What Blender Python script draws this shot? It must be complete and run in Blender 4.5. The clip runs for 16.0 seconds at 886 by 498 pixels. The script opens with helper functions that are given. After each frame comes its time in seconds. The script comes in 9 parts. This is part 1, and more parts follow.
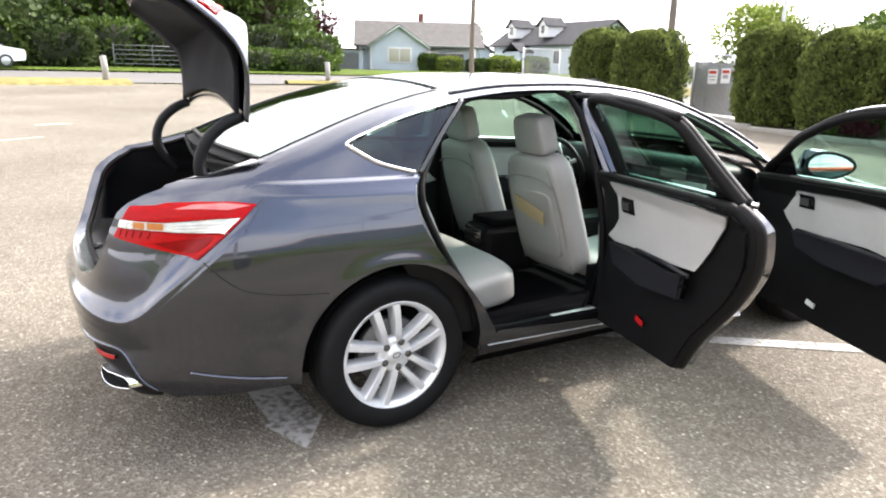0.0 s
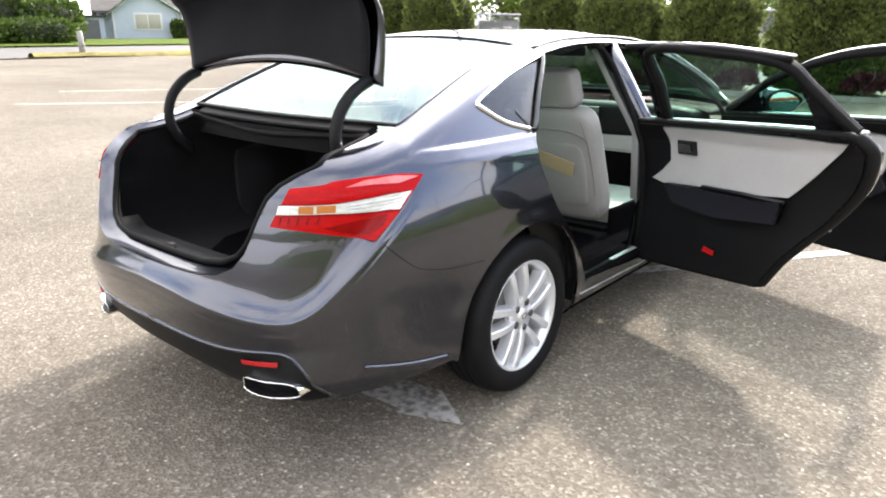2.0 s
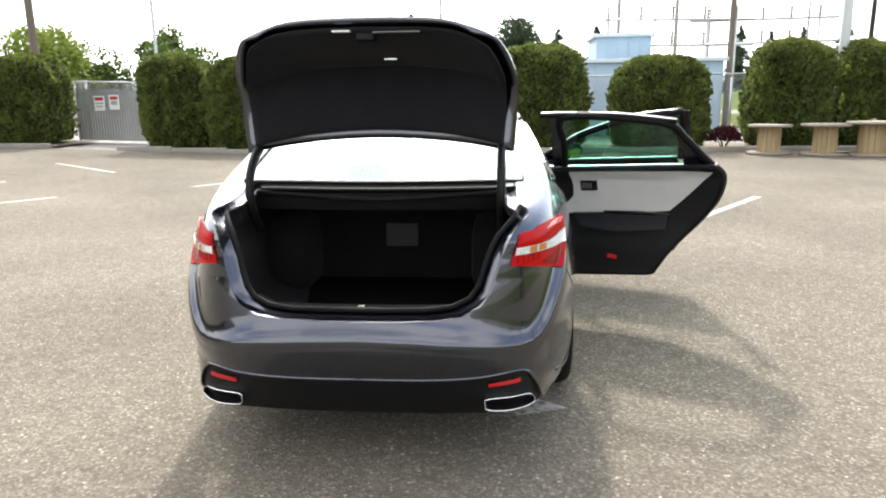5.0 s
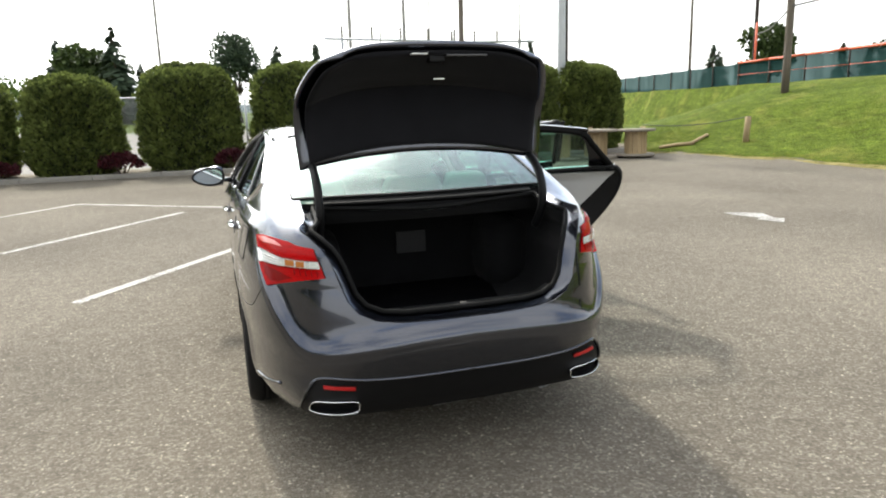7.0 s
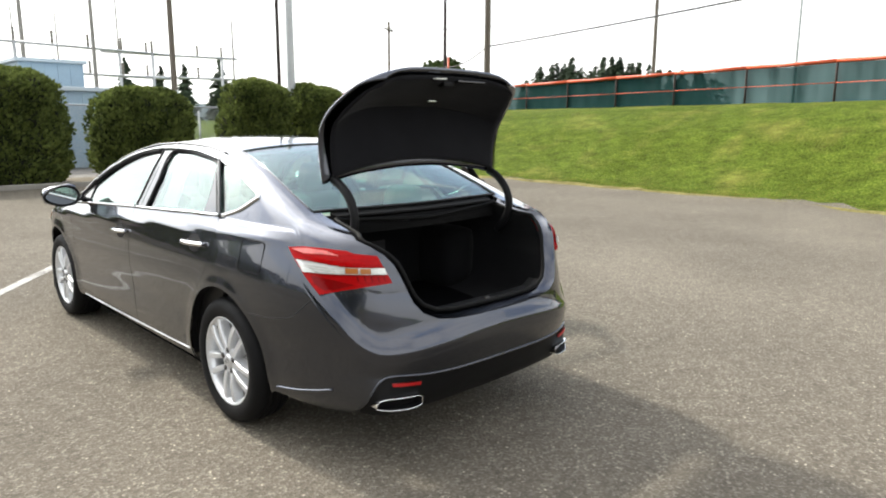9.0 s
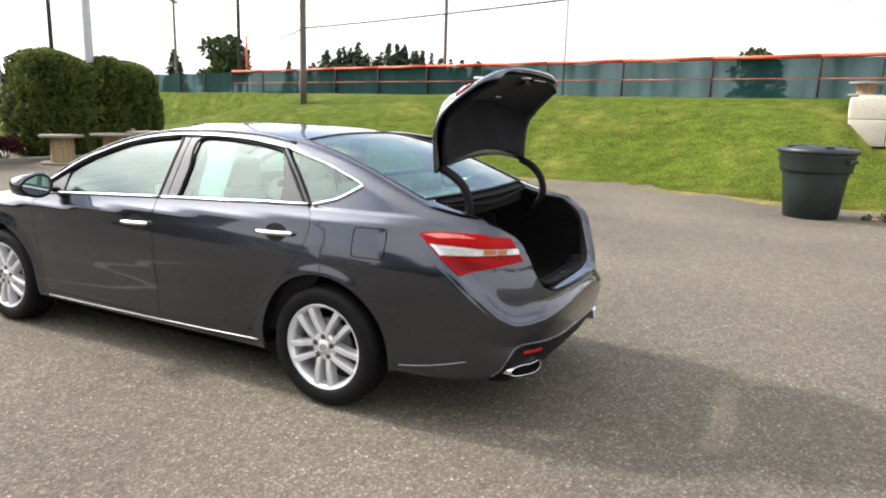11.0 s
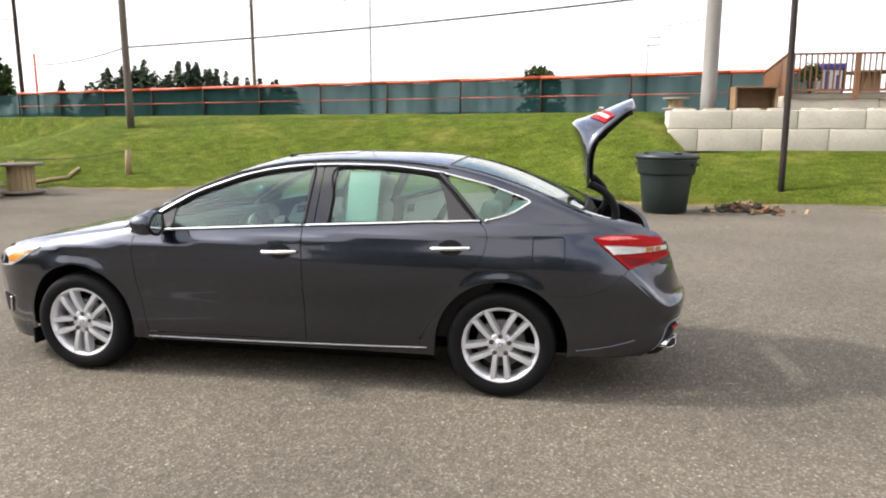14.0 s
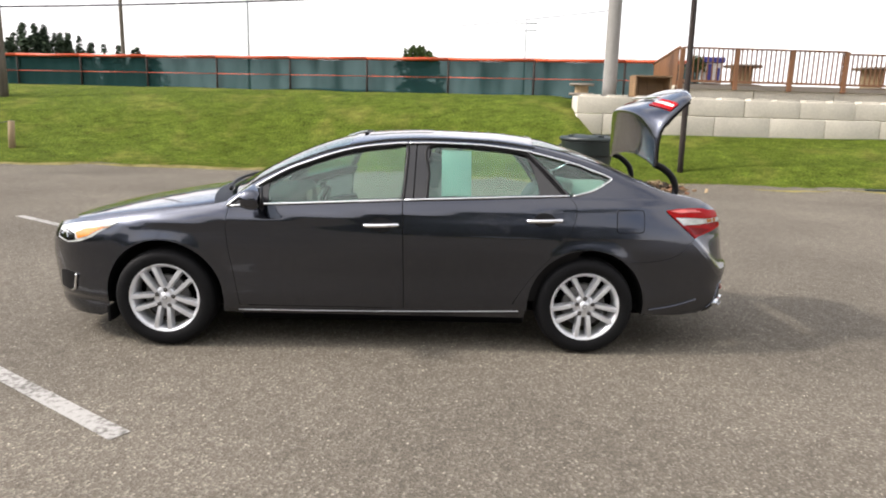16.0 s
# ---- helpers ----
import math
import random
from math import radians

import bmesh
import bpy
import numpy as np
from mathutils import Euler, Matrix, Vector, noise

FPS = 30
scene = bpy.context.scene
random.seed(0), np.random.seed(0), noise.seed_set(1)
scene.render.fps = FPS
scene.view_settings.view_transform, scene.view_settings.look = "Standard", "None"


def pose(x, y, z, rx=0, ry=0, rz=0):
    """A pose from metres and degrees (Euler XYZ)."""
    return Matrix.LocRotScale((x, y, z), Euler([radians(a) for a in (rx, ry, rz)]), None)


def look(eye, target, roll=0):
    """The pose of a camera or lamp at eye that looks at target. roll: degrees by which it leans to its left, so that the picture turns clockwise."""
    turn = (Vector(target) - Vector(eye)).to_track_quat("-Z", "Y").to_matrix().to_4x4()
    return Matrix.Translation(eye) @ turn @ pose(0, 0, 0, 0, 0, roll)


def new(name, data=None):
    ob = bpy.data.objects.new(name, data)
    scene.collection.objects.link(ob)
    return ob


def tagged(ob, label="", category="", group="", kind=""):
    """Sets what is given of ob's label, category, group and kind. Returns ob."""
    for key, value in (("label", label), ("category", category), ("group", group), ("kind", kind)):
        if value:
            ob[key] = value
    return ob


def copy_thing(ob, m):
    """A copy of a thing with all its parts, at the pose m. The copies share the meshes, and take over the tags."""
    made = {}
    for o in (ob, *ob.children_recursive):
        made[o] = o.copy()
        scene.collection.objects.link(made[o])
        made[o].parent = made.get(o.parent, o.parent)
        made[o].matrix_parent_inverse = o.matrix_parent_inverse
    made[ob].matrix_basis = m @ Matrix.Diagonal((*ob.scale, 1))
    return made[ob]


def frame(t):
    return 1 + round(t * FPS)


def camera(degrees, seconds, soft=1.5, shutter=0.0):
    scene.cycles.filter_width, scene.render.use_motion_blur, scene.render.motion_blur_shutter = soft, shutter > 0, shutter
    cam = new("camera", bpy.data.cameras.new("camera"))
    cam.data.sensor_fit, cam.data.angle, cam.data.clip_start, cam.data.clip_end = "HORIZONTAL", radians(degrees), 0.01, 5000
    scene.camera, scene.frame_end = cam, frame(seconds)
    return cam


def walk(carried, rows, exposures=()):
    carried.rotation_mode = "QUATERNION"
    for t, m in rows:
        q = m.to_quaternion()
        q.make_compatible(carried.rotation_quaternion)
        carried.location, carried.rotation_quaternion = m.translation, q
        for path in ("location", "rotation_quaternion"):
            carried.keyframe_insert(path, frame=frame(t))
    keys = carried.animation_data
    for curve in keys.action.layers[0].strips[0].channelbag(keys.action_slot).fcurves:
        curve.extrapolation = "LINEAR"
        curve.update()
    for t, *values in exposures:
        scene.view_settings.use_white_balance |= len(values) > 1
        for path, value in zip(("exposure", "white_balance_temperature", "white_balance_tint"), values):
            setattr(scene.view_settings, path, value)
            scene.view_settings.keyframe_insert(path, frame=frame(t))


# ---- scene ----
cam = camera(65.8, 16.0, soft=2.0)
PATH = [
    (0, (3.242, -2.569, 1.483), (1.57, -1.597, 0.972), 1.4),
    (0.5, (3.038, -2.798, 1.464), (1.397, -1.767, 0.969), 0.2),
    (1, (2.814, -3.079, 1.456), (1.343, -1.814, 0.965), 1.3),
    (1.5, (2.596, -3.393, 1.468), (1.272, -2.04, 0.822), 1.8),
    (2, (2.319, -3.605, 1.436), (1.083, -2.151, 0.838), -0.2),
    (2.5, (2.112, -3.867, 1.467), (0.993, -2.281, 0.986), 2.0),
    (3, (1.904, -4.198, 1.503), (1.012, -2.482, 0.997), 1.8),
    (3.5, (1.593, -4.402, 1.486), (0.778, -2.635, 1.023), 1.8),
    (4, (1.293, -4.65, 1.49), (0.629, -2.813, 1.059), 4.4),
    (4.2, (1.143, -4.729, 1.51), (0.585, -2.867, 1.037), 2.7),
    (6.3, (-0.385, -5.084, 1.504), (-0.129, -3.14, 1.114), 0.1),
    (6.5, (-0.536, -5.087, 1.522), (-0.22, -3.16, 1.091), -0.2),
    (7, (-0.954, -5.1, 1.535), (-0.352, -3.236, 1.129), -1.6),
    (7.5, (-1.328, -5.088, 1.529), (-0.564, -3.283, 1.13), 0.6),
    (8, (-1.688, -4.953, 1.553), (-0.747, -3.237, 1.139), 1.3),
    (8.5, (-2.068, -4.835, 1.556), (-0.908, -3.26, 1.14), 0.5),
    (9, (-2.428, -4.634, 1.547), (-1.067, -3.213, 1.188), 0.2),
    (9.2, (-2.572, -4.554, 1.554), (-1.193, -3.17, 1.124), 1.0),
    (11.3, (-3.786, -3.389, 1.586), (-2.007, -2.562, 1.198), 2.5),
    (11.5, (-3.864, -3.287, 1.592), (-2.067, -2.5, 1.203), 3.1),
    (12, (-4.049, -2.973, 1.584), (-2.219, -2.254, 1.216), 2.5),
    (12.5, (-4.268, -2.701, 1.586), (-2.388, -2.101, 1.265), 3.6),
    (13, (-4.528, -2.391, 1.603), (-2.635, -1.884, 1.201), 2.8),
    (13.5, (-4.682, -2.087, 1.585), (-2.763, -1.708, 1.168), 0.2),
    (14, (-4.848, -1.77, 1.608), (-2.908, -1.422, 1.267), 0.1),
    (14.5, (-5.045, -1.433, 1.616), (-3.109, -1.133, 1.217), 0.7),
    (15, (-5.132, -1.084, 1.597), (-3.178, -0.935, 1.199), -1.4),
    (15.5, (-5.226, -0.707, 1.604), (-3.255, -0.69, 1.263), -0.5),
    (16, (-5.338, -0.34, 1.609), (-3.378, -0.384, 1.214), 1.6),
]
walk(cam, [(t, look(eye, target, roll)) for t, eye, target, roll in PATH], exposures=[(0.0, 2.10, 6500, 14), (3.0, 2.00, 6500, 14), (4.2, 1.92, 6500, 12), (6.3, 1.12, 6500, 7), (9.0, 1.04, 6500, 8), (12.0, 1.00, 6550, 13), (16.0, 0.77, 6550, 14)])

# ---- world and sun ----
SUN_DIR = Vector((-0.10, 1.0, 0.90)).normalized()
SUN_EL = math.asin(SUN_DIR.z)
SUN_AZ = math.atan2(SUN_DIR.x, SUN_DIR.y)
world = bpy.data.worlds.new("world")
scene.world = world
world.use_nodes = True
wn, wl = world.node_tree.nodes, world.node_tree.links
wn.clear()
w_out = wn.new("ShaderNodeOutputWorld")
w_bg = wn.new("ShaderNodeBackground")
w_sky = wn.new("ShaderNodeTexSky")
w_sky.sky_type = "NISHITA"
w_sky.sun_disc = False
w_sky.sun_elevation = SUN_EL
w_sky.sun_rotation = SUN_AZ
w_sky.air_density, w_sky.dust_density, w_sky.ozone_density = 1.0, 1.5, 1.5
w_bg.inputs["Strength"].default_value = 0.15
w_tc = wn.new("ShaderNodeTexCoord")
w_map = wn.new("ShaderNodeMapping")
w_map.inputs["Location"].default_value = (12.02, -3.58, -13.97)
w_map.inputs["Scale"].default_value = (1.0, 1.0, 2.4)
w_noise = wn.new("ShaderNodeTexNoise")
w_noise.inputs["Scale"].default_value = 1.6
w_noise.inputs["Detail"].default_value = 7.0
w_noise.inputs["Roughness"].default_value = 0.55
w_ramp = wn.new("ShaderNodeValToRGB")
w_ramp.color_ramp.elements[0].position = 0.37
w_ramp.color_ramp.elements[0].color = (0.20, 0.20, 0.20, 1)
w_ramp.color_ramp.elements[1].position = 0.53
w_ramp.color_ramp.elements[1].color = (1, 1, 1, 1)
w_sep = wn.new("ShaderNodeSeparateXYZ")
w_hor = wn.new("ShaderNodeMapRange")
w_hor.inputs["From Min"].default_value = 0.10
w_hor.inputs["From Max"].default_value = 0.42
w_hor.inputs["To Min"].default_value = 1.0
w_hor.inputs["To Max"].default_value = 0.0
w_max = wn.new("ShaderNodeMath")
w_max.operation = "MAXIMUM"
w_mix = wn.new("ShaderNodeMix")
w_mix.data_type = "RGBA"
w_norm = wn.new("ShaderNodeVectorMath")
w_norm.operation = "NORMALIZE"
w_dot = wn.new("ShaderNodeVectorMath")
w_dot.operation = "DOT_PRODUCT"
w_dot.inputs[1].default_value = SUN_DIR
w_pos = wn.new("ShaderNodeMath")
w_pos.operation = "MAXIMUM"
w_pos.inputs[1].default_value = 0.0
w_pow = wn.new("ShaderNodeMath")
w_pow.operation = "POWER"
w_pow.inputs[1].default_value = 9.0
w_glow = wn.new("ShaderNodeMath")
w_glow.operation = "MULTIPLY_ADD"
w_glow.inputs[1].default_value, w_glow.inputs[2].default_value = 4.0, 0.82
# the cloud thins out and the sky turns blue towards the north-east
# opening out of view, added to put blue into the car's reflections
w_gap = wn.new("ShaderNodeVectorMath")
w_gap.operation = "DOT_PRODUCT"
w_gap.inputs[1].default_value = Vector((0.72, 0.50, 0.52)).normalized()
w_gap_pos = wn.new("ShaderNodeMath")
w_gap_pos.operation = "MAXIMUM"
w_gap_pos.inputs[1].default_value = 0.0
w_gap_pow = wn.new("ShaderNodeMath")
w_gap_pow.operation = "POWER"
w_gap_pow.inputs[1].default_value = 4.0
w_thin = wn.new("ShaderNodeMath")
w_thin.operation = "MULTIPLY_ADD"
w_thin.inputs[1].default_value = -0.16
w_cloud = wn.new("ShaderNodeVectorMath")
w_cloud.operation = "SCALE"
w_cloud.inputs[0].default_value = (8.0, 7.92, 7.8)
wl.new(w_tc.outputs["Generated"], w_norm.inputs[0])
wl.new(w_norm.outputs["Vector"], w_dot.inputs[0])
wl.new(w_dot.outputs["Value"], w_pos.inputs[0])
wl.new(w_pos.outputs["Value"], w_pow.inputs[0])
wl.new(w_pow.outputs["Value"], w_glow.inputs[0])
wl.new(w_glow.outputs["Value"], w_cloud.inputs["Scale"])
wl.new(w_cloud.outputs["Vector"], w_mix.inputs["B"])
wl.new(w_tc.outputs["Generated"], w_map.inputs["Vector"])
wl.new(w_map.outputs["Vector"], w_noise.inputs["Vector"])
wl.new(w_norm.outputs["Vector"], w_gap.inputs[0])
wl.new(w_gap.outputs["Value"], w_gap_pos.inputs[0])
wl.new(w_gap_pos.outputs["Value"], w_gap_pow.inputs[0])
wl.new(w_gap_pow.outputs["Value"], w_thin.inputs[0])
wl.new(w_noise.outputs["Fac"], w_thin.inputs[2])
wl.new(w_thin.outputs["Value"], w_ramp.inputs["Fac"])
wl.new(w_tc.outputs["Generated"], w_sep.inputs["Vector"])
wl.new(w_sep.outputs["Z"], w_hor.inputs["Value"])
wl.new(w_ramp.outputs["Color"], w_max.inputs[0])
wl.new(w_hor.outputs["Result"], w_max.inputs[1])
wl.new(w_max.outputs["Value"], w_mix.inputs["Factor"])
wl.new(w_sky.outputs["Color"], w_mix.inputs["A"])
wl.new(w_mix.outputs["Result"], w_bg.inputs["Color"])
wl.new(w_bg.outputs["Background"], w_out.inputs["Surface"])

sun_data = bpy.data.lights.new("sun", "SUN")
sun_data.energy = 2.2
sun_data.angle = radians(3.4)
sun_data.color = (1.0, 0.935, 0.83)
sun = new("sun", sun_data)
sun.matrix_world = look(SUN_DIR * 60, (0, 0, 0))


# ---- materials ----
def nodes_of(name):
    m = bpy.data.materials.new(name)
    m.use_nodes = True
    return m, m.node_tree.nodes, m.node_tree.links, m.node_tree.nodes["Principled BSDF"]


def mat(name, color, rough=0.6, metal=0.0, vary=0.25, scale=6.0, fine=60.0, bump=0.0, bump_scale=None, spec=0.5, coat=0.0, space="Object", rnd=0.0, trans=0.0, stretch=(1, 1, 1), sheen=0.0):
    """A surface with stains at one scale, grain at another and a little relief."""
    m, n, l, b = nodes_of(name)
    tc = n.new("ShaderNodeTexCoord")
    mp = n.new("ShaderNodeMapping")
    mp.inputs["Scale"].default_value = stretch
    l.new(tc.outputs[space], mp.inputs["Vector"])
    n1 = n.new("ShaderNodeTexNoise")
    n1.inputs["Scale"].default_value, n1.inputs["Detail"].default_value = scale, 5
    n2 = n.new("ShaderNodeTexNoise")
    n2.inputs["Scale"].default_value, n2.inputs["Detail"].default_value = fine, 3
    for k in (n1, n2):
        l.new(mp.outputs["Vector"], k.inputs["Vector"])
    add = n.new("ShaderNodeMath")
    add.operation = "ADD"
    l.new(n1.outputs["Fac"], add.inputs[0])
    l.new(n2.outputs["Fac"], add.inputs[1])
    val = add.outputs["Value"]
    if rnd:
        oi = n.new("ShaderNodeObjectInfo")
        ma = n.new("ShaderNodeMath")
        ma.operation = "MULTIPLY_ADD"
        ma.inputs[1].default_value = rnd
        l.new(oi.outputs["Random"], ma.inputs[0])
        l.new(val, ma.inputs[2])
        val = ma.outputs["Value"]
    mr = n.new("ShaderNodeMapRange")
    mr.inputs["From Min"].default_value, mr.inputs["From Max"].default_value = 0.65, 1.35 + rnd
    mr.inputs["To Min"].default_value, mr.inputs["To Max"].default_value = 1 - vary, 1 + vary
    l.new(val, mr.inputs["Value"])
    vm = n.new("ShaderNodeVectorMath")
    vm.operation = "SCALE"
    vm.inputs[0].default_value = color
    l.new(mr.outputs["Result"], vm.inputs["Scale"])
    l.new(vm.outputs["Vector"], b.inputs["Base Color"])
    b.inputs["Roughness"].default_value = rough
    b.inputs["Metallic"].default_value = metal
    b.inputs["Specular IOR Level"].default_value = spec
    b.inputs["Coat Weight"].default_value = coat
    b.inputs["Coat Roughness"].default_value = 0.03
    b.inputs["Transmission Weight"].default_value = trans
    b.inputs["Sheen Weight"].default_value = sheen
    if bump:
        bp = n.new("ShaderNodeBump")
        bp.inputs["Strength"].default_value = 1.0
        bp.inputs["Distance"].default_value = bump
        if bump_scale:
            n3 = n.new("ShaderNodeTexNoise")
            n3.inputs["Scale"].default_value, n3.inputs["Detail"].default_value = bump_scale, 4
            l.new(mp.outputs["Vector"], n3.inputs["Vector"])
            l.new(n3.outputs["Fac"], bp.inputs["Height"])
        else:
            l.new(add.outputs["Value"], bp.inputs["Height"])
        l.new(bp.outputs["Normal"], b.inputs["Normal"])
    return m


def leaf_mat(name, dark, light, rough=0.55, trans=0.25, scale=1.3):
    """Leaves: colour by clump and by island, with some light coming through."""
    m, n, l, b = nodes_of(name)
    geo = n.new("ShaderNodeNewGeometry")
    tc = n.new("ShaderNodeTexCoord")
    nz = n.new("ShaderNodeTexNoise")
    nz.inputs["Scale"].default_value, nz.inputs["Detail"].default_value = scale, 3
    l.new(tc.outputs["Object"], nz.inputs["Vector"])
    ma = n.new("ShaderNodeMath")
    ma.operation = "MULTIPLY_ADD"
    ma.inputs[1].default_value = 0.55
    l.new(geo.outputs["Random Per Island"], ma.inputs[0])
    l.new(nz.outputs["Fac"], ma.inputs[2])
    mr = n.new("ShaderNodeMapRange")
    mr.inputs["From Min"].default_value, mr.inputs["From Max"].default_value = 0.35, 1.05
    l.new(ma.outputs["Value"], mr.inputs["Value"])
    mx = n.new("ShaderNodeMix")
    mx.data_type = "RGBA"
    mx.inputs["A"].default_value, mx.inputs["B"].default_value = (*dark, 1), (*light, 1)
    l.new(mr.outputs["Result"], mx.inputs["Factor"])
    l.new(mx.outputs["Result"], b.inputs["Base Color"])
    b.inputs["Roughness"].default_value = rough
    b.inputs["Specular IOR Level"].default_value = 0.15
    tr = n.new("ShaderNodeBsdfTranslucent")
    l.new(mx.outputs["Result"], tr.inputs["Color"])
    ms = n.new("ShaderNodeMixShader")
    ms.inputs["Fac"].default_value = trans
    out = n["Material Output"]
    l.new(b.outputs["BSDF"], ms.inputs[1])
    l.new(tr.outputs["BSDF"], ms.inputs[2])
    l.new(ms.outputs["Shader"], out.inputs["Surface"])
    return m


def asphalt_mat():
    """Worn asphalt: pale chips of stone in a dark binder, with patches and stains."""
    m, n, l, b = nodes_of("asphalt")
    tc = n.new("ShaderNodeTexCoord")
    vor = n.new("ShaderNodeTexVoronoi")
    vor.inputs["Scale"].default_value = 82
    vor2 = n.new("ShaderNodeTexVoronoi")
    vor2.inputs["Scale"].default_value = 46
    big = n.new("ShaderNodeTexNoise")
    big.inputs["Scale"].default_value, big.inputs["Detail"].default_value = 0.35, 6
    mid = n.new("ShaderNodeTexNoise")
    mid.inputs["Scale"].default_value, mid.inputs["Detail"].default_value = 9.0, 6
    for k in (vor, vor2, big, mid):
        l.new(tc.outputs["Object"], k.inputs["Vector"])
    sep = n.new("ShaderNodeSeparateColor")
    l.new(vor.outputs["Color"], sep.inputs["Color"])
    r1 = n.new("ShaderNodeValToRGB")
    e = r1.color_ramp.elements
    e[0].position, e[0].color = 0.0, (0.088, 0.077, 0.063, 1)
    e[1].position, e[1].color = 1.0, (0.205, 0.184, 0.151, 1)
    e2 = r1.color_ramp.elements.new(0.55)
    e2.color = (0.115, 0.102, 0.082, 1)
    e3 = r1.color_ramp.elements.new(0.88)
    e3.color = (0.150, 0.134, 0.109, 1)
    l.new(sep.outputs["Red"], r1.inputs["Fac"])
    sep2 = n.new("ShaderNodeSeparateColor")
    l.new(vor2.outputs["Color"], sep2.inputs["Color"])
    # sparse pale chips, each smaller than its cell
    c2 = n.new("ShaderNodeMath")
    c2.operation = "GREATER_THAN"
    c2.inputs[1].default_value = 0.93
    l.new(sep2.outputs["Green"], c2.inputs[0])
    d2 = n.new("ShaderNodeMath")
    d2.operation = "LESS_THAN"
    d2.inputs[1].default_value = 0.30
    l.new(vor2.outputs["Distance"], d2.inputs[0])
    k2 = n.new("ShaderNodeMath")
    k2.operation = "MULTIPLY"
    l.new(c2.outputs["Value"], k2.inputs[0])
    l.new(d2.outputs["Value"], k2.inputs[1])
    r2 = n.new("ShaderNodeMapRange")
    r2.inputs["To Min"].default_value, r2.inputs["To Max"].default_value = 1.0, 2.3
    l.new(k2.outputs["Value"], r2.inputs["Value"])
    m1 = n.new("ShaderNodeMapRange")
    m1.inputs["From Min"].default_value, m1.inputs["From Max"].default_value = 0.3, 0.7
    m1.inputs["To Min"].default_value, m1.inputs["To Max"].default_value = 0.80, 1.2
    l.new(big.outputs["Fac"], m1.inputs["Value"])
    m2 = n.new("ShaderNodeMapRange")
    m2.inputs["From Min"].default_value, m2.inputs["From Max"].default_value = 0.25, 0.75
    m2.inputs["To Min"].default_value, m2.inputs["To Max"].default_value = 0.86, 1.14
    l.new(mid.outputs["Fac"], m2.inputs["Value"])
    p1 = n.new("ShaderNodeMath")
    p1.operation = "MULTIPLY"
    p2 = n.new("ShaderNodeMath")
    p2.operation = "MULTIPLY"
    l.new(m1.outputs["Result"], p1.inputs[0])
    l.new(m2.outputs["Result"], p1.inputs[1])
    l.new(p1.outputs["Value"], p2.inputs[0])
    l.new(r2.outputs["Result"], p2.inputs[1])
    vm = n.new("ShaderNodeVectorMath")
    vm.operation = "SCALE"
    l.new(r1.outputs["Color"], vm.inputs[0])
    l.new(p2.outputs["Value"], vm.inputs["Scale"])
    l.new(vm.outputs["Vector"], b.inputs["Base Color"])
    b.inputs["Roughness"].default_value = 0.95
    b.inputs["Specular IOR Level"].default_value = 0.08
    bp = n.new("ShaderNodeBump")
    bp.inputs["Distance"].default_value = 0.0048
    l.new(vor.outputs["Distance"], bp.inputs["Height"])
    l.new(bp.outputs["Normal"], b.inputs["Normal"])
    return m


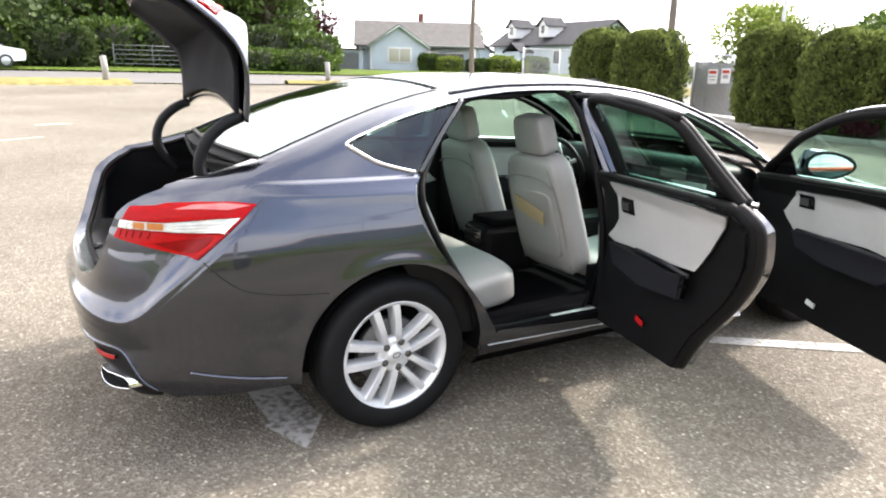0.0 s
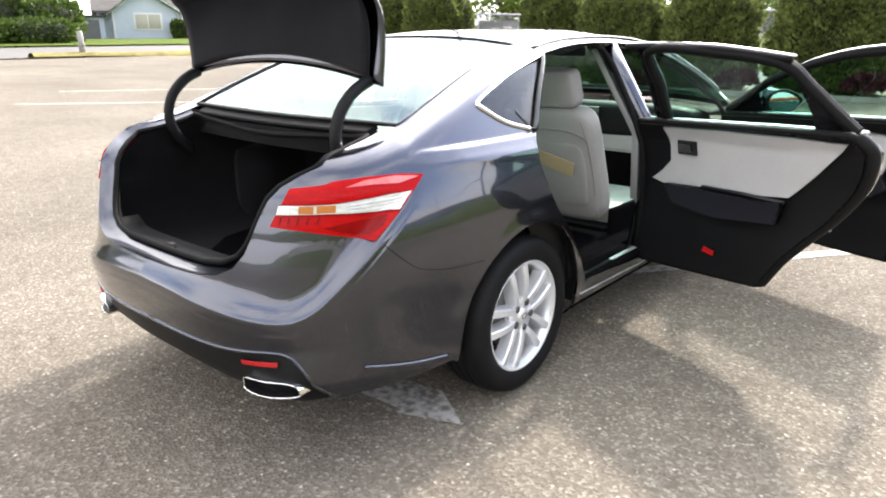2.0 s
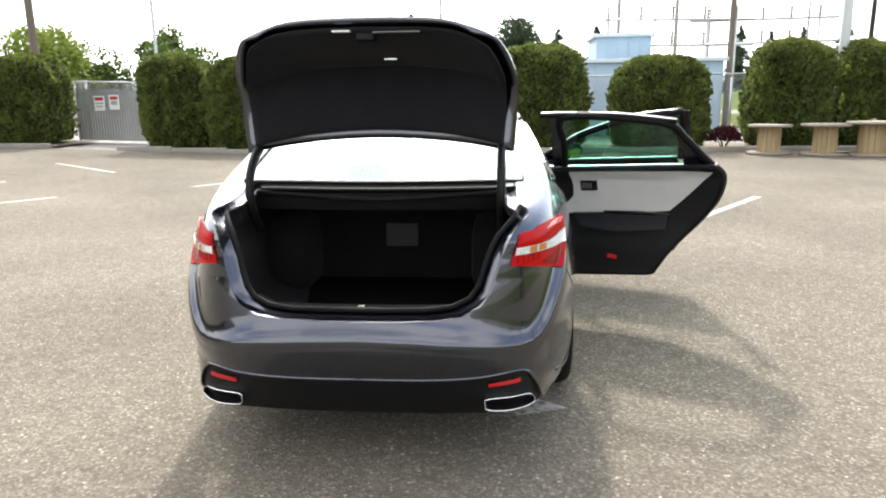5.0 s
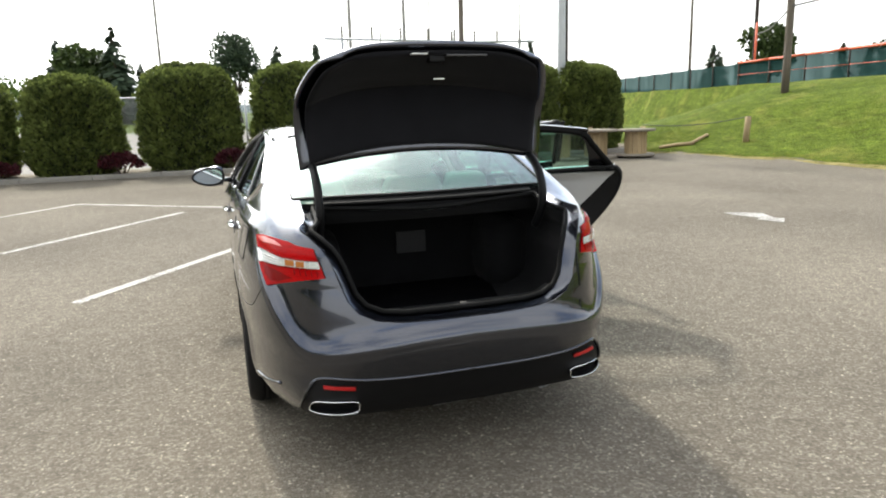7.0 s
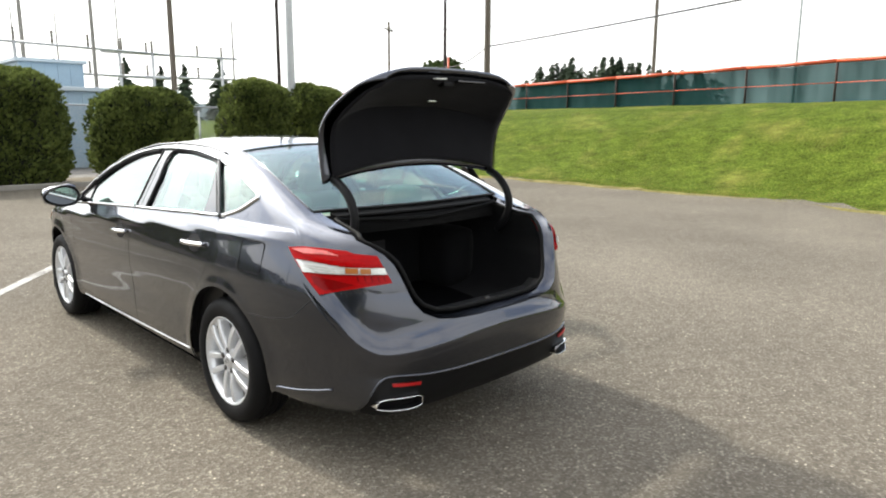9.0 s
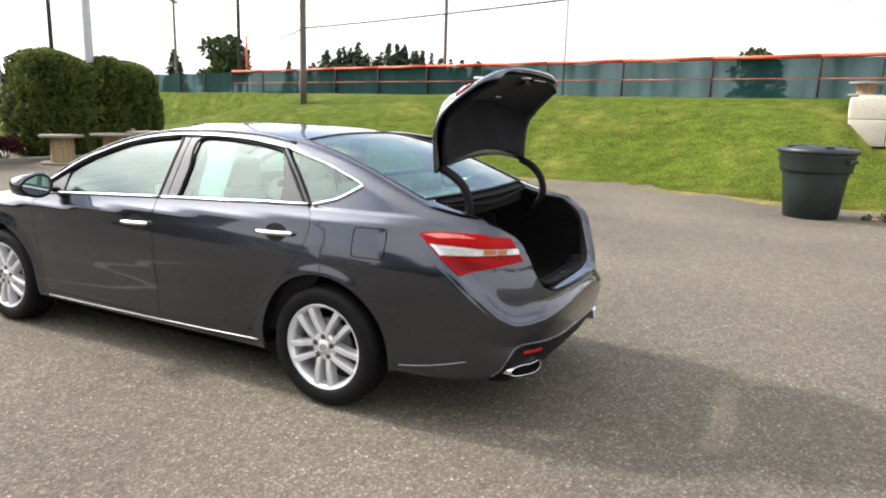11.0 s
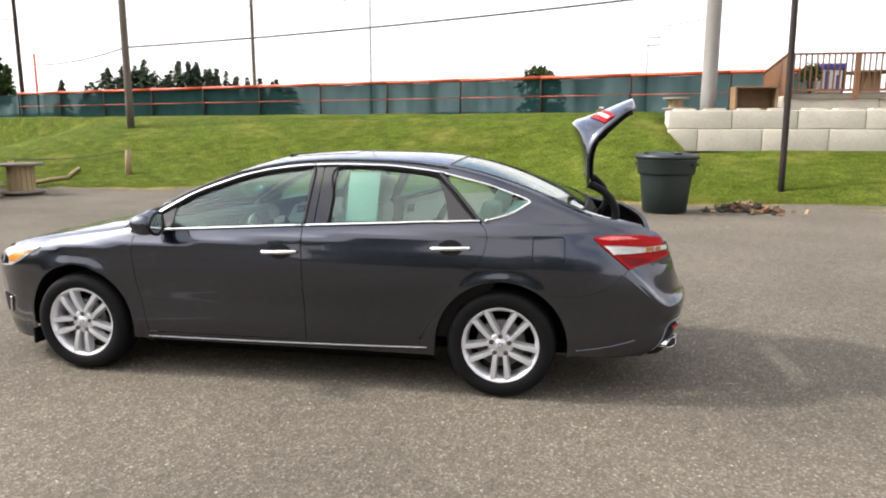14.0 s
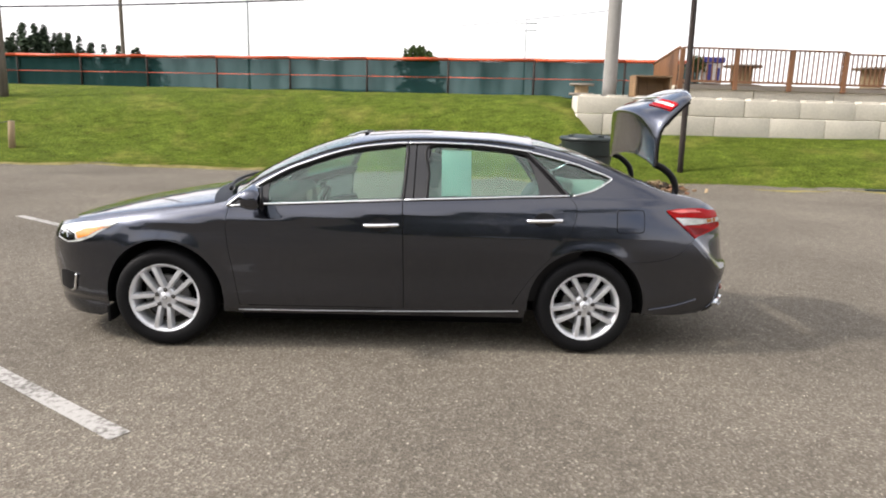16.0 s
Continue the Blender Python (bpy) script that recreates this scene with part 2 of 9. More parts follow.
def grass_mat(name, a, b_, c, patch=0.45):
    """Mown grass: two greens and dry straw in patches."""
    m, n, l, b = nodes_of(name)
    tc = n.new("ShaderNodeTexCoord")
    n1 = n.new("ShaderNodeTexNoise")
    n1.inputs["Scale"].default_value, n1.inputs["Detail"].default_value = 0.8, 6
    n2 = n.new("ShaderNodeTexNoise")
    n2.inputs["Scale"].default_value, n2.inputs["Detail"].default_value = 22, 5
    for k in (n1, n2):
        l.new(tc.outputs["Object"], k.inputs["Vector"])
    mx = n.new("ShaderNodeMix")
    mx.data_type = "RGBA"
    mx.inputs["A"].default_value, mx.inputs["B"].default_value = (*a, 1), (*b_, 1)
    r1 = n.new("ShaderNodeMapRange")
    r1.inputs["From Min"].default_value, r1.inputs["From Max"].default_value = 0.35, 0.65
    l.new(n2.outputs["Fac"], r1.inputs["Value"])
    l.new(r1.outputs["Result"], mx.inputs["Factor"])
    mx2 = n.new("ShaderNodeMix")
    mx2.data_type = "RGBA"
    mx2.inputs["B"].default_value = (*c, 1)
    r2 = n.new("ShaderNodeMapRange")
    r2.inputs["From Min"].default_value, r2.inputs["From Max"].default_value = patch, patch + 0.3
    r2.inputs["To Max"].default_value = 0.75
    l.new(n1.outputs["Fac"], r2.inputs["Value"])
    l.new(r2.outputs["Result"], mx2.inputs["Factor"])
    l.new(mx.outputs["Result"], mx2.inputs["A"])
    # tufts and mower streaks
    n3 = n.new("ShaderNodeTexNoise")
    n3.inputs["Scale"].default_value, n3.inputs["Detail"].default_value, n3.inputs["Roughness"].default_value = 3.2, 8, 0.72
    mp3 = n.new("ShaderNodeMapping")
    mp3.inputs["Scale"].default_value = (1.5, 0.7, 1.0)
    l.new(tc.outputs["Object"], mp3.inputs["Vector"])
    l.new(mp3.outputs["Vector"], n3.inputs["Vector"])
    r3 = n.new("ShaderNodeMapRange")
    r3.inputs["From Min"].default_value, r3.inputs["From Max"].default_value = 0.32, 0.68
    r3.inputs["To Min"].default_value, r3.inputs["To Max"].default_value = 0.52, 1.32
    l.new(n3.outputs["Fac"], r3.inputs["Value"])
    vs3 = n.new("ShaderNodeVectorMath")
    vs3.operation = "SCALE"
    l.new(mx2.outputs["Result"], vs3.inputs[0])
    l.new(r3.outputs["Result"], vs3.inputs["Scale"])
    l.new(vs3.outputs["Vector"], b.inputs["Base Color"])
    b.inputs["Roughness"].default_value = 0.9
    b.inputs["Specular IOR Level"].default_value = 0.05
    bp = n.new("ShaderNodeBump")
    bp.inputs["Distance"].default_value = 0.05
    l.new(n2.outputs["Fac"], bp.inputs["Height"])
    l.new(bp.outputs["Normal"], b.inputs["Normal"])
    return m


def worn_paint_mat():
    """Road paint rubbed through to the stone."""
    m, n, l, b = nodes_of("line_paint")
    tc = n.new("ShaderNodeTexCoord")
    n1 = n.new("ShaderNodeTexNoise")
    n1.inputs["Scale"].default_value, n1.inputs["Detail"].default_value = 30, 6
    n2 = n.new("ShaderNodeTexNoise")
    n2.inputs["Scale"].default_value = 2.2
    l.new(tc.outputs["Object"], n1.inputs["Vector"])
    l.new(tc.outputs["Object"], n2.inputs["Vector"])
    ad = n.new("ShaderNodeMath")
    ad.operation = "MULTIPLY_ADD"
    ad.inputs[1].default_value = 0.5
    l.new(n2.outputs["Fac"], ad.inputs[0])
    l.new(n1.outputs["Fac"], ad.inputs[2])
    cr = n.new("ShaderNodeValToRGB")
    cr.color_ramp.elements[0].position, cr.color_ramp.elements[0].color = 0.58, (0.105, 0.097, 0.086, 1)
    cr.color_ramp.elements[1].position, cr.color_ramp.elements[1].color = 0.80, (0.30, 0.29, 0.27, 1)
    l.new(ad.outputs["Value"], cr.inputs["Fac"])
    l.new(cr.outputs["Color"], b.inputs["Base Color"])
    b.inputs["Roughness"].default_value = 0.8
    bp = n.new("ShaderNodeBump")
    bp.inputs["Distance"].default_value = 0.003
    l.new(n1.outputs["Fac"], bp.inputs["Height"])
    l.new(bp.outputs["Normal"], b.inputs["Normal"])
    return m


def glass_mat(name, tint, alpha):
    """Thin tinted pane: mostly see-through, with a mirror gloss."""
    m, n, l, b = nodes_of(name)
    tr = n.new("ShaderNodeBsdfTransparent")
    tr.inputs["Color"].default_value = (*tint, 1)
    gl = n.new("ShaderNodeBsdfGlossy")
    gl.inputs["Roughness"].default_value = 0.02
    fr = n.new("ShaderNodeLayerWeight")
    fr.inputs["Blend"].default_value = 0.5
    pw = n.new("ShaderNodeMath")
    pw.operation = "POWER"
    pw.inputs[1].default_value = 4.0
    l.new(fr.outputs["Facing"], pw.inputs[0])
    ma = n.new("ShaderNodeMath")
    ma.operation = "MULTIPLY_ADD"
    ma.inputs[1].default_value, ma.inputs[2].default_value = 0.9, alpha
    l.new(pw.outputs["Value"], ma.inputs[0])
    cl = n.new("ShaderNodeClamp")
    l.new(ma.outputs["Value"], cl.inputs["Value"])
    ms = n.new("ShaderNodeMixShader")
    l.new(cl.outputs["Result"], ms.inputs["Fac"])
    l.new(tr.outputs["BSDF"], ms.inputs[1])
    l.new(gl.outputs["BSDF"], ms.inputs[2])
    l.new(ms.outputs["Shader"], n["Material Output"].inputs["Surface"])
    return m


def screen_mat():
    """Dark green windscreen netting, partly see-through, streaked and faded."""
    m, n, l, b = nodes_of("green_netting")
    tc = n.new("ShaderNodeTexCoord")
    mp = n.new("ShaderNodeMapping")
    mp.inputs["Scale"].default_value = (1, 1, 0.25)
    nz = n.new("ShaderNodeTexNoise")
    nz.inputs["Scale"].default_value, nz.inputs["Detail"].default_value = 1.6, 5
    l.new(tc.outputs["Object"], mp.inputs["Vector"])
    l.new(mp.outputs["Vector"], nz.inputs["Vector"])
    cr = n.new("ShaderNodeValToRGB")
    cr.color_ramp.elements[0].position, cr.color_ramp.elements[0].color = 0.3, (0.007, 0.028, 0.027, 1)
    cr.color_ramp.elements[1].position, cr.color_ramp.elements[1].color = 0.75, (0.017, 0.047, 0.047, 1)
    l.new(nz.outputs["Fac"], cr.inputs["Fac"])
    l.new(cr.outputs["Color"], b.inputs["Base Color"])
    b.inputs["Roughness"].default_value = 0.9
    b.inputs["Specular IOR Level"].default_value = 0.05
    tr = n.new("ShaderNodeBsdfTransparent")
    tr.inputs["Color"].default_value = (0.55, 0.75, 0.75, 1)
    mr = n.new("ShaderNodeMapRange")
    mr.inputs["From Min"].default_value, mr.inputs["From Max"].default_value = 0.25, 0.8
    mr.inputs["To Min"].default_value, mr.inputs["To Max"].default_value = 0.02, 0.16
    l.new(nz.outputs["Fac"], mr.inputs["Value"])
    ms = n.new("ShaderNodeMixShader")
    l.new(mr.outputs["Result"], ms.inputs["Fac"])
    l.new(b.outputs["BSDF"], ms.inputs[1])
    l.new(tr.outputs["BSDF"], ms.inputs[2])
    l.new(ms.outputs["Shader"], n["Material Output"].inputs["Surface"])
    return m


def wire_mesh_mat():
    """Chain link: a diagonal net of thin galvanised wire with open gaps."""
    m, n, l, b = nodes_of("chain_link")
    tc = n.new("ShaderNodeTexCoord")
    sp = n.new("ShaderNodeSeparateXYZ")
    l.new(tc.outputs["Object"], sp.inputs["Vector"])
    hx = n.new("ShaderNodeMath")
    hx.operation = "ADD"
    l.new(sp.outputs["X"], hx.inputs[0])
    l.new(sp.outputs["Y"], hx.inputs[1])
    sums = []
    for op in ("ADD", "SUBTRACT"):
        a = n.new("ShaderNodeMath")
        a.operation = op
        l.new(hx.outputs["Value"], a.inputs[0])
        l.new(sp.outputs["Z"], a.inputs[1])
        p = n.new("ShaderNodeMath")
        p.operation = "PINGPONG"
        p.inputs[1].default_value = 0.036
        l.new(a.outputs["Value"], p.inputs[0])
        c = n.new("ShaderNodeMath")
        c.operation = "LESS_THAN"
        c.inputs[1].default_value = 0.0055
        l.new(p.outputs["Value"], c.inputs[0])
        sums.append(c)
    mx = n.new("ShaderNodeMath")
    mx.operation = "MAXIMUM"
    l.new(sums[0].outputs["Value"], mx.inputs[0])
    l.new(sums[1].outputs["Value"], mx.inputs[1])
    b.inputs["Base Color"].default_value = (0.45, 0.46, 0.47, 1)
    b.inputs["Metallic"].default_value = 0.6
    b.inputs["Roughness"].default_value = 0.5
    tr = n.new("ShaderNodeBsdfTransparent")
    ms = n.new("ShaderNodeMixShader")
    l.new(mx.outputs["Value"], ms.inputs["Fac"])
    l.new(tr.outputs["BSDF"], ms.inputs[1])
    l.new(b.outputs["BSDF"], ms.inputs[2])
    l.new(ms.outputs["Shader"], n["Material Output"].inputs["Surface"])
    return m


def blockwork_mat():
    return mat("concrete", (0.50, 0.465, 0.388), 0.9, vary=0.24, scale=1.6, fine=30, bump=0.012, rnd=0.35)


ASPHALT = asphalt_mat()
PAINT_LINE = worn_paint_mat()
GRASS = grass_mat("grass", (0.040, 0.064, 0.0070), (0.104, 0.134, 0.0185), (0.175, 0.165, 0.040), 0.52)
GRASS_DRY = grass_mat("dry_grass", (0.165, 0.145, 0.052), (0.235, 0.205, 0.082), (0.18, 0.15, 0.07), 0.4)
LAWN = grass_mat("lawn", (0.046, 0.078, 0.012), (0.085, 0.118, 0.020), (0.14, 0.13, 0.04), 0.55)
GRAVEL = mat("gravel", (0.165, 0.154, 0.1375), 0.95, vary=0.3, scale=2, fine=60, bump=0.01)
SOIL = mat("dry_soil", (0.165, 0.1375, 0.0935), 0.95, vary=0.3, scale=3, fine=40, bump=0.01)
ROADWAY = mat("road_surface", (0.078, 0.074, 0.068), 0.9, vary=0.15, scale=0.6, fine=70)
CONCRETE = blockwork_mat()
KERB = mat("kerb_concrete", (0.198, 0.187, 0.165), 0.9, vary=0.25, scale=2, fine=40, bump=0.005)
HEDGE_LEAF = leaf_mat("thuja_leaf", (0.024, 0.037, 0.011), (0.140, 0.172, 0.045), 0.7, 0.38, 1.9)
# dark filler behind the sprays, shade of the gaps put into its colour
HEDGE_CORE = mat("foliage_depth_shade", (0.013, 0.018, 0.005), 0.9, vary=0.5, scale=6, fine=30, bump=0.04)
SHRUB_RED = leaf_mat("barberry_leaf", (0.0132, 0.0024, 0.0042), (0.051, 0.0096, 0.0132), 0.5, 0.15, 3)
TREE_LEAF = leaf_mat("broad_leaf", (0.014, 0.0294, 0.007), (0.084, 0.1295, 0.0245), 0.5, 0.25, 0.5)
TREE_LEAF_DARK = leaf_mat("dark_leaf", (0.012, 0.024, 0.008), (0.062, 0.088, 0.026), 0.6, 0.2, 0.8)
TREE_LEAF_LIGHT = leaf_mat("light_leaf", (0.060, 0.095, 0.014), (0.185, 0.230, 0.042), 0.6, 0.3, 0.5)
# needles lightened to stand for the haze over distant trees
FIR_LEAF = leaf_mat("fir_needle", (0.018, 0.032, 0.020), (0.068, 0.096, 0.056), 0.7, 0.15, 0.6)
BARK = mat("bark", (0.06, 0.045, 0.03), 0.9, vary=0.4, scale=3, fine=40, bump=0.02, stretch=(3, 3, 0.6))
POLE_WOOD = mat("pole_wood", (0.11, 0.0908, 0.0715), 0.85, vary=0.35, scale=2, fine=30, bump=0.006, stretch=(6, 6, 0.35))
POLE_DARK = mat("creosote_wood", (0.020, 0.013, 0.010), 0.85, vary=0.35, scale=2, fine=30, bump=0.005, stretch=(6, 6, 0.35))
POLE_GREY = mat("weathered_pole", (0.235, 0.225, 0.208), 0.85, vary=0.25, scale=2, fine=30, bump=0.005, stretch=(5, 5, 0.35))
POLE_STEEL = mat("galvanised_steel", (0.385, 0.399, 0.406), 0.45, metal=0.6, vary=0.12, scale=3, fine=60)
CABLE = mat("cable_rubber", (0.02, 0.02, 0.022), 0.6, vary=0.1)
TIMBER = mat("timber", (0.198, 0.121, 0.0605), 0.7, vary=0.3, scale=3, fine=30, bump=0.004, stretch=(1, 1, 5), rnd=0.4)
TIMBER_PALE = mat("pale_timber", (0.288, 0.21, 0.114), 0.75, vary=0.3, scale=3, fine=30, bump=0.004, stretch=(4, 4, 0.7), rnd=0.3)
TIMBER_GREY = mat("grey_timber", (0.18, 0.156, 0.126), 0.85, vary=0.3, scale=3, fine=40, bump=0.004, rnd=0.3)
DECK_WOOD = mat("stained_deck_wood", (0.165, 0.0743, 0.0303), 0.6, vary=0.25, scale=3, fine=30, bump=0.003, rnd=0.3)
ORANGE = mat("orange_plastic", (0.48, 0.066, 0.015), 0.45, vary=0.12)
NETTING = screen_mat()
CHAIN = wire_mesh_mat()
BIN_GREEN = mat("dark_green_plastic", (0.008, 0.015, 0.014), 0.42, vary=0.2, scale=4, fine=50)
BLUE_SIDING = mat("pale_blue_siding", (0.40, 0.46, 0.51), 0.6, vary=0.08, scale=1, fine=20)
BLUE_WALL = mat("light_blue_metal", (0.26, 0.3575, 0.442), 0.5, vary=0.12, scale=1.2, fine=20)
GREEN_TRIM = mat("pale_green_paint", (0.26, 0.34, 0.29), 0.6, vary=0.08)
WHITE_PAINT = mat("white_paint", (0.585, 0.585, 0.5775), 0.5, vary=0.06)
ROOF_SHINGLE = mat("roof_shingle", (0.092, 0.087, 0.082), 0.9, spec=0.1, vary=0.2, scale=2, fine=25, bump=0.01)
ROOF_DARK = mat("dark_shingle", (0.050, 0.050, 0.053), 0.9, spec=0.1, vary=0.2, scale=2, fine=25, bump=0.01)
WINDOW_DARK = mat("window_pane", (0.03, 0.035, 0.04), 0.08, vary=0.2, scale=2)
CURTAIN = mat("pale_curtain", (0.33, 0.324, 0.252), 0.3, vary=0.1, scale=3)
BRICK_RED = mat("red_brick", (0.132, 0.048, 0.033), 0.9, vary=0.3, scale=8, fine=40)
PLASTIC_BLUE = mat("blue_plastic", (0.03, 0.036, 0.228), 0.4, vary=0.1)
SIGN_RED = mat("sign_red", (0.36, 0.036, 0.018), 0.5, vary=0.05)
SIGN_GREY = mat("faded_ink", (0.25, 0.25, 0.25), 0.5, vary=0.05)
GATE_GREY = mat("grey_slat_plastic", (0.114, 0.12, 0.12), 0.6, vary=0.2, scale=2, fine=30)


# ---- building helpers ----
def smooth(ob, on=True):
    ob.data.polygons.foreach_set("use_smooth", [on] * len(ob.data.polygons))
    return ob


def mesh_ob(name, verts, faces, material, parent=None, label="", shade=True):
    me = bpy.data.meshes.new(name)
    me.from_pydata([tuple(v) for v in verts], [], faces)
    me.materials.append(material)
    ob = new(name, me)
    if shade:
        smooth(ob)
    if parent is not None:
        ob.parent = parent
    if label:
        tagged(ob, label)
    return ob


def part(name, bm, material, parent=None, label="", shade=True):
    me = bpy.data.meshes.new(name)
    bm.normal_update()
    bm.to_mesh(me)
    bm.free()
    me.materials.append(material)
    ob = new(name, me)
    if shade:
        smooth(ob)
    if parent is not None:
        ob.parent = parent
    if label:
        tagged(ob, label)
    return ob


def thing(name, label, category, m=None, group="", kind=""):
    ob = new(name)
    ob.empty_display_size = 0.1
    if m is not None:
        ob.matrix_world = m
    return tagged(ob, label, category, group, kind)


def box(bm, cx, cy, cz, sx, sy, sz, bev=0.0, rot=None):
    """A box of full sizes sx, sy, sz with bevelled edges."""
    r = bmesh.ops.create_cube(bm, size=1.0)
    vs = r["verts"]
    for v in vs:
        v.co = Vector((v.co.x * sx, v.co.y * sy, v.co.z * sz))
    if bev > 0:
        es = list({e for v in vs for e in v.link_edges})
        r2 = bmesh.ops.bevel(bm, geom=es, offset=bev, segments=2, profile=0.6, affect="EDGES")
        vs = list({v for f in r2["faces"] for v in f.verts} | {v for v in vs if v.is_valid})
    m = Matrix.Translation((cx, cy, cz))
    if rot is not None:
        m = m @ rot.to_4x4()
    for v in vs:
        v.co = m @ v.co
    return vs


def boxed(name, cx, cy, cz, sx, sy, sz, material, parent=None, bev=0.01, label="", rot=None):
    bm = bmesh.new()
    box(bm, cx, cy, cz, sx, sy, sz, bev, rot)
    return part(name, bm, material, parent, label, shade=False)


def tube(bm, pts, r, seg=8, close=False, taper=None, flat=None):
    """A round bar along points. taper: the radius at the end."""
    pts = [Vector(p) for p in pts]
    n = len(pts)
    rings = []
    up = Vector((0, 0, 1))
    prev = None
    for i, p in enumerate(pts):
        a = pts[i - 1] if i > 0 else (pts[-1] if close else p)
        b = pts[(i + 1) % n] if (i < n - 1 or close) else p
        d = (b - a).normalized()
        if prev is None:
            s = d.cross(up)
            if s.length < 0.05:
                s = d.cross(Vector((1, 0, 0)))
        else:
            s = prev - d * prev.dot(d)
        s.normalize()
        prev = s
        u = s.cross(d)
        rad = r if taper is None else r + (taper - r) * i / max(1, n - 1)
        fl = 1.0 if flat is None else flat
        rings.append([bm.verts.new(p + (s * math.cos(k * 2 * math.pi / seg) + u * math.sin(k * 2 * math.pi / seg) * fl) * rad) for k in range(seg)])
    m = n if close else n - 1
    for i in range(m):
        a, b = rings[i], rings[(i + 1) % n]
        for k in range(seg):
            bm.faces.new((a[k], a[(k + 1) % seg], b[(k + 1) % seg], b[k]))
    if not close:
        bm.faces.new(rings[0][::-1])
        bm.faces.new(rings[-1])


def lathe(bm, prof, seg=32, axis="z", centre=(0, 0, 0), close=False):
    """Turns a profile of (radius, height) round an axis."""
    c = Vector(centre)
    rings = []
    for r, h in prof:
        ring = []
        for k in range(seg):
            a = 2 * math.pi * k / seg
            if axis == "z":
                p = Vector((r * math.cos(a), r * math.sin(a), h))
            else:
                p = Vector((h, r * math.cos(a), r * math.sin(a)))
            ring.append(bm.verts.new(c + p))
        rings.append(ring)
    for i in range(len(rings) - 1 + (1 if close else 0)):
        a, b = rings[i], rings[(i + 1) % len(rings)]
        for k in range(seg):
            bm.faces.new((a[k], a[(k + 1) % seg], b[(k + 1) % seg], b[k]))
    return rings


def prism(bm, poly, z0, z1):
    """A flat polygon given thickness."""
    lo = [bm.verts.new((x, y, z0)) for x, y in poly]
    hi = [bm.verts.new((x, y, z1)) for x, y in poly]
    bm.faces.new(lo[::-1])
    bm.faces.new(hi)
    n = len(poly)
    for i in range(n):
        bm.faces.new((lo[i], lo[(i + 1) % n], hi[(i + 1) % n], hi[i]))


def lerp_table(tab, x):
    if x <= tab[0][0]:
        return tab[0][1]
    for (a, u), (b, v) in zip(tab, tab[1:]):
        if x <= b:
            return u + (v - u) * (x - a) / (b - a)
    return tab[-1][1]


def spline_table(tab, x):
    """Smooth through the table's points, without overshoot."""
    n = len(tab)
    if x <= tab[0][0]:
        return tab[0][1]
    if x >= tab[-1][0]:
        return tab[-1][1]
    for i in range(n - 1):
        if x <= tab[i + 1][0]:
            break
    d = [(tab[k + 1][1] - tab[k][1]) / (tab[k + 1][0] - tab[k][0]) for k in range(n - 1)]

    def slope(k):
        if k == 0:
            return d[0]
        if k == n - 1:
            return d[-1]
        return 0.0 if d[k - 1] * d[k] <= 0 else 2 * d[k - 1] * d[k] / (d[k - 1] + d[k])

    h = tab[i + 1][0] - tab[i][0]
    t = (x - tab[i][0]) / h
    m0, m1 = slope(i) * h, slope(i + 1) * h
    return (2 * t**3 - 3 * t**2 + 1) * tab[i][1] + (t**3 - 2 * t**2 + t) * m0 + (-2 * t**3 + 3 * t**2) * tab[i + 1][1] + (t**3 - t**2) * m1


# ---- ground ----
EDGE = [(-45, 8.6), (-11, 10.0), (-7.4, 10.25), (-3.0, 10.6), (-1.3, 11.5), (3.0, 12.2), (5.6, 12.2), (8.3, 12.3), (10.5, 12.1), (13.0, 11.4), (14.5, 11.2)]
FENCE_A, FENCE_B = Vector((15.95, -9.1)), Vector((31.0, 51.23))


def fence_x(y):
    return FENCE_A.x + (FENCE_B.x - FENCE_A.x) * (y - FENCE_A.y) / (FENCE_B.y - FENCE_A.y)


def west_rise(x):
    return min(max(0.0, -x - 6) * 0.031, 1.15)


def ground_z(x, y):
    """Height of the bare ground: a flat lot that climbs gently to the street, and a bank up to the ball field."""
    z = west_rise(x)
    e = lerp_table(EDGE, y)
    f = max(fence_x(max(y, -6.5)), e + 4.5)
    if x > e:
        t = min(1.0, (x - e) / (f - e))
        s = t * (1.85 - 0.85 * t) * min(1.0, (t / 0.35) ** 0.5) + 0.08 * math.sin(math.pi * min(1.0, max(0.0, (t - 0.3) / 0.6)))
        top = 2.15
        if y > 14.5:
            top *= max(0.0, 1 - (y - 14.5) / 9.0) if x < f - 1 else 1.0
        if y < -4.3:
            s = min(s, 0.05 + 0.92 * t)
        z += s * top
    return z


def sheet(name, x0, x1, y0, y1, step, material, lift=0.0, keep=None, label="", category="ground"):
    nx, ny = max(1, round((x1 - x0) / step)), max(1, round((y1 - y0) / step))
    vs, fs = [], []
    for j in range(ny + 1):
        for i in range(nx + 1):
            x, y = x0 + (x1 - x0) * i / nx, y0 + (y1 - y0) * j / ny
            vs.append((x, y, ground_z(x, y) + lift))
    for j in range(ny):
        for i in range(nx):
            a = j * (nx + 1) + i
            if keep is None or keep((vs[a][0] + vs[a + 1][0]) / 2, (vs[a][1] + vs[a + nx + 1][1]) / 2):
                fs.append((a, a + 1, a + nx + 2, a + nx + 1))
    ob = mesh_ob(name, vs, fs, material)
    return tagged(ob, label, category, kind="structure")


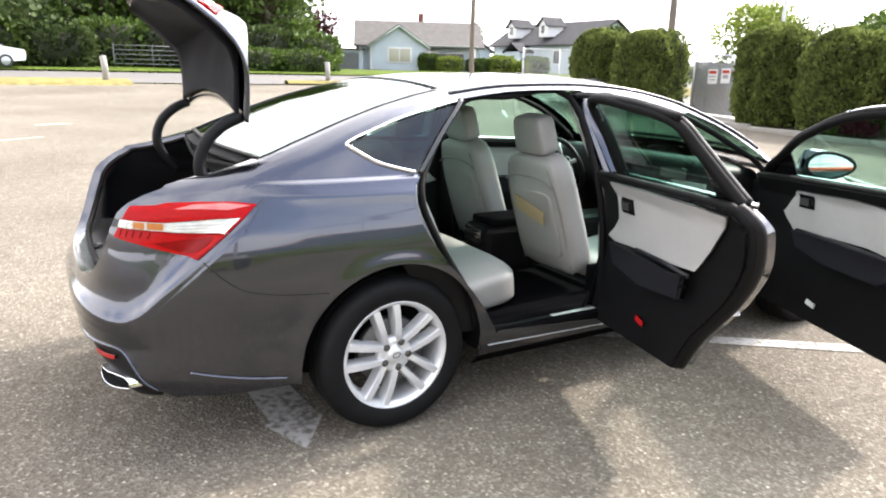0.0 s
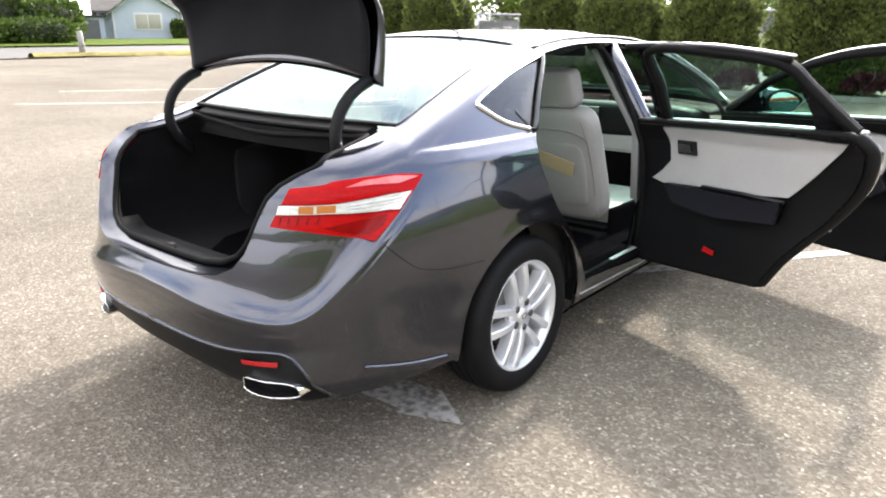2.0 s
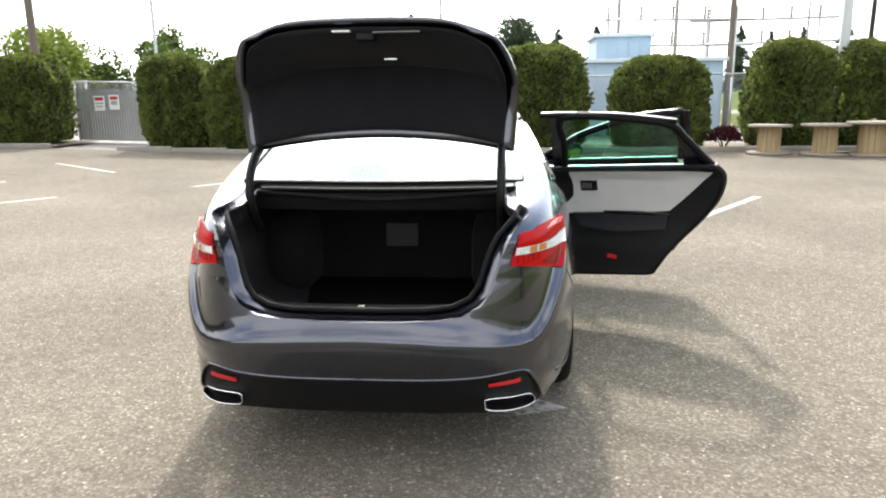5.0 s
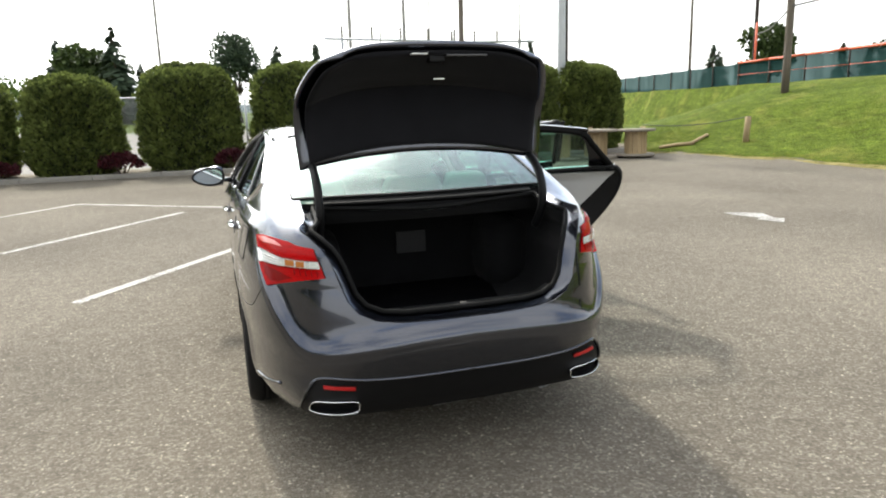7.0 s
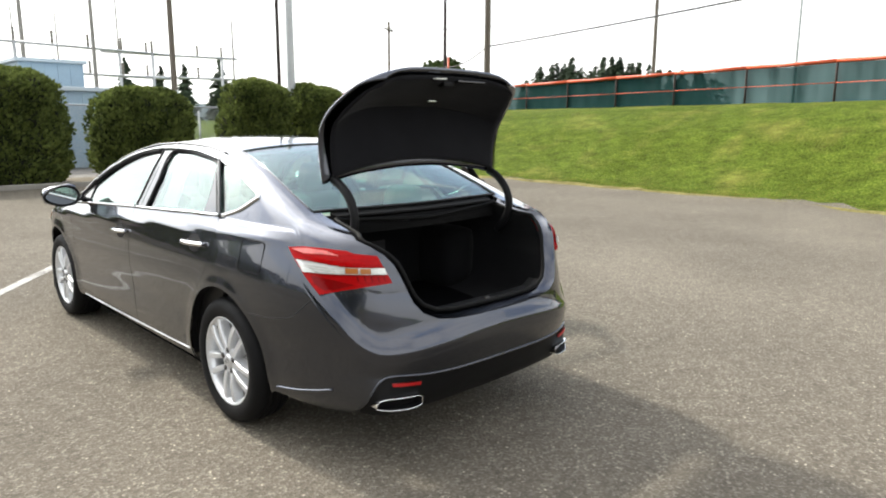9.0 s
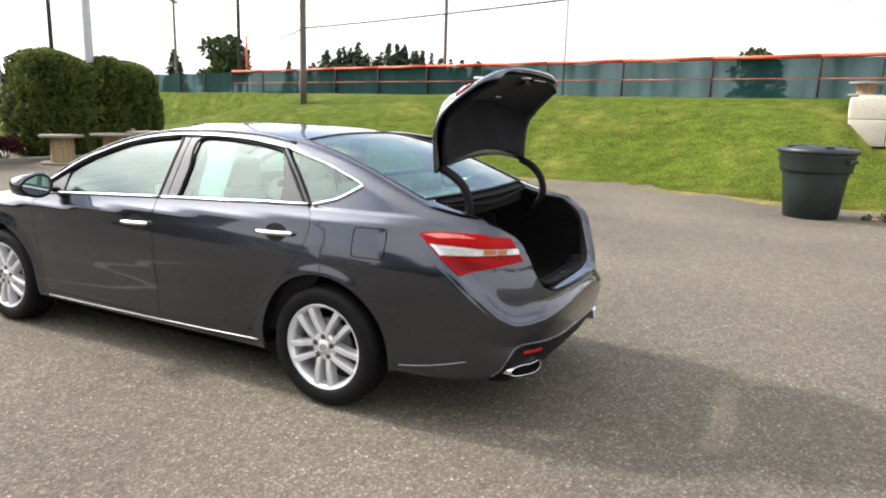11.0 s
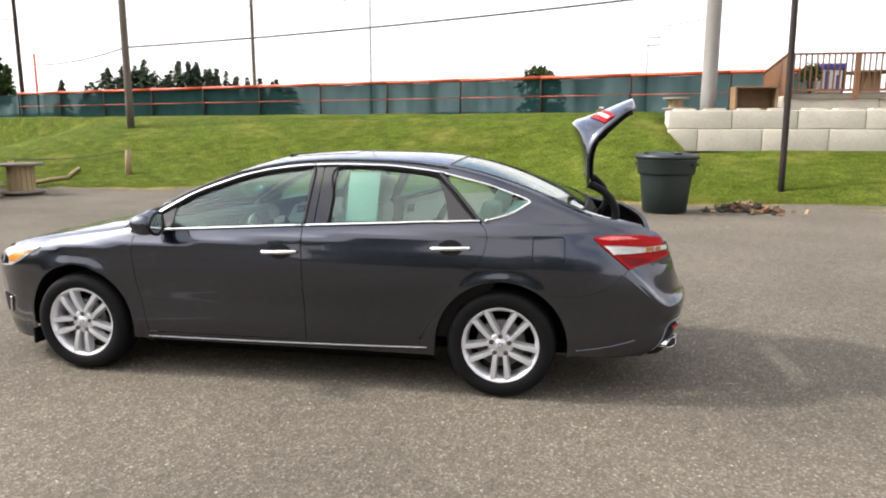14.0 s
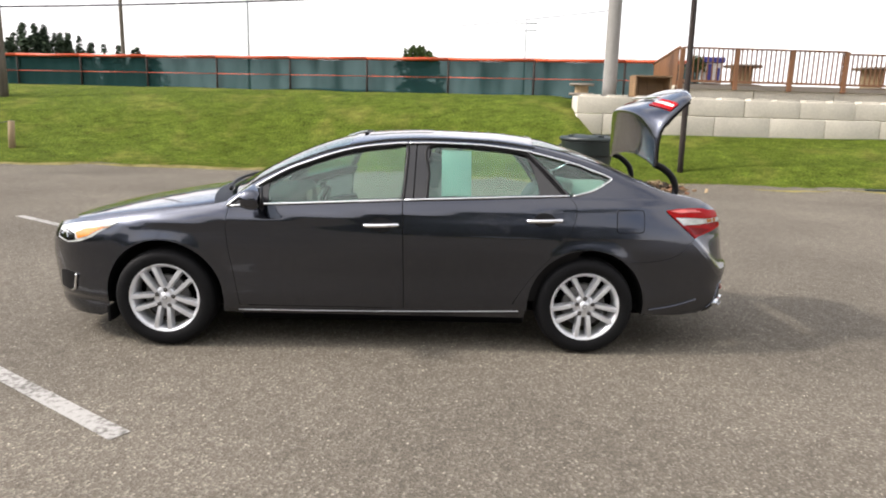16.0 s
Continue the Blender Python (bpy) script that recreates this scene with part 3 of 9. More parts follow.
def far_ground():
    """One sheet from the place to the horizon."""
    rings = [0.0, 60, 90, 140, 240, 420, 800, 1600, 3200]
    seg = 72
    vs, fs = [(0, 0, -0.35)], []
    for r in rings[1:]:
        for k in range(seg):
            a = 2 * math.pi * k / seg
            x, y = r * math.cos(a), r * math.sin(a)
            z = -0.35 if r <= 60 else (1.9 if x > 30 else 0.9 if x < -20 else 0.0)
            vs.append((x, y, z))
    for k in range(seg):
        fs.append((0, 1 + k, 1 + (k + 1) % seg))
    for i in range(len(rings) - 2):
        for k in range(seg):
            a, b = 1 + i * seg + k, 1 + i * seg + (k + 1) % seg
            fs.append((a, a + seg, b + seg, b))
    ob = mesh_ob("ground", vs, fs, LAWN)
    tagged(ob, "open grassy land running out to the horizon", "ground", kind="structure")


far_ground()
sheet("parking_lot", -26, 13.0, -45, 13.75, 0.75, ASPHALT, 0.0, lambda x, y: x < lerp_table(EDGE, y) + 1.2, "worn grey asphalt parking lot with pale stone chips", "pavement")
sheet("gravel_yard", -46, 30, 13.75, 60, 1.5, GRAVEL, -0.03, lambda x, y: x > -27 and x < 10.5 + max(0, y - 24) * 0.6, "pale gravel yard behind the hedges", "ground")
sheet("road", -36.2, -27.6, -60, 75, 1.5, ROADWAY, -0.05, None, "pale worn street along the parking lot", "road")
sheet("front_lawn", -85, -36.2, -60, 80, 2.5, LAWN, 0.03, None, "mown front lawns across the street", "grass")


def bank():
    """The mown slope, its lower edge ragged over the asphalt."""
    vs, fs = [], []
    n_u, n_v = 34, 190
    for j in range(n_v + 1):
        y = -45 + (46 + 45) * j / n_v
        e = lerp_table(EDGE, y) + 0.22 * noise.noise((y * 0.55, 3.1, 0)) + 0.10 * noise.noise((y * 2.1, 7.7, 0))
        f = max(fence_x(y), e + 4.5) + 14
        for i in range(n_u + 1):
            t = i / n_u
            x = e + (f - e) * t**1.35
            lift = 0.035 * min(1, i / 1.5) + 0.05 * noise.noise((x * 0.5, y * 0.5, 1.2)) * min(1, i / 4)
            vs.append((x, y, max(ground_z(x, y), 0) + lift + 0.004 - (0.03 if i == 0 else 0)))
    for j in range(n_v):
        for i in range(n_u):
            a = j * (n_u + 1) + i
            fs.append((a, a + 1, a + n_u + 2, a + n_u + 1))
    ob = mesh_ob("grass_bank", vs, fs, GRASS)
    tagged(ob, "sunlit mown green grass bank rising to the ball field fence", "grass", kind="structure")


bank()


def dry_edge():
    """Straw-coloured strip where the bank meets the asphalt."""
    vs, fs = [], []
    n = 260
    for j in range(n + 1):
        y = -45 + 91 * j / n
        e = lerp_table(EDGE, y) + 0.22 * noise.noise((y * 0.55, 3.1, 0)) + 0.10 * noise.noise((y * 2.1, 7.7, 0))
        w = 0.17 + 0.16 * noise.noise((y * 0.9, 4.4, 0)) + 0.12 * noise.noise((y * 3.1, 1.7, 0))
        for k in range(4):
            x = e - 0.03 + max(0.06, w) * k / 3
            vs.append((x, y, max(ground_z(x, y), 0) + (0.006, 0.03, 0.045, 0.01)[k]))
    for j in range(n):
        for k in range(3):
            a = j * 4 + k
            fs.append((a, a + 1, a + 5, a + 4))
    ob = mesh_ob("dry_grass_strip", vs, fs, GRASS_DRY)
    tagged(ob, "dry straw-coloured grass strip along the asphalt", "grass", kind="structure")


dry_edge()


def blades(name, count, place, size, material, label, seed):
    """Many single blades of grass, as one thing."""
    rng = random.Random(seed)
    vs, fs = [], []
    for _ in range(count):
        x, y, z = place(rng)
        a = rng.uniform(0, 6.283)
        h = size * rng.uniform(0.5, 1.3)
        w = size * 0.13
        dx, dy = math.cos(a) * w, math.sin(a) * w
        lx, ly = rng.uniform(-0.5, 0.5) * h, rng.uniform(-0.5, 0.5) * h
        k = len(vs)
        vs += [(x - dx, y - dy, z - 0.01), (x + dx, y + dy, z - 0.01), (x + lx, y + ly, z + h)]
        fs.append((k, k + 1, k + 2))
    ob = mesh_ob(name, vs, fs, material, shade=False)
    return tagged(ob, label, "grass", kind="stuff")


BLADE_GREEN = leaf_mat("grass_blade", (0.042, 0.070, 0.005), (0.092, 0.125, 0.012), 0.8, 0.35, 1.0)
BLADE_DRY = leaf_mat("straw_blade", (0.130, 0.105, 0.030), (0.24, 0.195, 0.065), 0.8, 0.2, 1.0)


def on_bank(rng):
    y = rng.uniform(-13, 16)
    e = lerp_table(EDGE, y)
    x = e + 0.1 + abs(rng.gauss(0, 1)) * 2.2
    return x, y, ground_z(x, y) + 0.03


def on_bank_edge(rng):
    y = rng.uniform(-14, 16)
    e = lerp_table(EDGE, y) + 0.22 * noise.noise((y * 0.55, 3.1, 0)) + 0.10 * noise.noise((y * 2.1, 7.7, 0))
    x = e + rng.uniform(0, 0.30) + abs(rng.gauss(0, 0.25))
    return x, y, ground_z(x, y) + 0.01


blades("grass_blades", 80000, on_bank, 0.032, BLADE_GREEN, "short green grass blades on the bank", 3)
blades("dry_grass_edge", 22000, on_bank_edge, 0.045, BLADE_DRY, "dry straw-coloured grass along the asphalt edge", 4)

# yellowed verge with its kerb between lot and street
VERGE = [(-45, -25.2), (-2, -24.8), (0.8, -25.2), (6, -27.2), (9, -27.2), (12, -25.6), (14, -24.6), (19.5, -22.2), (24, -20.5), (45, -15)]


def verge():
    vs, fs = [], []
    n = 160
    for j in range(n + 1):
        y = -45 + 75 * j / n
        a = lerp_table(VERGE, y) + 0.15 * noise.noise((y * 0.6, 1, 0))
        b = min(-27.9, a - 0.6) + 0.1 * noise.noise((y * 0.7, 5, 0))
        za, zb = ground_z(a, y), ground_z(b, y)
        vs += [(a, y, za), (a - 0.12, y, za + 0.10), ((a + b) / 2, y, (za + zb) / 2 + 0.14), (b + 0.1, y, zb + 0.10), (b, y, zb - 0.06)]
    for j in range(n):
        if 0.5 < -45 + 75 * (j + 0.5) / n < 6.9:
            continue
        for i in range(4):
            k = j * 5 + i
            fs.append((k, k + 5, k + 6, k + 1))
    ob = mesh_ob("verge", vs, fs, GRASS_DRY)
    tagged(ob, "dry yellow grass verge between parking lot and street", "grass", kind="structure")


verge()


def stripe(pts, w, name="parking_line", label="worn white painted parking line on the asphalt"):
    """A painted band along the ground, cut into short pieces so that it follows the slope."""
    vs, fs = [], []
    for (x0, y0), (x1, y1) in zip(pts, pts[1:]):
        d = Vector((x1 - x0, y1 - y0))
        n = max(2, int(d.length / 0.35))
        s = Vector((-d.y, d.x)).normalized() * w / 2
        base = len(vs)
        for i in range(n + 1):
            x, y = x0 + d.x * i / n, y0 + d.y * i / n
            ww = 1 + 0.12 * noise.noise((x * 3, y * 3, 0))
            for sg in (1, -1):
                px, py = x + s.x * sg * ww, y + s.y * sg * ww
                vs.append((px, py, ground_z(px, py) + 0.005))
        for i in range(n):
            a = base + i * 2
            fs.append((a, a + 1, a + 3, a + 2))
    ob = mesh_ob(name, vs, fs, PAINT_LINE)
    return tagged(ob, label, "road marking", "parking lines", "structure")


for pts in [
    [(-2.20, 1.15), (0.92, 5.44)],
    [(0.35, -0.02), (4.3, 5.42)],
    [(-3.45, 3.92), (-1.55, 6.5)],
    [(-4.9, 6.65), (-3.42, 8.58)],
    [(-3.42, 8.58), (-0.9, 6.77)],
    [(-7.95, 2.92), (-6.5, 5.3)],
    [(-10.0, 3.8), (-8.5, 6.8)],
    [(-14.5, 9.75), (-12.6, 8.6)],
    [(-12.3, 10.05), (-10.3, 8.8)],
    [(-9.65, 10.0), (-7.46, 8.62)],
    [(-18.5, 11.2), (-22.0, 15.4)],
    [(-17.9, 13.7), (-21.3, 17.8)],
    [(-16.2, 9.1), (-14.6, 8.2)],
    [(-14.2, 2.73), (-12.6, 5.9)],
    [(-12.4, 1.2), (-10.4, 4.3)],
    [(-12.6, -2.75), (-12.8, -2.1)],
    [(-10.4, -3.25), (-10.75, -2.6)],
]:
    stripe(pts, 0.11)
stripe([(-5.5, 1.78), (-5.3, 2.2)], 0.10)
stripe([(0.0, -1.80), (0.62, -1.765)], 0.20)


def painted_shape(name, poly, label):
    bm = bmesh.new()
    f = bm.faces.new([bm.verts.new((x, y, ground_z(x, y) + 0.006)) for x, y in poly])
    ob = part(name, bm, PAINT_LINE)
    return tagged(ob, label, "road marking", kind="structure")


painted_shape("painted_wedge", [(0.62, -1.63), (0.88, -1.80), (0.62, -1.90)], "pointed end of a worn white painted mark beside the rear wheel")
painted_shape("painted_arrow", [(5.72, 1.62), (5.95, 1.85), (5.88, 1.95), (6.02, 2.32), (5.62, 2.62), (5.58, 2.4), (5.70, 2.0), (5.58, 1.95)], "faded white painted arrow on the asphalt")

# ---- hedges ----
def leaf_cards(vs, fs, p, nrm, size, rng, up=0.6):
    """One small spray of foliage: two bent blades that stand off the surface."""
    d = (nrm + Vector((rng.gauss(0, 0.5), rng.gauss(0, 0.5), up + rng.gauss(0, 0.35)))).normalized()
    s = d.cross(Vector((rng.gauss(0, 1), rng.gauss(0, 1), rng.gauss(0, 1)))).normalized() * size * 0.42
    k = len(vs)
    tip = p + d * size
    mid = p + d * size * 0.5
    vs += [p - d * size * 0.2, mid - s, tip, mid + s]
    fs.append((k, k + 1, k + 2, k + 3))


def hedge(x0, x1, h, depth, seed, name="hedge", label="", y_face=14.05, round_top=0.5, count=10500):
    """A clipped conifer: trunk, a core coloured dark for the shade inside, and a skin of small sprays."""
    rng = random.Random(seed)
    cx, w = (x0 + x1) / 2, x1 - x0
    cy = y_face + depth / 2
    z0 = ground_z(cx, cy)
    root = thing(name, label, "hedge", pose(cx, cy, z0), "hedge row")
    bm = bmesh.new()
    tube(bm, [(0, 0, -0.05), (0.03, 0, 0.5), (0, 0.02, 1.3)], 0.09, 8, taper=0.05)
    part("trunk", bm, BARK, root)

    def shape(u, v, off=0.0):
        a = u * 2 * math.pi
        c, s = math.cos(a), math.sin(a)
        e = 0.55
        px, py = math.copysign(abs(c) ** e, c), math.copysign(abs(s) ** e, s)
        if v < 0.72:
            r = 1.0 - 0.14 * max(0, 0.16 - v) / 0.16 - 0.10 * max(0, v - 0.35)
            z = v / 0.72 * h * 0.76
        else:
            q = (v - 0.72) / 0.28
            r = (1.0 - 0.10 * 0.37) * math.cos(q * math.pi / 2) ** round_top
            z = h * (0.76 + 0.24 * math.sin(q * math.pi / 2))
        b = 1.02 + 0.13 * noise.noise((px * 1.9 + seed * 3.7, py * 1.9, z * 1.1)) + 0.115 * noise.noise((px * 4.2 + seed, py * 4.2, z * 2.6)) + 0.045 * noise.noise((px * 11 + seed, py * 11, z * 8))
        zz = z * (1 + 0.07 * noise.noise((px * 1.6 + seed * 2.2, py * 1.6, 0.4)))
        return Vector((px * w / 2 * r * b * (0.915 + off), py * depth / 2 * r * b * (0.915 + off), zz + 0.08))

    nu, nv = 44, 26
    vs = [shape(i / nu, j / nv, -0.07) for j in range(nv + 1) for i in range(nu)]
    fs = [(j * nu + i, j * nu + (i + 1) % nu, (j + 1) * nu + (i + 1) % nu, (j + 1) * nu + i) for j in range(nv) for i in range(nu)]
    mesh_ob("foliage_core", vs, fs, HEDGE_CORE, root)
    lv, lf = [], []
    for _ in range(count):
        f = rng.random()
        if f < 0.62:
            px = rng.uniform(-1, 1)
            u = -math.acos(math.copysign(abs(px) ** (1 / 0.55), px)) / (2 * math.pi)
        elif f < 0.94:
            py = rng.uniform(-1, 0.6)
            a = math.asin(math.copysign(abs(py) ** (1 / 0.55), py))
            u = (a if rng.random() < 0.5 else math.pi - a) / (2 * math.pi)
        else:
            u = rng.random()
        v = rng.random() ** 0.9
        p = shape(u, v, rng.uniform(-0.05, 0.06))
        n = (shape(u, v, 0.1) - Vector((0, 0, p.z * 0.9))).normalized()
        leaf_cards(lv, lf, p, n, rng.uniform(0.05, 0.125), rng, 0.9)
    mesh_ob("foliage", lv, lf, HEDGE_LEAF, root, shade=False)
    return root


HEDGES = [
    (-16.85, -14.75, 2.45, 1.9), (-14.80, -12.5, 2.45, 1.9), (-9.95, -7.95, 2.58, 2.0), (-8.05, -5.78, 2.44, 2.0), (-5.52, -3.32, 2.42, 2.0),
    (-2.80, -0.28, 2.66, 2.1), (0.05, 2.88, 2.72, 2.1), (3.55, 6.15, 2.36, 2.0), (7.25, 9.25, 2.75, 1.9), (9.50, 11.55, 2.62, 1.9),
]
for i, (a, b, h, d) in enumerate(HEDGES):
    hedge(a, b, h, d, i + 1, label="clipped dense green conifer hedge along the parking lot", round_top=0.58 + 0.1 * (i % 3))


def shrub(x, y, r, h, seed, material, name, label, count=900, size=0.07):
    rng = random.Random(seed)
    z = ground_z(x, y)
    root = thing(name, label, "shrub", pose(x, y, z))
    bm = bmesh.new()
    for k in range(5):
        a = k * 1.3 + seed
        tube(bm, [(0, 0, -0.03), (math.cos(a) * r * 0.3, math.sin(a) * r * 0.3, h * 0.4), (math.cos(a) * r * 0.6, math.sin(a) * r * 0.6, h * 0.75)], 0.02, 5, taper=0.006)
    part("stems", bm, BARK, root)
    lv, lf = [], []
    for _ in range(count):
        a, q = rng.uniform(0, 6.283), math.acos(rng.uniform(-0.1, 1))
        b = 1 + 0.22 * noise.noise((math.cos(a) * 1.5 + seed, math.sin(a) * 1.5, q))
        rr = rng.uniform(0.65, 1.0) * b
        p = Vector((math.cos(a) * math.sin(q) * r * rr, math.sin(a) * math.sin(q) * r * rr, h * 0.45 + h * 0.55 * math.cos(q) * rr))
        if p.z < 0.02:
            p.z = rng.uniform(0.02, 0.2)
        leaf_cards(lv, lf, p, p.normalized(), rng.uniform(0.7, 1.4) * size, rng, 0.3)
    mesh_ob("foliage", lv, lf, material, root, shade=False)
    return root


for i, (x, y, r, h) in enumerate([(-3.25, 13.95, 0.55, 0.62), (-0.55, 13.95, 0.5, 0.6), (-5.95, 13.95, 0.38, 0.5), (6.4, 14.0, 0.45, 0.6)]):
    shrub(x, y, r, h, 20 + i, SHRUB_RED, "barberry_shrub", "low dark red barberry shrub between the hedges")

# low kerb under the hedges
for a, b in [(-17.2, -12.3), (-10.3, 12.0)]:
    bm = bmesh.new()
    n = int((b - a) / 1.5)
    for i in range(n):
        x = a + (b - a) * (i + 0.5) / n
        box(bm, x, 13.72, ground_z(x, 13.7) + 0.04, (b - a) / n - 0.012, 0.15, 0.16, 0.015)
    tagged(part("kerb", bm, KERB), "low concrete kerb along the hedge bed", "kerb", kind="structure")
sheet("planting_bed", -17.2, 12.0, 13.8, 16.2, 0.8, SOIL, 0.05, lambda x, y: not (-12.3 < x < -10.2), "bare brown soil under the hedges", "soil")


# ---- poles, wires ----
def pole(x, y, h, r, material, label, base=None, taper=0.7, lean=(0, 0), name="utility_pole", arm=None, lamp=False, group="poles"):
    z = ground_z(x, y) if base is None else base
    root = thing(name, label, "pole", pose(x, y, z), group)
    bm = bmesh.new()
    tube(bm, [(lean[0] * k / 8, lean[1] * k / 8, -0.3 + (h + 0.3) * k / 8) for k in range(9)], r, 12, taper=r * taper)
    part("shaft", bm, material, root)
    if arm:
        for zz, w, ang in arm:
            d = Vector((math.cos(radians(ang)), math.sin(radians(ang)), 0))
            bm = bmesh.new()
            tube(bm, [d * -w + Vector((0, 0, zz)), d * w + Vector((0, 0, zz))], 0.05, 6)
            bar = part("crossarm", bm, material, root)
            for k in (-0.9, -0.45, 0.45, 0.9):
                bm = bmesh.new()
                lathe(bm, [(0.001, 0.22), (0.03, 0.21), (0.045, 0.15), (0.03, 0.1), (0.02, 0.05)], 8, centre=d * w * k + Vector((0, 0, zz)))
                part("insulator", bm, WHITE_PAINT, bar)
    if lamp:
        bm = bmesh.new()
        for k in range(4):
            box(bm, (k % 2 - 0.5) * 0.7, 0, h + 0.2 + 0.55 * (k // 2), 0.5, 0.35, 0.4, 0.05)
        part("floodlight", bm, POLE_STEEL, root)
    return root


pole(16.40, 12.75, 11, 0.125, POLE_WOOD, "weathered brown wooden utility pole on the grass bank", 1.70)
pole(37.8, 18.3, 12, 0.13, POLE_WOOD, "wooden utility pole beyond the ball field fence", 2.1)
pole(47.4, 13.25, 14, 0.10, POLE_STEEL, "thin steel floodlight pole at the ball field", 2.1, lamp=True, name="floodlight_pole")
pole(27.4, 26.4, 11, 0.115, POLE_DARK, "dark wooden pole beyond the fence", 1.5)
pole(26.3, 30.4, 6.9, 0.10, POLE_WOOD, "utility pole with a crossarm in the distance", 1.0, arm=[(6.4, 0.7, 30)])
pole(11.17, -6.39, 7.5, 0.070, POLE_DARK, "slim dark brown pole standing in the grass", 0.40, taper=0.9, lean=(0.05, 0.06), name="slim_pole")
pole(14.62, -5.40, 10, 0.205, POLE_GREY, "thick pale grey wooden pole behind the block wall", 1.6, taper=0.8)
pole(9.75, 15.2, 10, 0.14, POLE_STEEL, "pale steel pole between two hedges", 0.0, name="steel_pole")
pole(15.68, 25.96, 12, 0.10, POLE_DARK, "thin dark pole behind the hedges", 0.0)
pole(46.5, -7.1, 6.2, 0.07, POLE_STEEL, "thin far lamp pole with a crossbar of floodlights", 2.1, name="floodlight_pole", arm=[(5.9, 0.8, 80), (5.4, 0.8, 80)])
pole(-28.75, 17.5, 10, 0.135, POLE_WOOD, "brown wooden utility pole on the street verge", 0.65)
pole(-14.3, 16.5, 10, 0.135, POLE_WOOD, "brown wooden utility pole beside the hedges", 0.25)
pole(-10.8, 17.5, 9, 0.06, POLE_STEEL, "thin grey steel post behind the gate", 0.2, name="steel_post")
pole(-4.4, 52, 14, 0.12, POLE_GREY, "wooden utility pole far behind the hedges", 0.0)
pole(9.15, 22.9, 12, 0.125, POLE_WOOD, "brown wooden utility pole behind the hedges", 0.0)
pole(12.55, 24.5, 6.0, 0.05, POLE_GREY, "short thin grey pole behind the hedges", 0.0)
for x, y, h, r in [(6.95, 35.7, 13, 0.12), (9.5, 33.2, 13, 0.11), (10.16, 41.7, 7.9, 0.07), (13.3, 40.7, 13, 0.06), (8.0, 42.2, 8.1, 0.06)]:
    pole(x, y, h, r, POLE_GREY, "wooden pole of the power yard behind the hedges", 0.0, group="power yard poles")


def gantry(x, y, w, h, ang, label):
    root = thing("substation_frame", label, "power yard frame", pose(x, y, 0, 0, 0, ang), "power yard frames")
    for sx in (-w / 2, w / 2):
        bm = bmesh.new()
        tube(bm, [(sx, 0, -0.2), (sx, 0, h)], 0.09, 8)
        part("leg", bm, POLE_STEEL, root)
    for zz in (h, h - 1.3):
        bm = bmesh.new()
        tube(bm, [(-w / 2 - 1, 0, zz), (w / 2 + 1, 0, zz)], 0.07, 8)
        bar = part("beam", bm, POLE_STEEL, root)
        for k in range(5):
            bm = bmesh.new()
            lathe(bm, [(0.001, 0.7), (0.05, 0.68), (0.09, 0.6), (0.05, 0.5), (0.09, 0.4), (0.05, 0.3), (0.09, 0.2), (0.04, 0.0)], 8, centre=(-w / 2 + w * k / 4, 0, zz))
            part("insulator", bm, KERB, bar)


gantry(9.5, 34, 7, 5.3, 10, "grey steel frame with insulators in the power yard")
gantry(15.5, 38, 6, 5.6, -8, "taller grey steel frame with insulators in the power yard")


def wire(a, b, sag, label, r=0.018):
    a, b = Vector(a), Vector(b)
    bm = bmesh.new()
    pts = []
    for k in range(25):
        t = k / 24
        p = a.lerp(b, t)
        p.z -= sag * 4 * t * (1 - t)
        pts.append(p)
    tube(bm, pts, r, 5)
    tagged(part("overhead_wire", bm, CABLE), label, "cable", "overhead wires")


wire((16.4, 12.75, 4.30), (14.62, -5.4, 5.20), 0.12, "black overhead cable slung between two poles", 0.028)
wire((16.4, 12.75, 4.30), (27.4, 26.4, 5.0), 0.25, "black overhead cable slung beyond the fence", 0.024)
wire((37.8, 18.3, 8.6), (14.62, -5.4, 8.2), 0.6, "thin overhead wire above the ball field", 0.018)
wire((37.8, 18.3, 9.4), (26.3, 30.4, 7.4), 0.6, "thin overhead wire above the ball field", 0.018)
wire((47.4, 13.25, 6.9), (14.62, -5.4, 4.5), 0.35, "thin wire slung low over the ball field", 0.012)
wire((14.62, -5.4, 7.6), (14.0, -25, 8.5), 0.5, "overhead wire leading to the far pole", 0.02)

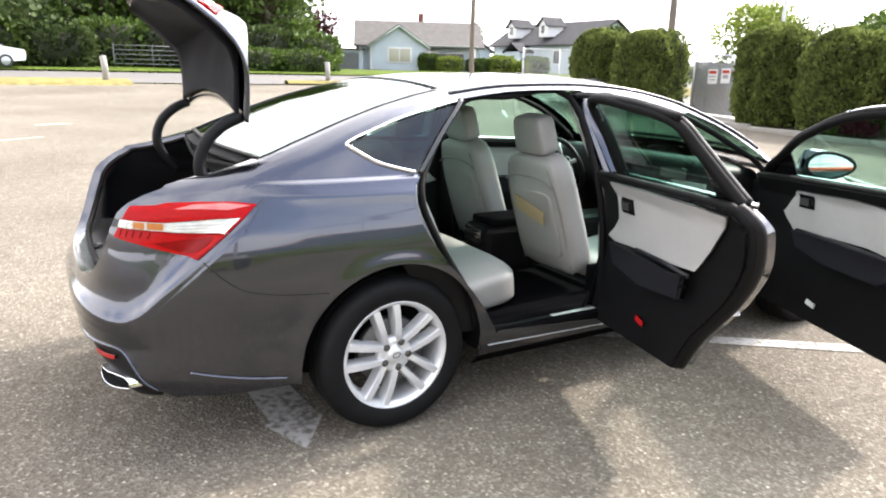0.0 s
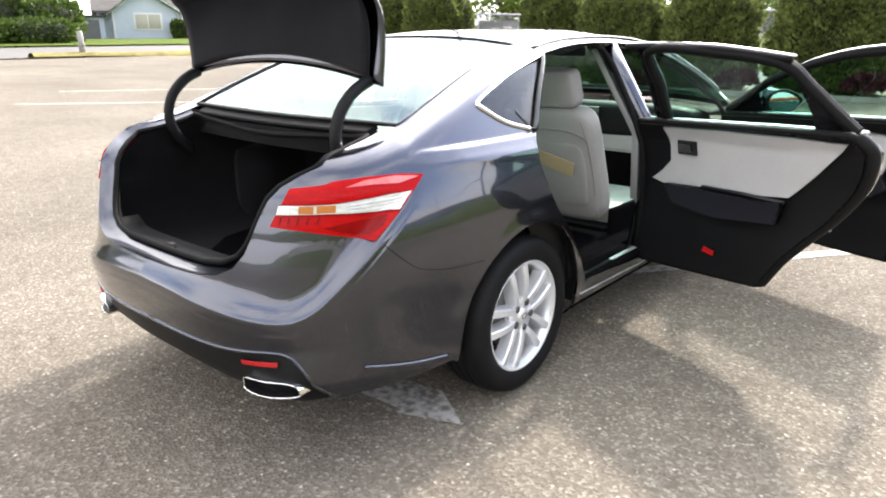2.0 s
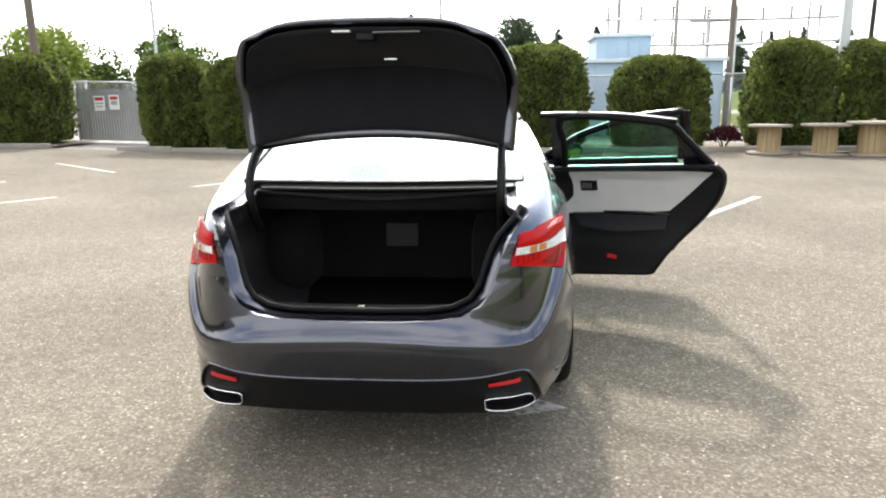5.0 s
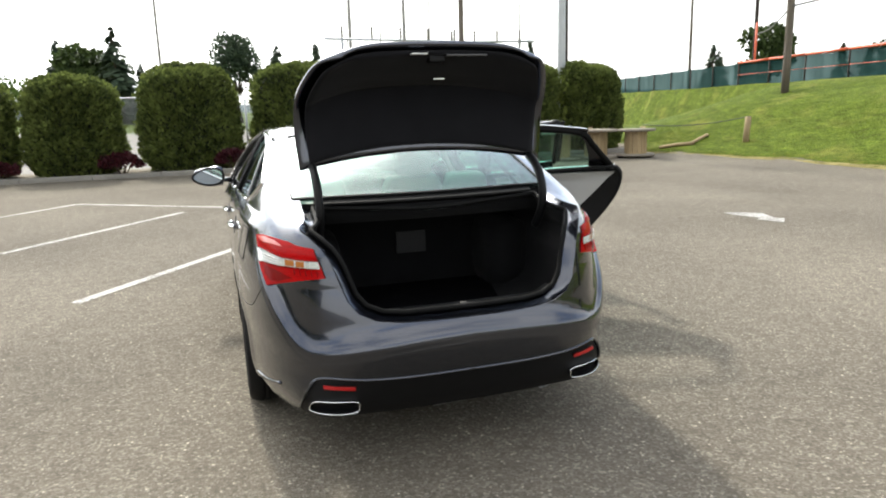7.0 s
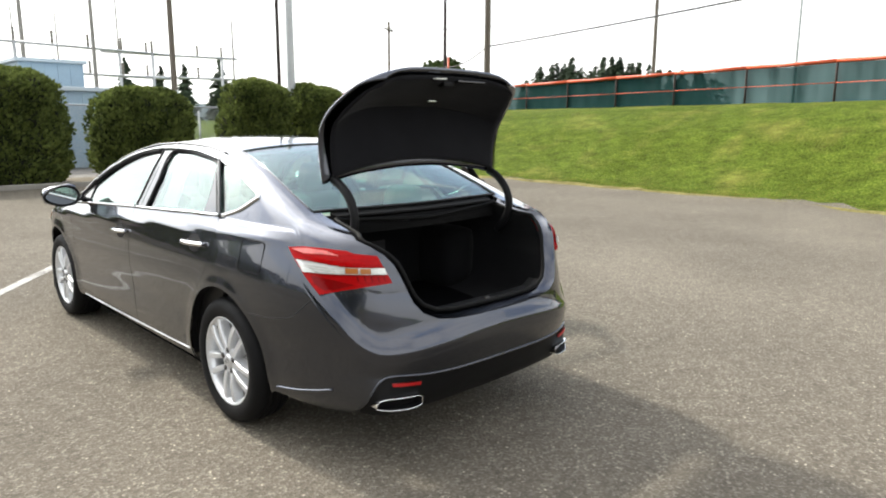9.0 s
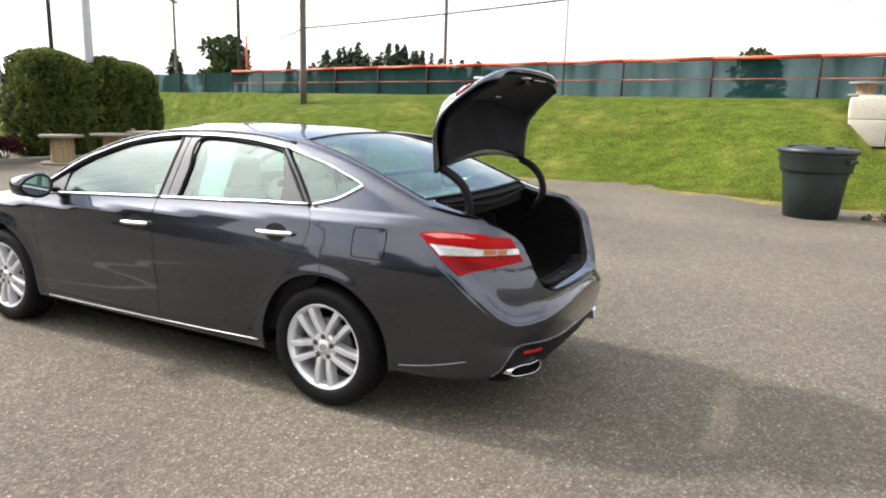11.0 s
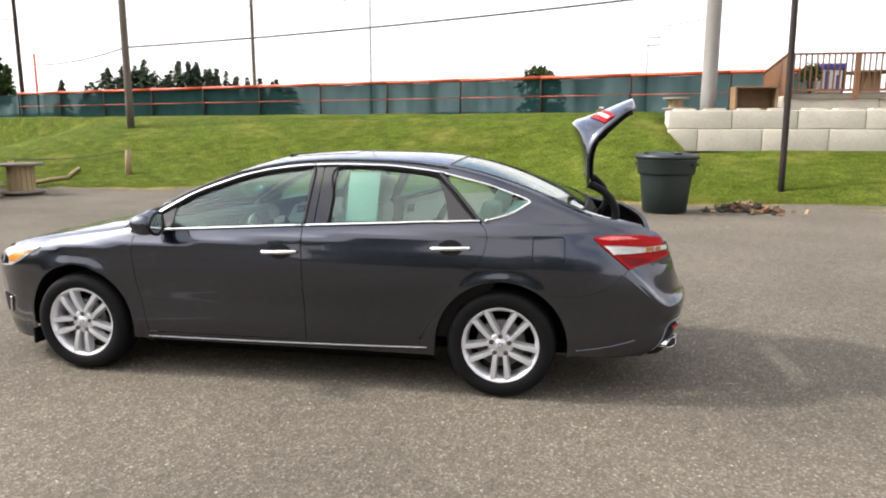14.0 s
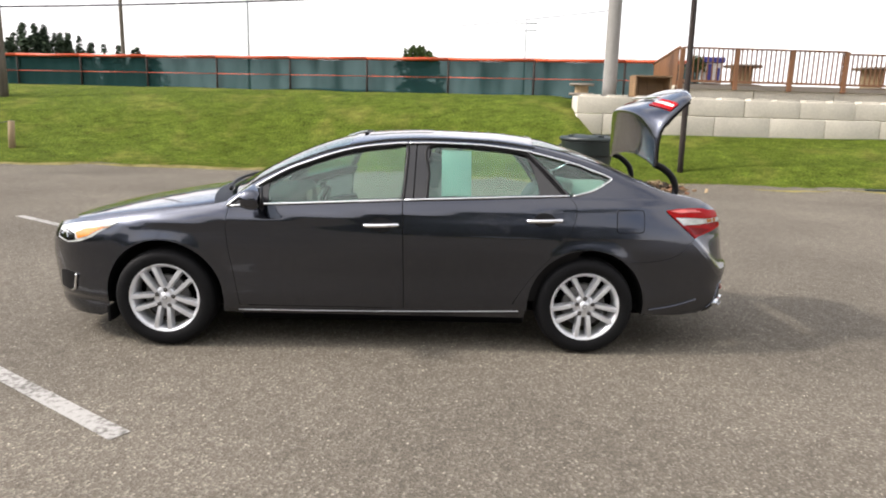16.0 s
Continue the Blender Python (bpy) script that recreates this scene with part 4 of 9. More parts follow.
# ---- ball field fence ----
def ball_fence():
    root = thing("ball_field_fence", "dark green netting fence with an orange top rail", "fence", pose(0, 0, 0))
    L = (FENCE_B - FENCE_A).length
    d = (FENCE_B - FENCE_A).normalized()
    n = 22
    zs = []
    for i in range(n + 1):
        p = FENCE_A + d * L * i / n
        z = 2.15
        zs.append((p, z))
        bm = bmesh.new()
        tube(bm, [(p.x, p.y, z - 0.3), (p.x, p.y, z + 1.13)], 0.035, 8)
        part("post", bm, POLE_DARK, root)
    for i in range(n):
        (p, z), (q, z2) = zs[i], zs[i + 1]
        vs, fs = [], []
        for k in range(9):
            t = k / 8
            x, y = p.x + (q.x - p.x) * t, p.y + (q.y - p.y) * t
            bulge = 0.04 * math.sin(t * math.pi) + 0.02 * noise.noise((x, y, 2))
            for m in range(4):
                vs.append((x + 0.05 + bulge * (1 - abs(m / 1.5 - 1)), y, z - 0.06 + m / 3 * 1.17 - 0.02 * (1 - math.cos(t * 6.283)) * (m == 3)))
        for k in range(8):
            for m in range(3):
                a = k * 4 + m
                fs.append((a, a + 4, a + 5, a + 1))
        mesh_ob("netting", vs, fs, NETTING, root)
        if q.y < 26.5:
            bm = bmesh.new()
            tube(bm, [(p.x, p.y, z + 1.14), ((p.x + q.x) / 2, (p.y + q.y) / 2, z + 1.125), (q.x, q.y, z2 + 1.14)], 0.055, 10)
            part("top_rail", bm, ORANGE, root, "orange plastic top rail")
            bm = bmesh.new()
            tube(bm, [(p.x - 0.02, p.y, z + 0.55), (q.x - 0.02, q.y, z2 + 0.55)], 0.012, 6)
            part("tension_wire", bm, ORANGE, root)


ball_fence()
bm = bmesh.new()
tube(bm, [(24.2, 22.8, 2.0), (24.2, 22.8, 5.1)], 0.05, 8)
tagged(part("foul_pole", bm, ORANGE), "thin orange foul pole at the ball field fence", "pole")


# ---- chain link fence and gate behind the hedges ----
def chain_fence(x0, x1, y, h, name="chain_link_fence", slats=False, label="grey chain link fence behind the hedges"):
    root = thing(name, label, "fence", pose(0, 0, 0))
    n = max(1, round((x1 - x0) / 2.6))
    for i in range(n + 1):
        x = x0 + (x1 - x0) * i / n
        z = ground_z(x, y)
        bm = bmesh.new()
        tube(bm, [(x, y, z - 0.1), (x, y, z + h + 0.05)], 0.035, 8)
        part("post", bm, POLE_STEEL, root)
    bm = bmesh.new()
    tube(bm, [(x0, y, ground_z(x0, y) + h), (x1, y, ground_z(x1, y) + h)], 0.024, 8)
    part("top_rail", bm, POLE_STEEL, root)
    z0, z1 = ground_z(x0, y), ground_z(x1, y)
    mesh_ob("mesh", [(x0, y, z0 + 0.05), (x1, y, z1 + 0.05), (x1, y, z1 + h), (x0, y, z0 + h)], [(0, 1, 2, 3)], CHAIN, root)
    if slats:
        m = int((x1 - x0) / 0.09)
        for i in range(m):
            x = x0 + (x1 - x0) * (i + 0.5) / m
            z = ground_z(x, y)
            boxed("slat", x, y + 0.02, z + h * 0.45, 0.078, 0.008, h * 0.86, GATE_GREY, root, 0.0)
    return root


chain_fence(-10.0, 12.5, 17.2, 1.9)
chain_fence(-13.2, -9.9, 16.6, 1.9, "chain_link_gate", True, "chain link gate with grey slats and small signs")
chain_fence(-24, -13.3, 17.4, 1.9)


def sign(x, y, z, w, h, bars, label):
    root = thing("sign", label, "sign", pose(x, y, z))
    boxed("panel", 0, 0, 0, w, 0.012, h, WHITE_PAINT, root, 0.004)
    for dx, dz, bw, bh, material in bars:
        boxed("bar", dx, -0.011, dz, bw, 0.006, bh, material, root, 0.0)


sign(-12.35, 16.5, 1.42, 0.36, 0.46, [(0, 0.14, 0.28, 0.1, SIGN_RED), (0, 0.0, 0.26, 0.04, SIGN_GREY), (0, -0.1, 0.22, 0.04, SIGN_GREY)], "small white warning sign with a red header on the gate")
sign(-11.85, 16.5, 1.45, 0.34, 0.46, [(0, 0.13, 0.26, 0.1, SIGN_RED), (0, -0.02, 0.2, 0.12, SIGN_GREY)], "second small white and red warning sign on the gate")
sign(-10.45, 16.5, 1.15, 0.55, 0.7, [(0, 0.22, 0.45, 0.12, BLUE_WALL), (0, 0.0, 0.42, 0.05, SIGN_GREY), (0, -0.15, 0.42, 0.05, SIGN_GREY)], "white and blue notice board on the gate")
sign(-4.05, 17.1, 1.35, 0.4, 0.5, [(0, 0.1, 0.3, 0.12, SIGN_RED), (0, -0.1, 0.26, 0.06, SIGN_GREY)], "white and orange warning sign on the chain link fence")


# ---- pale blue shed ----
def shed(x0, x1, y0, y1, h, label):
    root = thing("shed", label, "shed", pose((x0 + x1) / 2, (y0 + y1) / 2, 0))
    w, d = x1 - x0, y1 - y0
    boxed("wall", 0, 0, h / 2, w, d, h, BLUE_WALL, root, 0.02)
    n = int(w / 0.45)
    for i in range(n + 1):
        boxed("wall_rib", -w / 2 + w * i / n, -d / 2 - 0.012, h / 2, 0.035, 0.03, h - 0.04, BLUE_WALL, root, 0.006)
    boxed("roof", 0, 0, h + 0.07, w + 0.3, d + 0.3, 0.14, BLUE_SIDING, root, 0.02)
    boxed("door", w * 0.05, -d / 2 - 0.03, 1.0, 0.95, 0.04, 2.0, BLUE_SIDING, root, 0.01)
    return root


shed(2.6, 8.5, 21.5, 25.5, 2.62, "pale blue metal shed behind the hedges")
shed(4.6, 6.9, 26.5, 29.5, 3.9, "taller pale blue metal block behind the shed")


# ---- trees ----
def fir(x, y, h, r, seed, base=0.0, name="conifer", label="tall dark conifer in the distance", ragged=0.35):
    rng = random.Random(seed)
    root = thing(name, label, "tree", pose(x, y, base), "distant conifers")
    bm = bmesh.new()
    tube(bm, [(0, 0, -0.3), (0, 0, h * 0.97)], r * 0.07 + 0.05, 7, taper=0.03)
    part("trunk", bm, BARK, root)
    vs, fs = [], []
    tiers = [(rng.uniform(0, 6.283), rng.uniform(0.6, 1.15)) for _ in range(60)]
    for _ in range(1700):
        t = 0.04 + 0.95 * rng.random() ** 1.25
        k = int(t * 22)
        a, L = tiers[(k * 3 + rng.randrange(3)) % 60]
        a += rng.gauss(0, 0.35)
        rad = (r * (1 - t) ** 0.85 * (1 + ragged * (L - 0.9)) + 0.08) * rng.uniform(0.15, 1.0)
        d = Vector((math.cos(a), math.sin(a), -0.35))
        p = Vector((0, 0, t * h)) + d * rad
        size = (0.095 * h * (1 - t) + 0.032 * h) * rng.uniform(0.6, 1.2)
        s = Vector((-math.sin(a), math.cos(a), rng.uniform(-0.4, 0.4))) * size * 0.5
        n0 = len(vs)
        vs += [p - d * size * 0.5 + Vector((0, 0, 0.1 * size)), p + s, p + d * size * 0.7 + Vector((0, 0, rng.uniform(-0.3, 0.2) * size)), p - s]
        fs.append((n0, n0 + 1, n0 + 2, n0 + 3))
    mesh_ob("crown", vs, fs, FIR_LEAF, root, shade=False)
    return root


def broad_tree(x, y, h, r, seed, material, base=0.0, label="", name="tree", trunk=0.25, leaf=0.35, count=2600, low=0.25, lobe_count=18):
    """A tapered trunk with limbs and a crown built of many leaf sprays in uneven lobes."""
    rng = random.Random(seed)
    root = thing(name, label, "tree", pose(x, y, base))
    bm = bmesh.new()
    tube(bm, [(0, 0, -0.3), (0.05 * h * rng.uniform(-1, 1), 0, h * 0.3), (0.06 * h * rng.uniform(-1, 1), 0, h * 0.6)], r * 0.07 + 0.08, 8, taper=0.06)
    lobes = []
    for k in range(lobe_count):
        a = rng.uniform(0, 6.283)
        zz = h * rng.uniform(low, 0.9)
        rr = r * (1 - 0.55 * abs((zz / h - 0.5) / 0.5) ** 2) * rng.uniform(0.25, 0.75)
        c = Vector((math.cos(a) * rr, math.sin(a) * rr, zz))
        lobes.append((c, r * rng.uniform(0.28, 0.5)))
        tube(bm, [(0, 0, h * 0.3), c * 0.6 + Vector((0, 0, h * 0.1)), c], 0.05 * r * 0.5 + 0.02, 5, taper=0.015)
    part("trunk", bm, BARK, root)
    vs, fs = [], []
    for _ in range(count):
        c, q = rng.choice(lobes)
        u = Vector((rng.gauss(0, 1), rng.gauss(0, 1), rng.gauss(0, 1))).normalized()
        p = c + Vector((u.x, u.y, u.z * 0.8)) * q * rng.uniform(0.45, 1.08)
        leaf_cards(vs, fs, p, u, leaf * rng.uniform(0.6, 1.3), rng, 0.1)
    mesh_ob("crown", vs, fs, material, root, shade=False)
    return root


for i, (x, y, h, r) in enumerate([
    (-23.0, 117, 13.3, 4.4), (-14.0, 108, 14.3, 4.4), (-11.0, 112, 9.5, 2.6), (8.5, 100, 11, 4.0), (13.0, 92, 10.5, 3.0),
    (31, 90, 10, 2.6), (38, 88, 9.5, 2.6), (27.5, 70, 7.6, 2.0), (45, 92, 11, 3.0), (52, 60, 7.5, 2.2), (54.5, 62, 7.0, 2.0),
]):
    fir(x, y, h, r, 50 + i)
broad_tree(-18.5, 113, 11.8, 5.6, 90, TREE_LEAF_DARK, label="round dark tree between two conifers", leaf=0.6, count=7000)
broad_tree(3.0, 103, 13.0, 4.2, 91, FIR_LEAF, label="tall round-topped dark pine in the distance", leaf=0.4, count=5000, low=0.5)
broad_tree(-27, 92, 5.2, 7, 92, TREE_LEAF, label="wide green tree line behind the hedges", leaf=0.42, count=5000)
broad_tree(-50.5, 71, 9, 6, 93, TREE_LEAF_LIGHT, label="sunlit yellow-green tree beyond the gate", leaf=0.4, count=5500)
broad_tree(-52, 80, 8, 6, 94, TREE_LEAF, label="green tree beyond the gate", leaf=0.4, count=5000)
broad_tree(-38, 78, 8, 6, 95, TREE_LEAF, label="leafy tree behind the chain link gate", leaf=0.4, count=5000)
broad_tree(-43.6, 85, 11.3, 3.6, 96, TREE_LEAF, label="tall green tree behind the hedges", leaf=0.4, count=5000)
broad_tree(53, 53, 8.4, 2.9, 97, TREE_LEAF_DARK, base=0.6, label="dark tree behind the ball field fence", leaf=0.5, count=2600, low=0.35)
fir(57.6, 48.2, 6.0, 1.6, 71, 0.6)
fir(59.5, 47.0, 5.6, 1.5, 72, 0.6)
broad_tree(60, 0.5, 5.3, 2.4, 98, TREE_LEAF_DARK, base=1.9, label="round bushy tree beyond the ball field", leaf=0.4, count=1600, low=0.2)


def forest(a, b, count, low, high, label, seed, name="forest_edge"):
    """A far wood of pointed firs between two places, as one thing."""
    rng = random.Random(seed)
    vs, fs = [], []
    for q in range(count):
        t = (q + rng.random()) / count
        x, y = a[0] + (b[0] - a[0]) * t + rng.uniform(0, 4), a[1] + (b[1] - a[1]) * t + rng.uniform(0, 3)
        peak = rng.random() < 0.4
        h = (low + (high - low) * (rng.uniform(0.45, 1) if peak else rng.uniform(-0.25, 0.4))) * (0.85 + 0.15 * math.sin(math.pi * t))
        r = h * (0.115 if peak else 0.24)
        for _ in range(420):
            s = rng.random() ** 1.1
            ang = rng.uniform(0, 6.283)
            rad = (r * ((1 - s) ** 0.9 if peak else 1 - s**4) + 0.1) * rng.uniform(0.3, 1.1)
            d = Vector((math.cos(ang), math.sin(ang), -0.4))
            p = Vector((x, y, 0.8 + (h - 0.8) * s)) + d * rad
            k = rng.uniform(0.14, 0.36)
            w = Vector((-math.sin(ang), math.cos(ang), rng.uniform(-0.5, 0.5))) * k * 0.6
            n0 = len(vs)
            vs += [p - d * k * 0.6, p + w, p + d * k, p - w]
            fs.append((n0, n0 + 1, n0 + 2, n0 + 3))
    ob = mesh_ob(name, vs, fs, FIR_LEAF, shade=False)
    tagged(ob, label, "trees", kind="stuff")


forest((55.5, 42.5), (62.5, 31.6), 80, 7.3, 8.9, "dark fir wood on the skyline behind the ball field", 5)
forest((63.3, 30.8), (65.3, 26.6), 22, 6.3, 7.4, "smaller clump of dark firs on the skyline", 6)


def hill_ridge():
    """Low hills far off, with the haze painted in as blue."""
    HILL = mat("haze_blue_hills", (0.06, 0.09, 0.102), 0.95, vary=0.2, scale=0.004, fine=0.03)
    vs, fs = [], []
    n = 90
    for i in range(n + 1):
        a = radians(-20 + 150 * i / n)
        r = 1500
        h = 26 + 30 * noise.noise((i * 0.09, 2.2, 0)) + 8 * noise.noise((i * 0.4, 0.2, 0))
        h *= min(1, i / 12)
        x, y = r * math.cos(a), r * math.sin(a)
        vs += [(x, y, -5), (x * 1.05, y * 1.05, max(h, 2)), (x * 1.3, y * 1.3, 0)]
    for i in range(n):
        for k in range(2):
            a = i * 3 + k
            fs.append((a, a + 3, a + 4, a + 1))
    ob = mesh_ob("backdrop_hills", vs, fs, HILL)
    tagged(ob, "low hazy blue hills on the horizon", "hills", kind="structure")


hill_ridge()


# ---- block wall, deck and yard things by the bank ----
def block_wall():
    """Big cast blocks in two courses, each with a lifting groove on top."""
    root = thing("block_wall", "two courses of large pale concrete blocks holding the bank", "wall", pose(0, 0, 0), kind="structure")

    def block(x, y, z, L, h, d):
        bm = bmesh.new()
        box(bm, x + d / 2, y, z + h / 2, d, L - 0.014, h - 0.01, 0.022)
        return part("block", bm, CONCRETE, root)

    y = -4.25
    k = 0
    while y > -24:
        L = 1.52
        block(13.42, y - L / 2, 1.66, L, 0.46, 0.7)
        for dy in (0.40, 1.12):
            boxed("lifting_lug", 13.62, y - dy, 2.135, 0.34, 0.50, 0.05, CONCRETE, root, 0.02)
        y -= L
    y = -4.25
    first = True
    while y > -24:
        L = 0.72 if first else 1.52
        first = False
        block(13.38, y - L / 2, 1.10, L, 0.555, 0.74)
        y -= L
    y = -7.14
    while y > -24:
        block(14.35, y - 1.15, 2.10, 2.3, 0.40, 0.5)
        y -= 2.3
    return root


block_wall()


def deck():
    root = thing("deck", "stained wooden deck with a baluster railing above the block wall", "deck", pose(0, 0, 0))
    y0, y1, x, z = -7.22, -24.0, 14.3, 2.52
    for k in range(12):
        boxed("deck_board", x + 0.1 + 0.15 * k, (y0 + y1) / 2, z + 0.02, 0.14, y0 - y1, 0.035, DECK_WOOD, root, 0.004)
    boxed("fascia", x - 0.02, (y0 + y1) / 2, z - 0.045, 0.04, y0 - y1, 0.12, TIMBER_GREY, root, 0.004)
    posts = [y0 - 0.06 - 1.54 * k for k in range(11)]
    for k, y in enumerate(posts):
        boxed("railing_post", x - 0.05, y, z + 0.44, 0.10, 0.12, 1.12, DECK_WOOD, root, 0.006)
    seg = [(posts[0], posts[3], 0.0), (posts[3], posts[-1], -0.06)]
    for a, b, dz in seg:
        boxed("handrail", x - 0.03, (a + b) / 2, z + 1.00 + dz, 0.15, a - b, 0.04, DECK_WOOD, root, 0.005)
        boxed("lower_rail", x - 0.03, (a + b) / 2, z + 0.11, 0.05, a - b, 0.06, DECK_WOOD, root, 0.004)
        n = int((a - b) / 0.135)
        for i in range(n):
            y = a - (i + 0.5) * 0.135
            bm = bmesh.new()
            box(bm, x - 0.02, y, z + 0.54 + dz / 2, 0.028, 0.035, 0.88 + dz, 0.003)
            part("baluster", bm, DECK_WOOD, root)
    # boarded end running back from the corner
    for k in range(13):
        boxed("end_board", x + 0.10 + 0.16 * k, y0 + 0.02, z + 0.40 - 0.011 * k, 0.15, 0.03, 1.14 - 0.022 * k, DECK_WOOD, root, 0.004)
    bm = bmesh.new()
    tube(bm, [(x - 0.02, y0 + 0.02, z + 1.0), (x + 2.15, y0 + 0.02, z + 0.70)], 0.045, 6)
    part("sloping_rail", bm, DECK_WOOD, root)


deck()


def spool(x, y, z, r, h, label, drum=0.62, seed=0):
    """A cable reel stood on end as a table: two discs and a staved drum."""
    root = thing("cable_reel_table", label, "table", pose(x, y, z, 0, 0, seed * 40), "cable reel tables")
    for name, zz in (("base_disc", 0.03), ("table_top", h - 0.03)):
        bm = bmesh.new()
        lathe(bm, [(0.001, zz - 0.03), (r, zz - 0.03), (r + 0.004, zz), (r, zz + 0.03), (0.001, zz + 0.03)], 28)
        part(name, bm, TIMBER_GREY, root)
    n = 16
    for k in range(n):
        a = 2 * math.pi * k / n
        boxed("stave", r * drum * math.cos(a), r * drum * math.sin(a), h / 2, 0.035, 2 * math.pi * r * drum / n - 0.006, h - 0.12, TIMBER_PALE, root, 0.004, rot=Matrix.Rotation(a, 3, "Z"))


spool(8.25, 12.35, 0.0, 0.55, 0.75, "cable reel used as a table by the hedges", 0.45, 1)
spool(9.25, 12.15, 0.0, 0.60, 0.80, "large wooden cable reel table with a grey top", 0.5, 2)
spool(10.25, 11.7, 0.05, 0.52, 0.74, "wooden cable reel table at the grass edge", 0.55, 3)
spool(7.1, 12.75, 0.0, 0.5, 0.72, "wooden cable reel table near the hedge", 0.5, 4)
spool(15.6, -9.6, 2.56, 0.55, 0.62, "cable reel table standing on the deck", 0.5, 5)
spool(15.7, -13.6, 2.56, 0.55, 0.66, "large cable reel table on the deck", 0.5, 6)
spool(14.35, -4.55, 2.15, 0.34, 0.32, "small weathered stump table on the block wall", 0.5, 7)


def crate():
    root = thing("wooden_crate", "open-fronted brown wooden crate on the block wall", "crate", pose(14.0, -6.37, 2.13))
    w, d, h = 0.96, 0.55, 0.58
    boxed("top_board", 0, 0, h - 0.02, d + 0.04, w + 0.06, 0.04, TIMBER, root, 0.004)
    boxed("bottom_board", 0, 0, 0.02, d, w, 0.04, TIMBER, root, 0.004)
    for sg in (-1, 1):
        boxed("side_board", 0, sg * w / 2, h / 2, d, 0.05, h - 0.08, TIMBER, root, 0.004)
    for k in range(4):
        boxed("back_board", d / 2 - 0.02, -w / 2 + w * (k + 0.5) / 4, h / 2, 0.03, w / 4 - 0.006, h - 0.08, TIMBER, root, 0.003)


crate()


def post(x, y, h, r, label, lean=0.02, material=None):
    bm = bmesh.new()
    z = ground_z(x, y)
    tube(bm, [(x, y, z - 0.1), (x + lean, y, z + h * 0.5), (x + lean * 1.5, y - lean, z + h)], r, 10, taper=r * 0.95)
    tagged(part("wooden_post", bm, material or TIMBER_PALE), label, "post", "short posts")


post(13.2, 10.75, 0.74, 0.085, "short pale round timber post in the bank")
post(11.25, 12.9, 0.80, 0.085, "short pale timber post beside the reel tables")
post(10.1, 14.0, 0.8, 0.07, "short timber post behind the reel tables")
for (a, b, r) in [((11.9, 12.9), (12.6, 12.2), 0.05), ((12.55, 12.25), (13.2, 12.35), 0.045)]:
    bm = bmesh.new()
    za, zb = ground_z(*a) + 0.075, ground_z(*b) + 0.075
    tube(bm, [(a[0], a[1], za), ((a[0] + b[0]) / 2, (a[1] + b[1]) / 2, (za + zb) / 2 + 0.02), (b[0], b[1], zb)], r, 9)
    tagged(part("log", bm, TIMBER_PALE), "pale barked log lying on the grass bank", "log", "logs")
wire((13.23, 10.72, 1.05), (11.28, 12.87, 0.85), 0.12, "slack rope between two short posts", 0.012)


def trash_bin(x, y, z):
    root = thing("trash_bin", "large dark green plastic trash bin with a flat lid", "trash bin", pose(x, y, z) @ Matrix.Diagonal((1.36, 1.36, 1.20, 1.0)))
    bm = bmesh.new()
    lathe(bm, [(0.001, 0.0), (0.29, 0.0), (0.312, 0.02), (0.345, 0.40), (0.372, 0.655), (0.372, 0.67), (0.385, 0.678)], 36)
    part("body", bm, BIN_GREEN, root)
    bm = bmesh.new()
    lathe(bm, [(0.372, 0.640), (0.402, 0.645), (0.406, 0.665), (0.422, 0.86), (0.430, 0.895), (0.41, 0.90)], 36)
    collar = part("collar", bm, BIN_GREEN, root, "wider dark green collar")
    bm = bmesh.new()
    lathe(bm, [(0.41, 0.885), (0.452, 0.893), (0.456, 0.92), (0.448, 0.952), (0.425, 0.965), (0.40, 0.955), (0.36, 0.962), (0.30, 0.985), (0.15, 0.992), (0.001, 0.992)], 36)
    lid_ = part("lid", bm, BIN_GREEN, root, "weathered dark green flat lid")
    for a in (20, 110, 200, 290):
        boxed("lid_rib", 0.25 * math.cos(radians(a)), 0.25 * math.sin(radians(a)), 0.982, 0.20, 0.10, 0.035, BIN_GREEN, lid_, 0.012, rot=Matrix.Rotation(radians(a), 3, "Z"))
    for a in (60, 240):
        c, s_ = math.cos(radians(a)), math.sin(radians(a))
        boxed("handle", 0.425 * c, 0.425 * s_, 0.80, 0.06, 0.18, 0.05, BIN_GREEN, collar, 0.015, rot=Matrix.Rotation(radians(a), 3, "Z"))
    bm = bmesh.new()
    tube(bm, [(0.374 * math.cos(t * 0.2618), 0.374 * math.sin(t * 0.2618), 0.630) for t in range(24)], 0.007, 6, close=True)
    part("rib", bm, BIN_GREEN, root)


trash_bin(9.42, -3.72, 0.0)


def wood_pile():
    rng = random.Random(8)
    root = thing("wood_chip_pile", "small heap of split firewood and bark at the asphalt edge", "wood pile", pose(9.75, -5.36, 0.0))
    for k in range(150):
        a, r = rng.uniform(0, 6.283), abs(rng.gauss(0, 0.24))
        z = 0.02 + max(0.0, 0.20 - r * 0.42) * rng.uniform(0.1, 1) ** 0.6
        rot = Euler((rng.uniform(-0.6, 0.6), rng.uniform(-0.6, 0.6), rng.uniform(0, 3.1))).to_matrix()
        boxed("billet", r * math.cos(a) * 0.8, r * math.sin(a) * 1.7, z, rng.uniform(0.07, 0.2), rng.uniform(0.03, 0.08), rng.uniform(0.03, 0.06), rng.choice([TIMBER, BARK, BARK, DECK_WOOD, TIMBER_PALE]), root, 0.003, rot=rot)


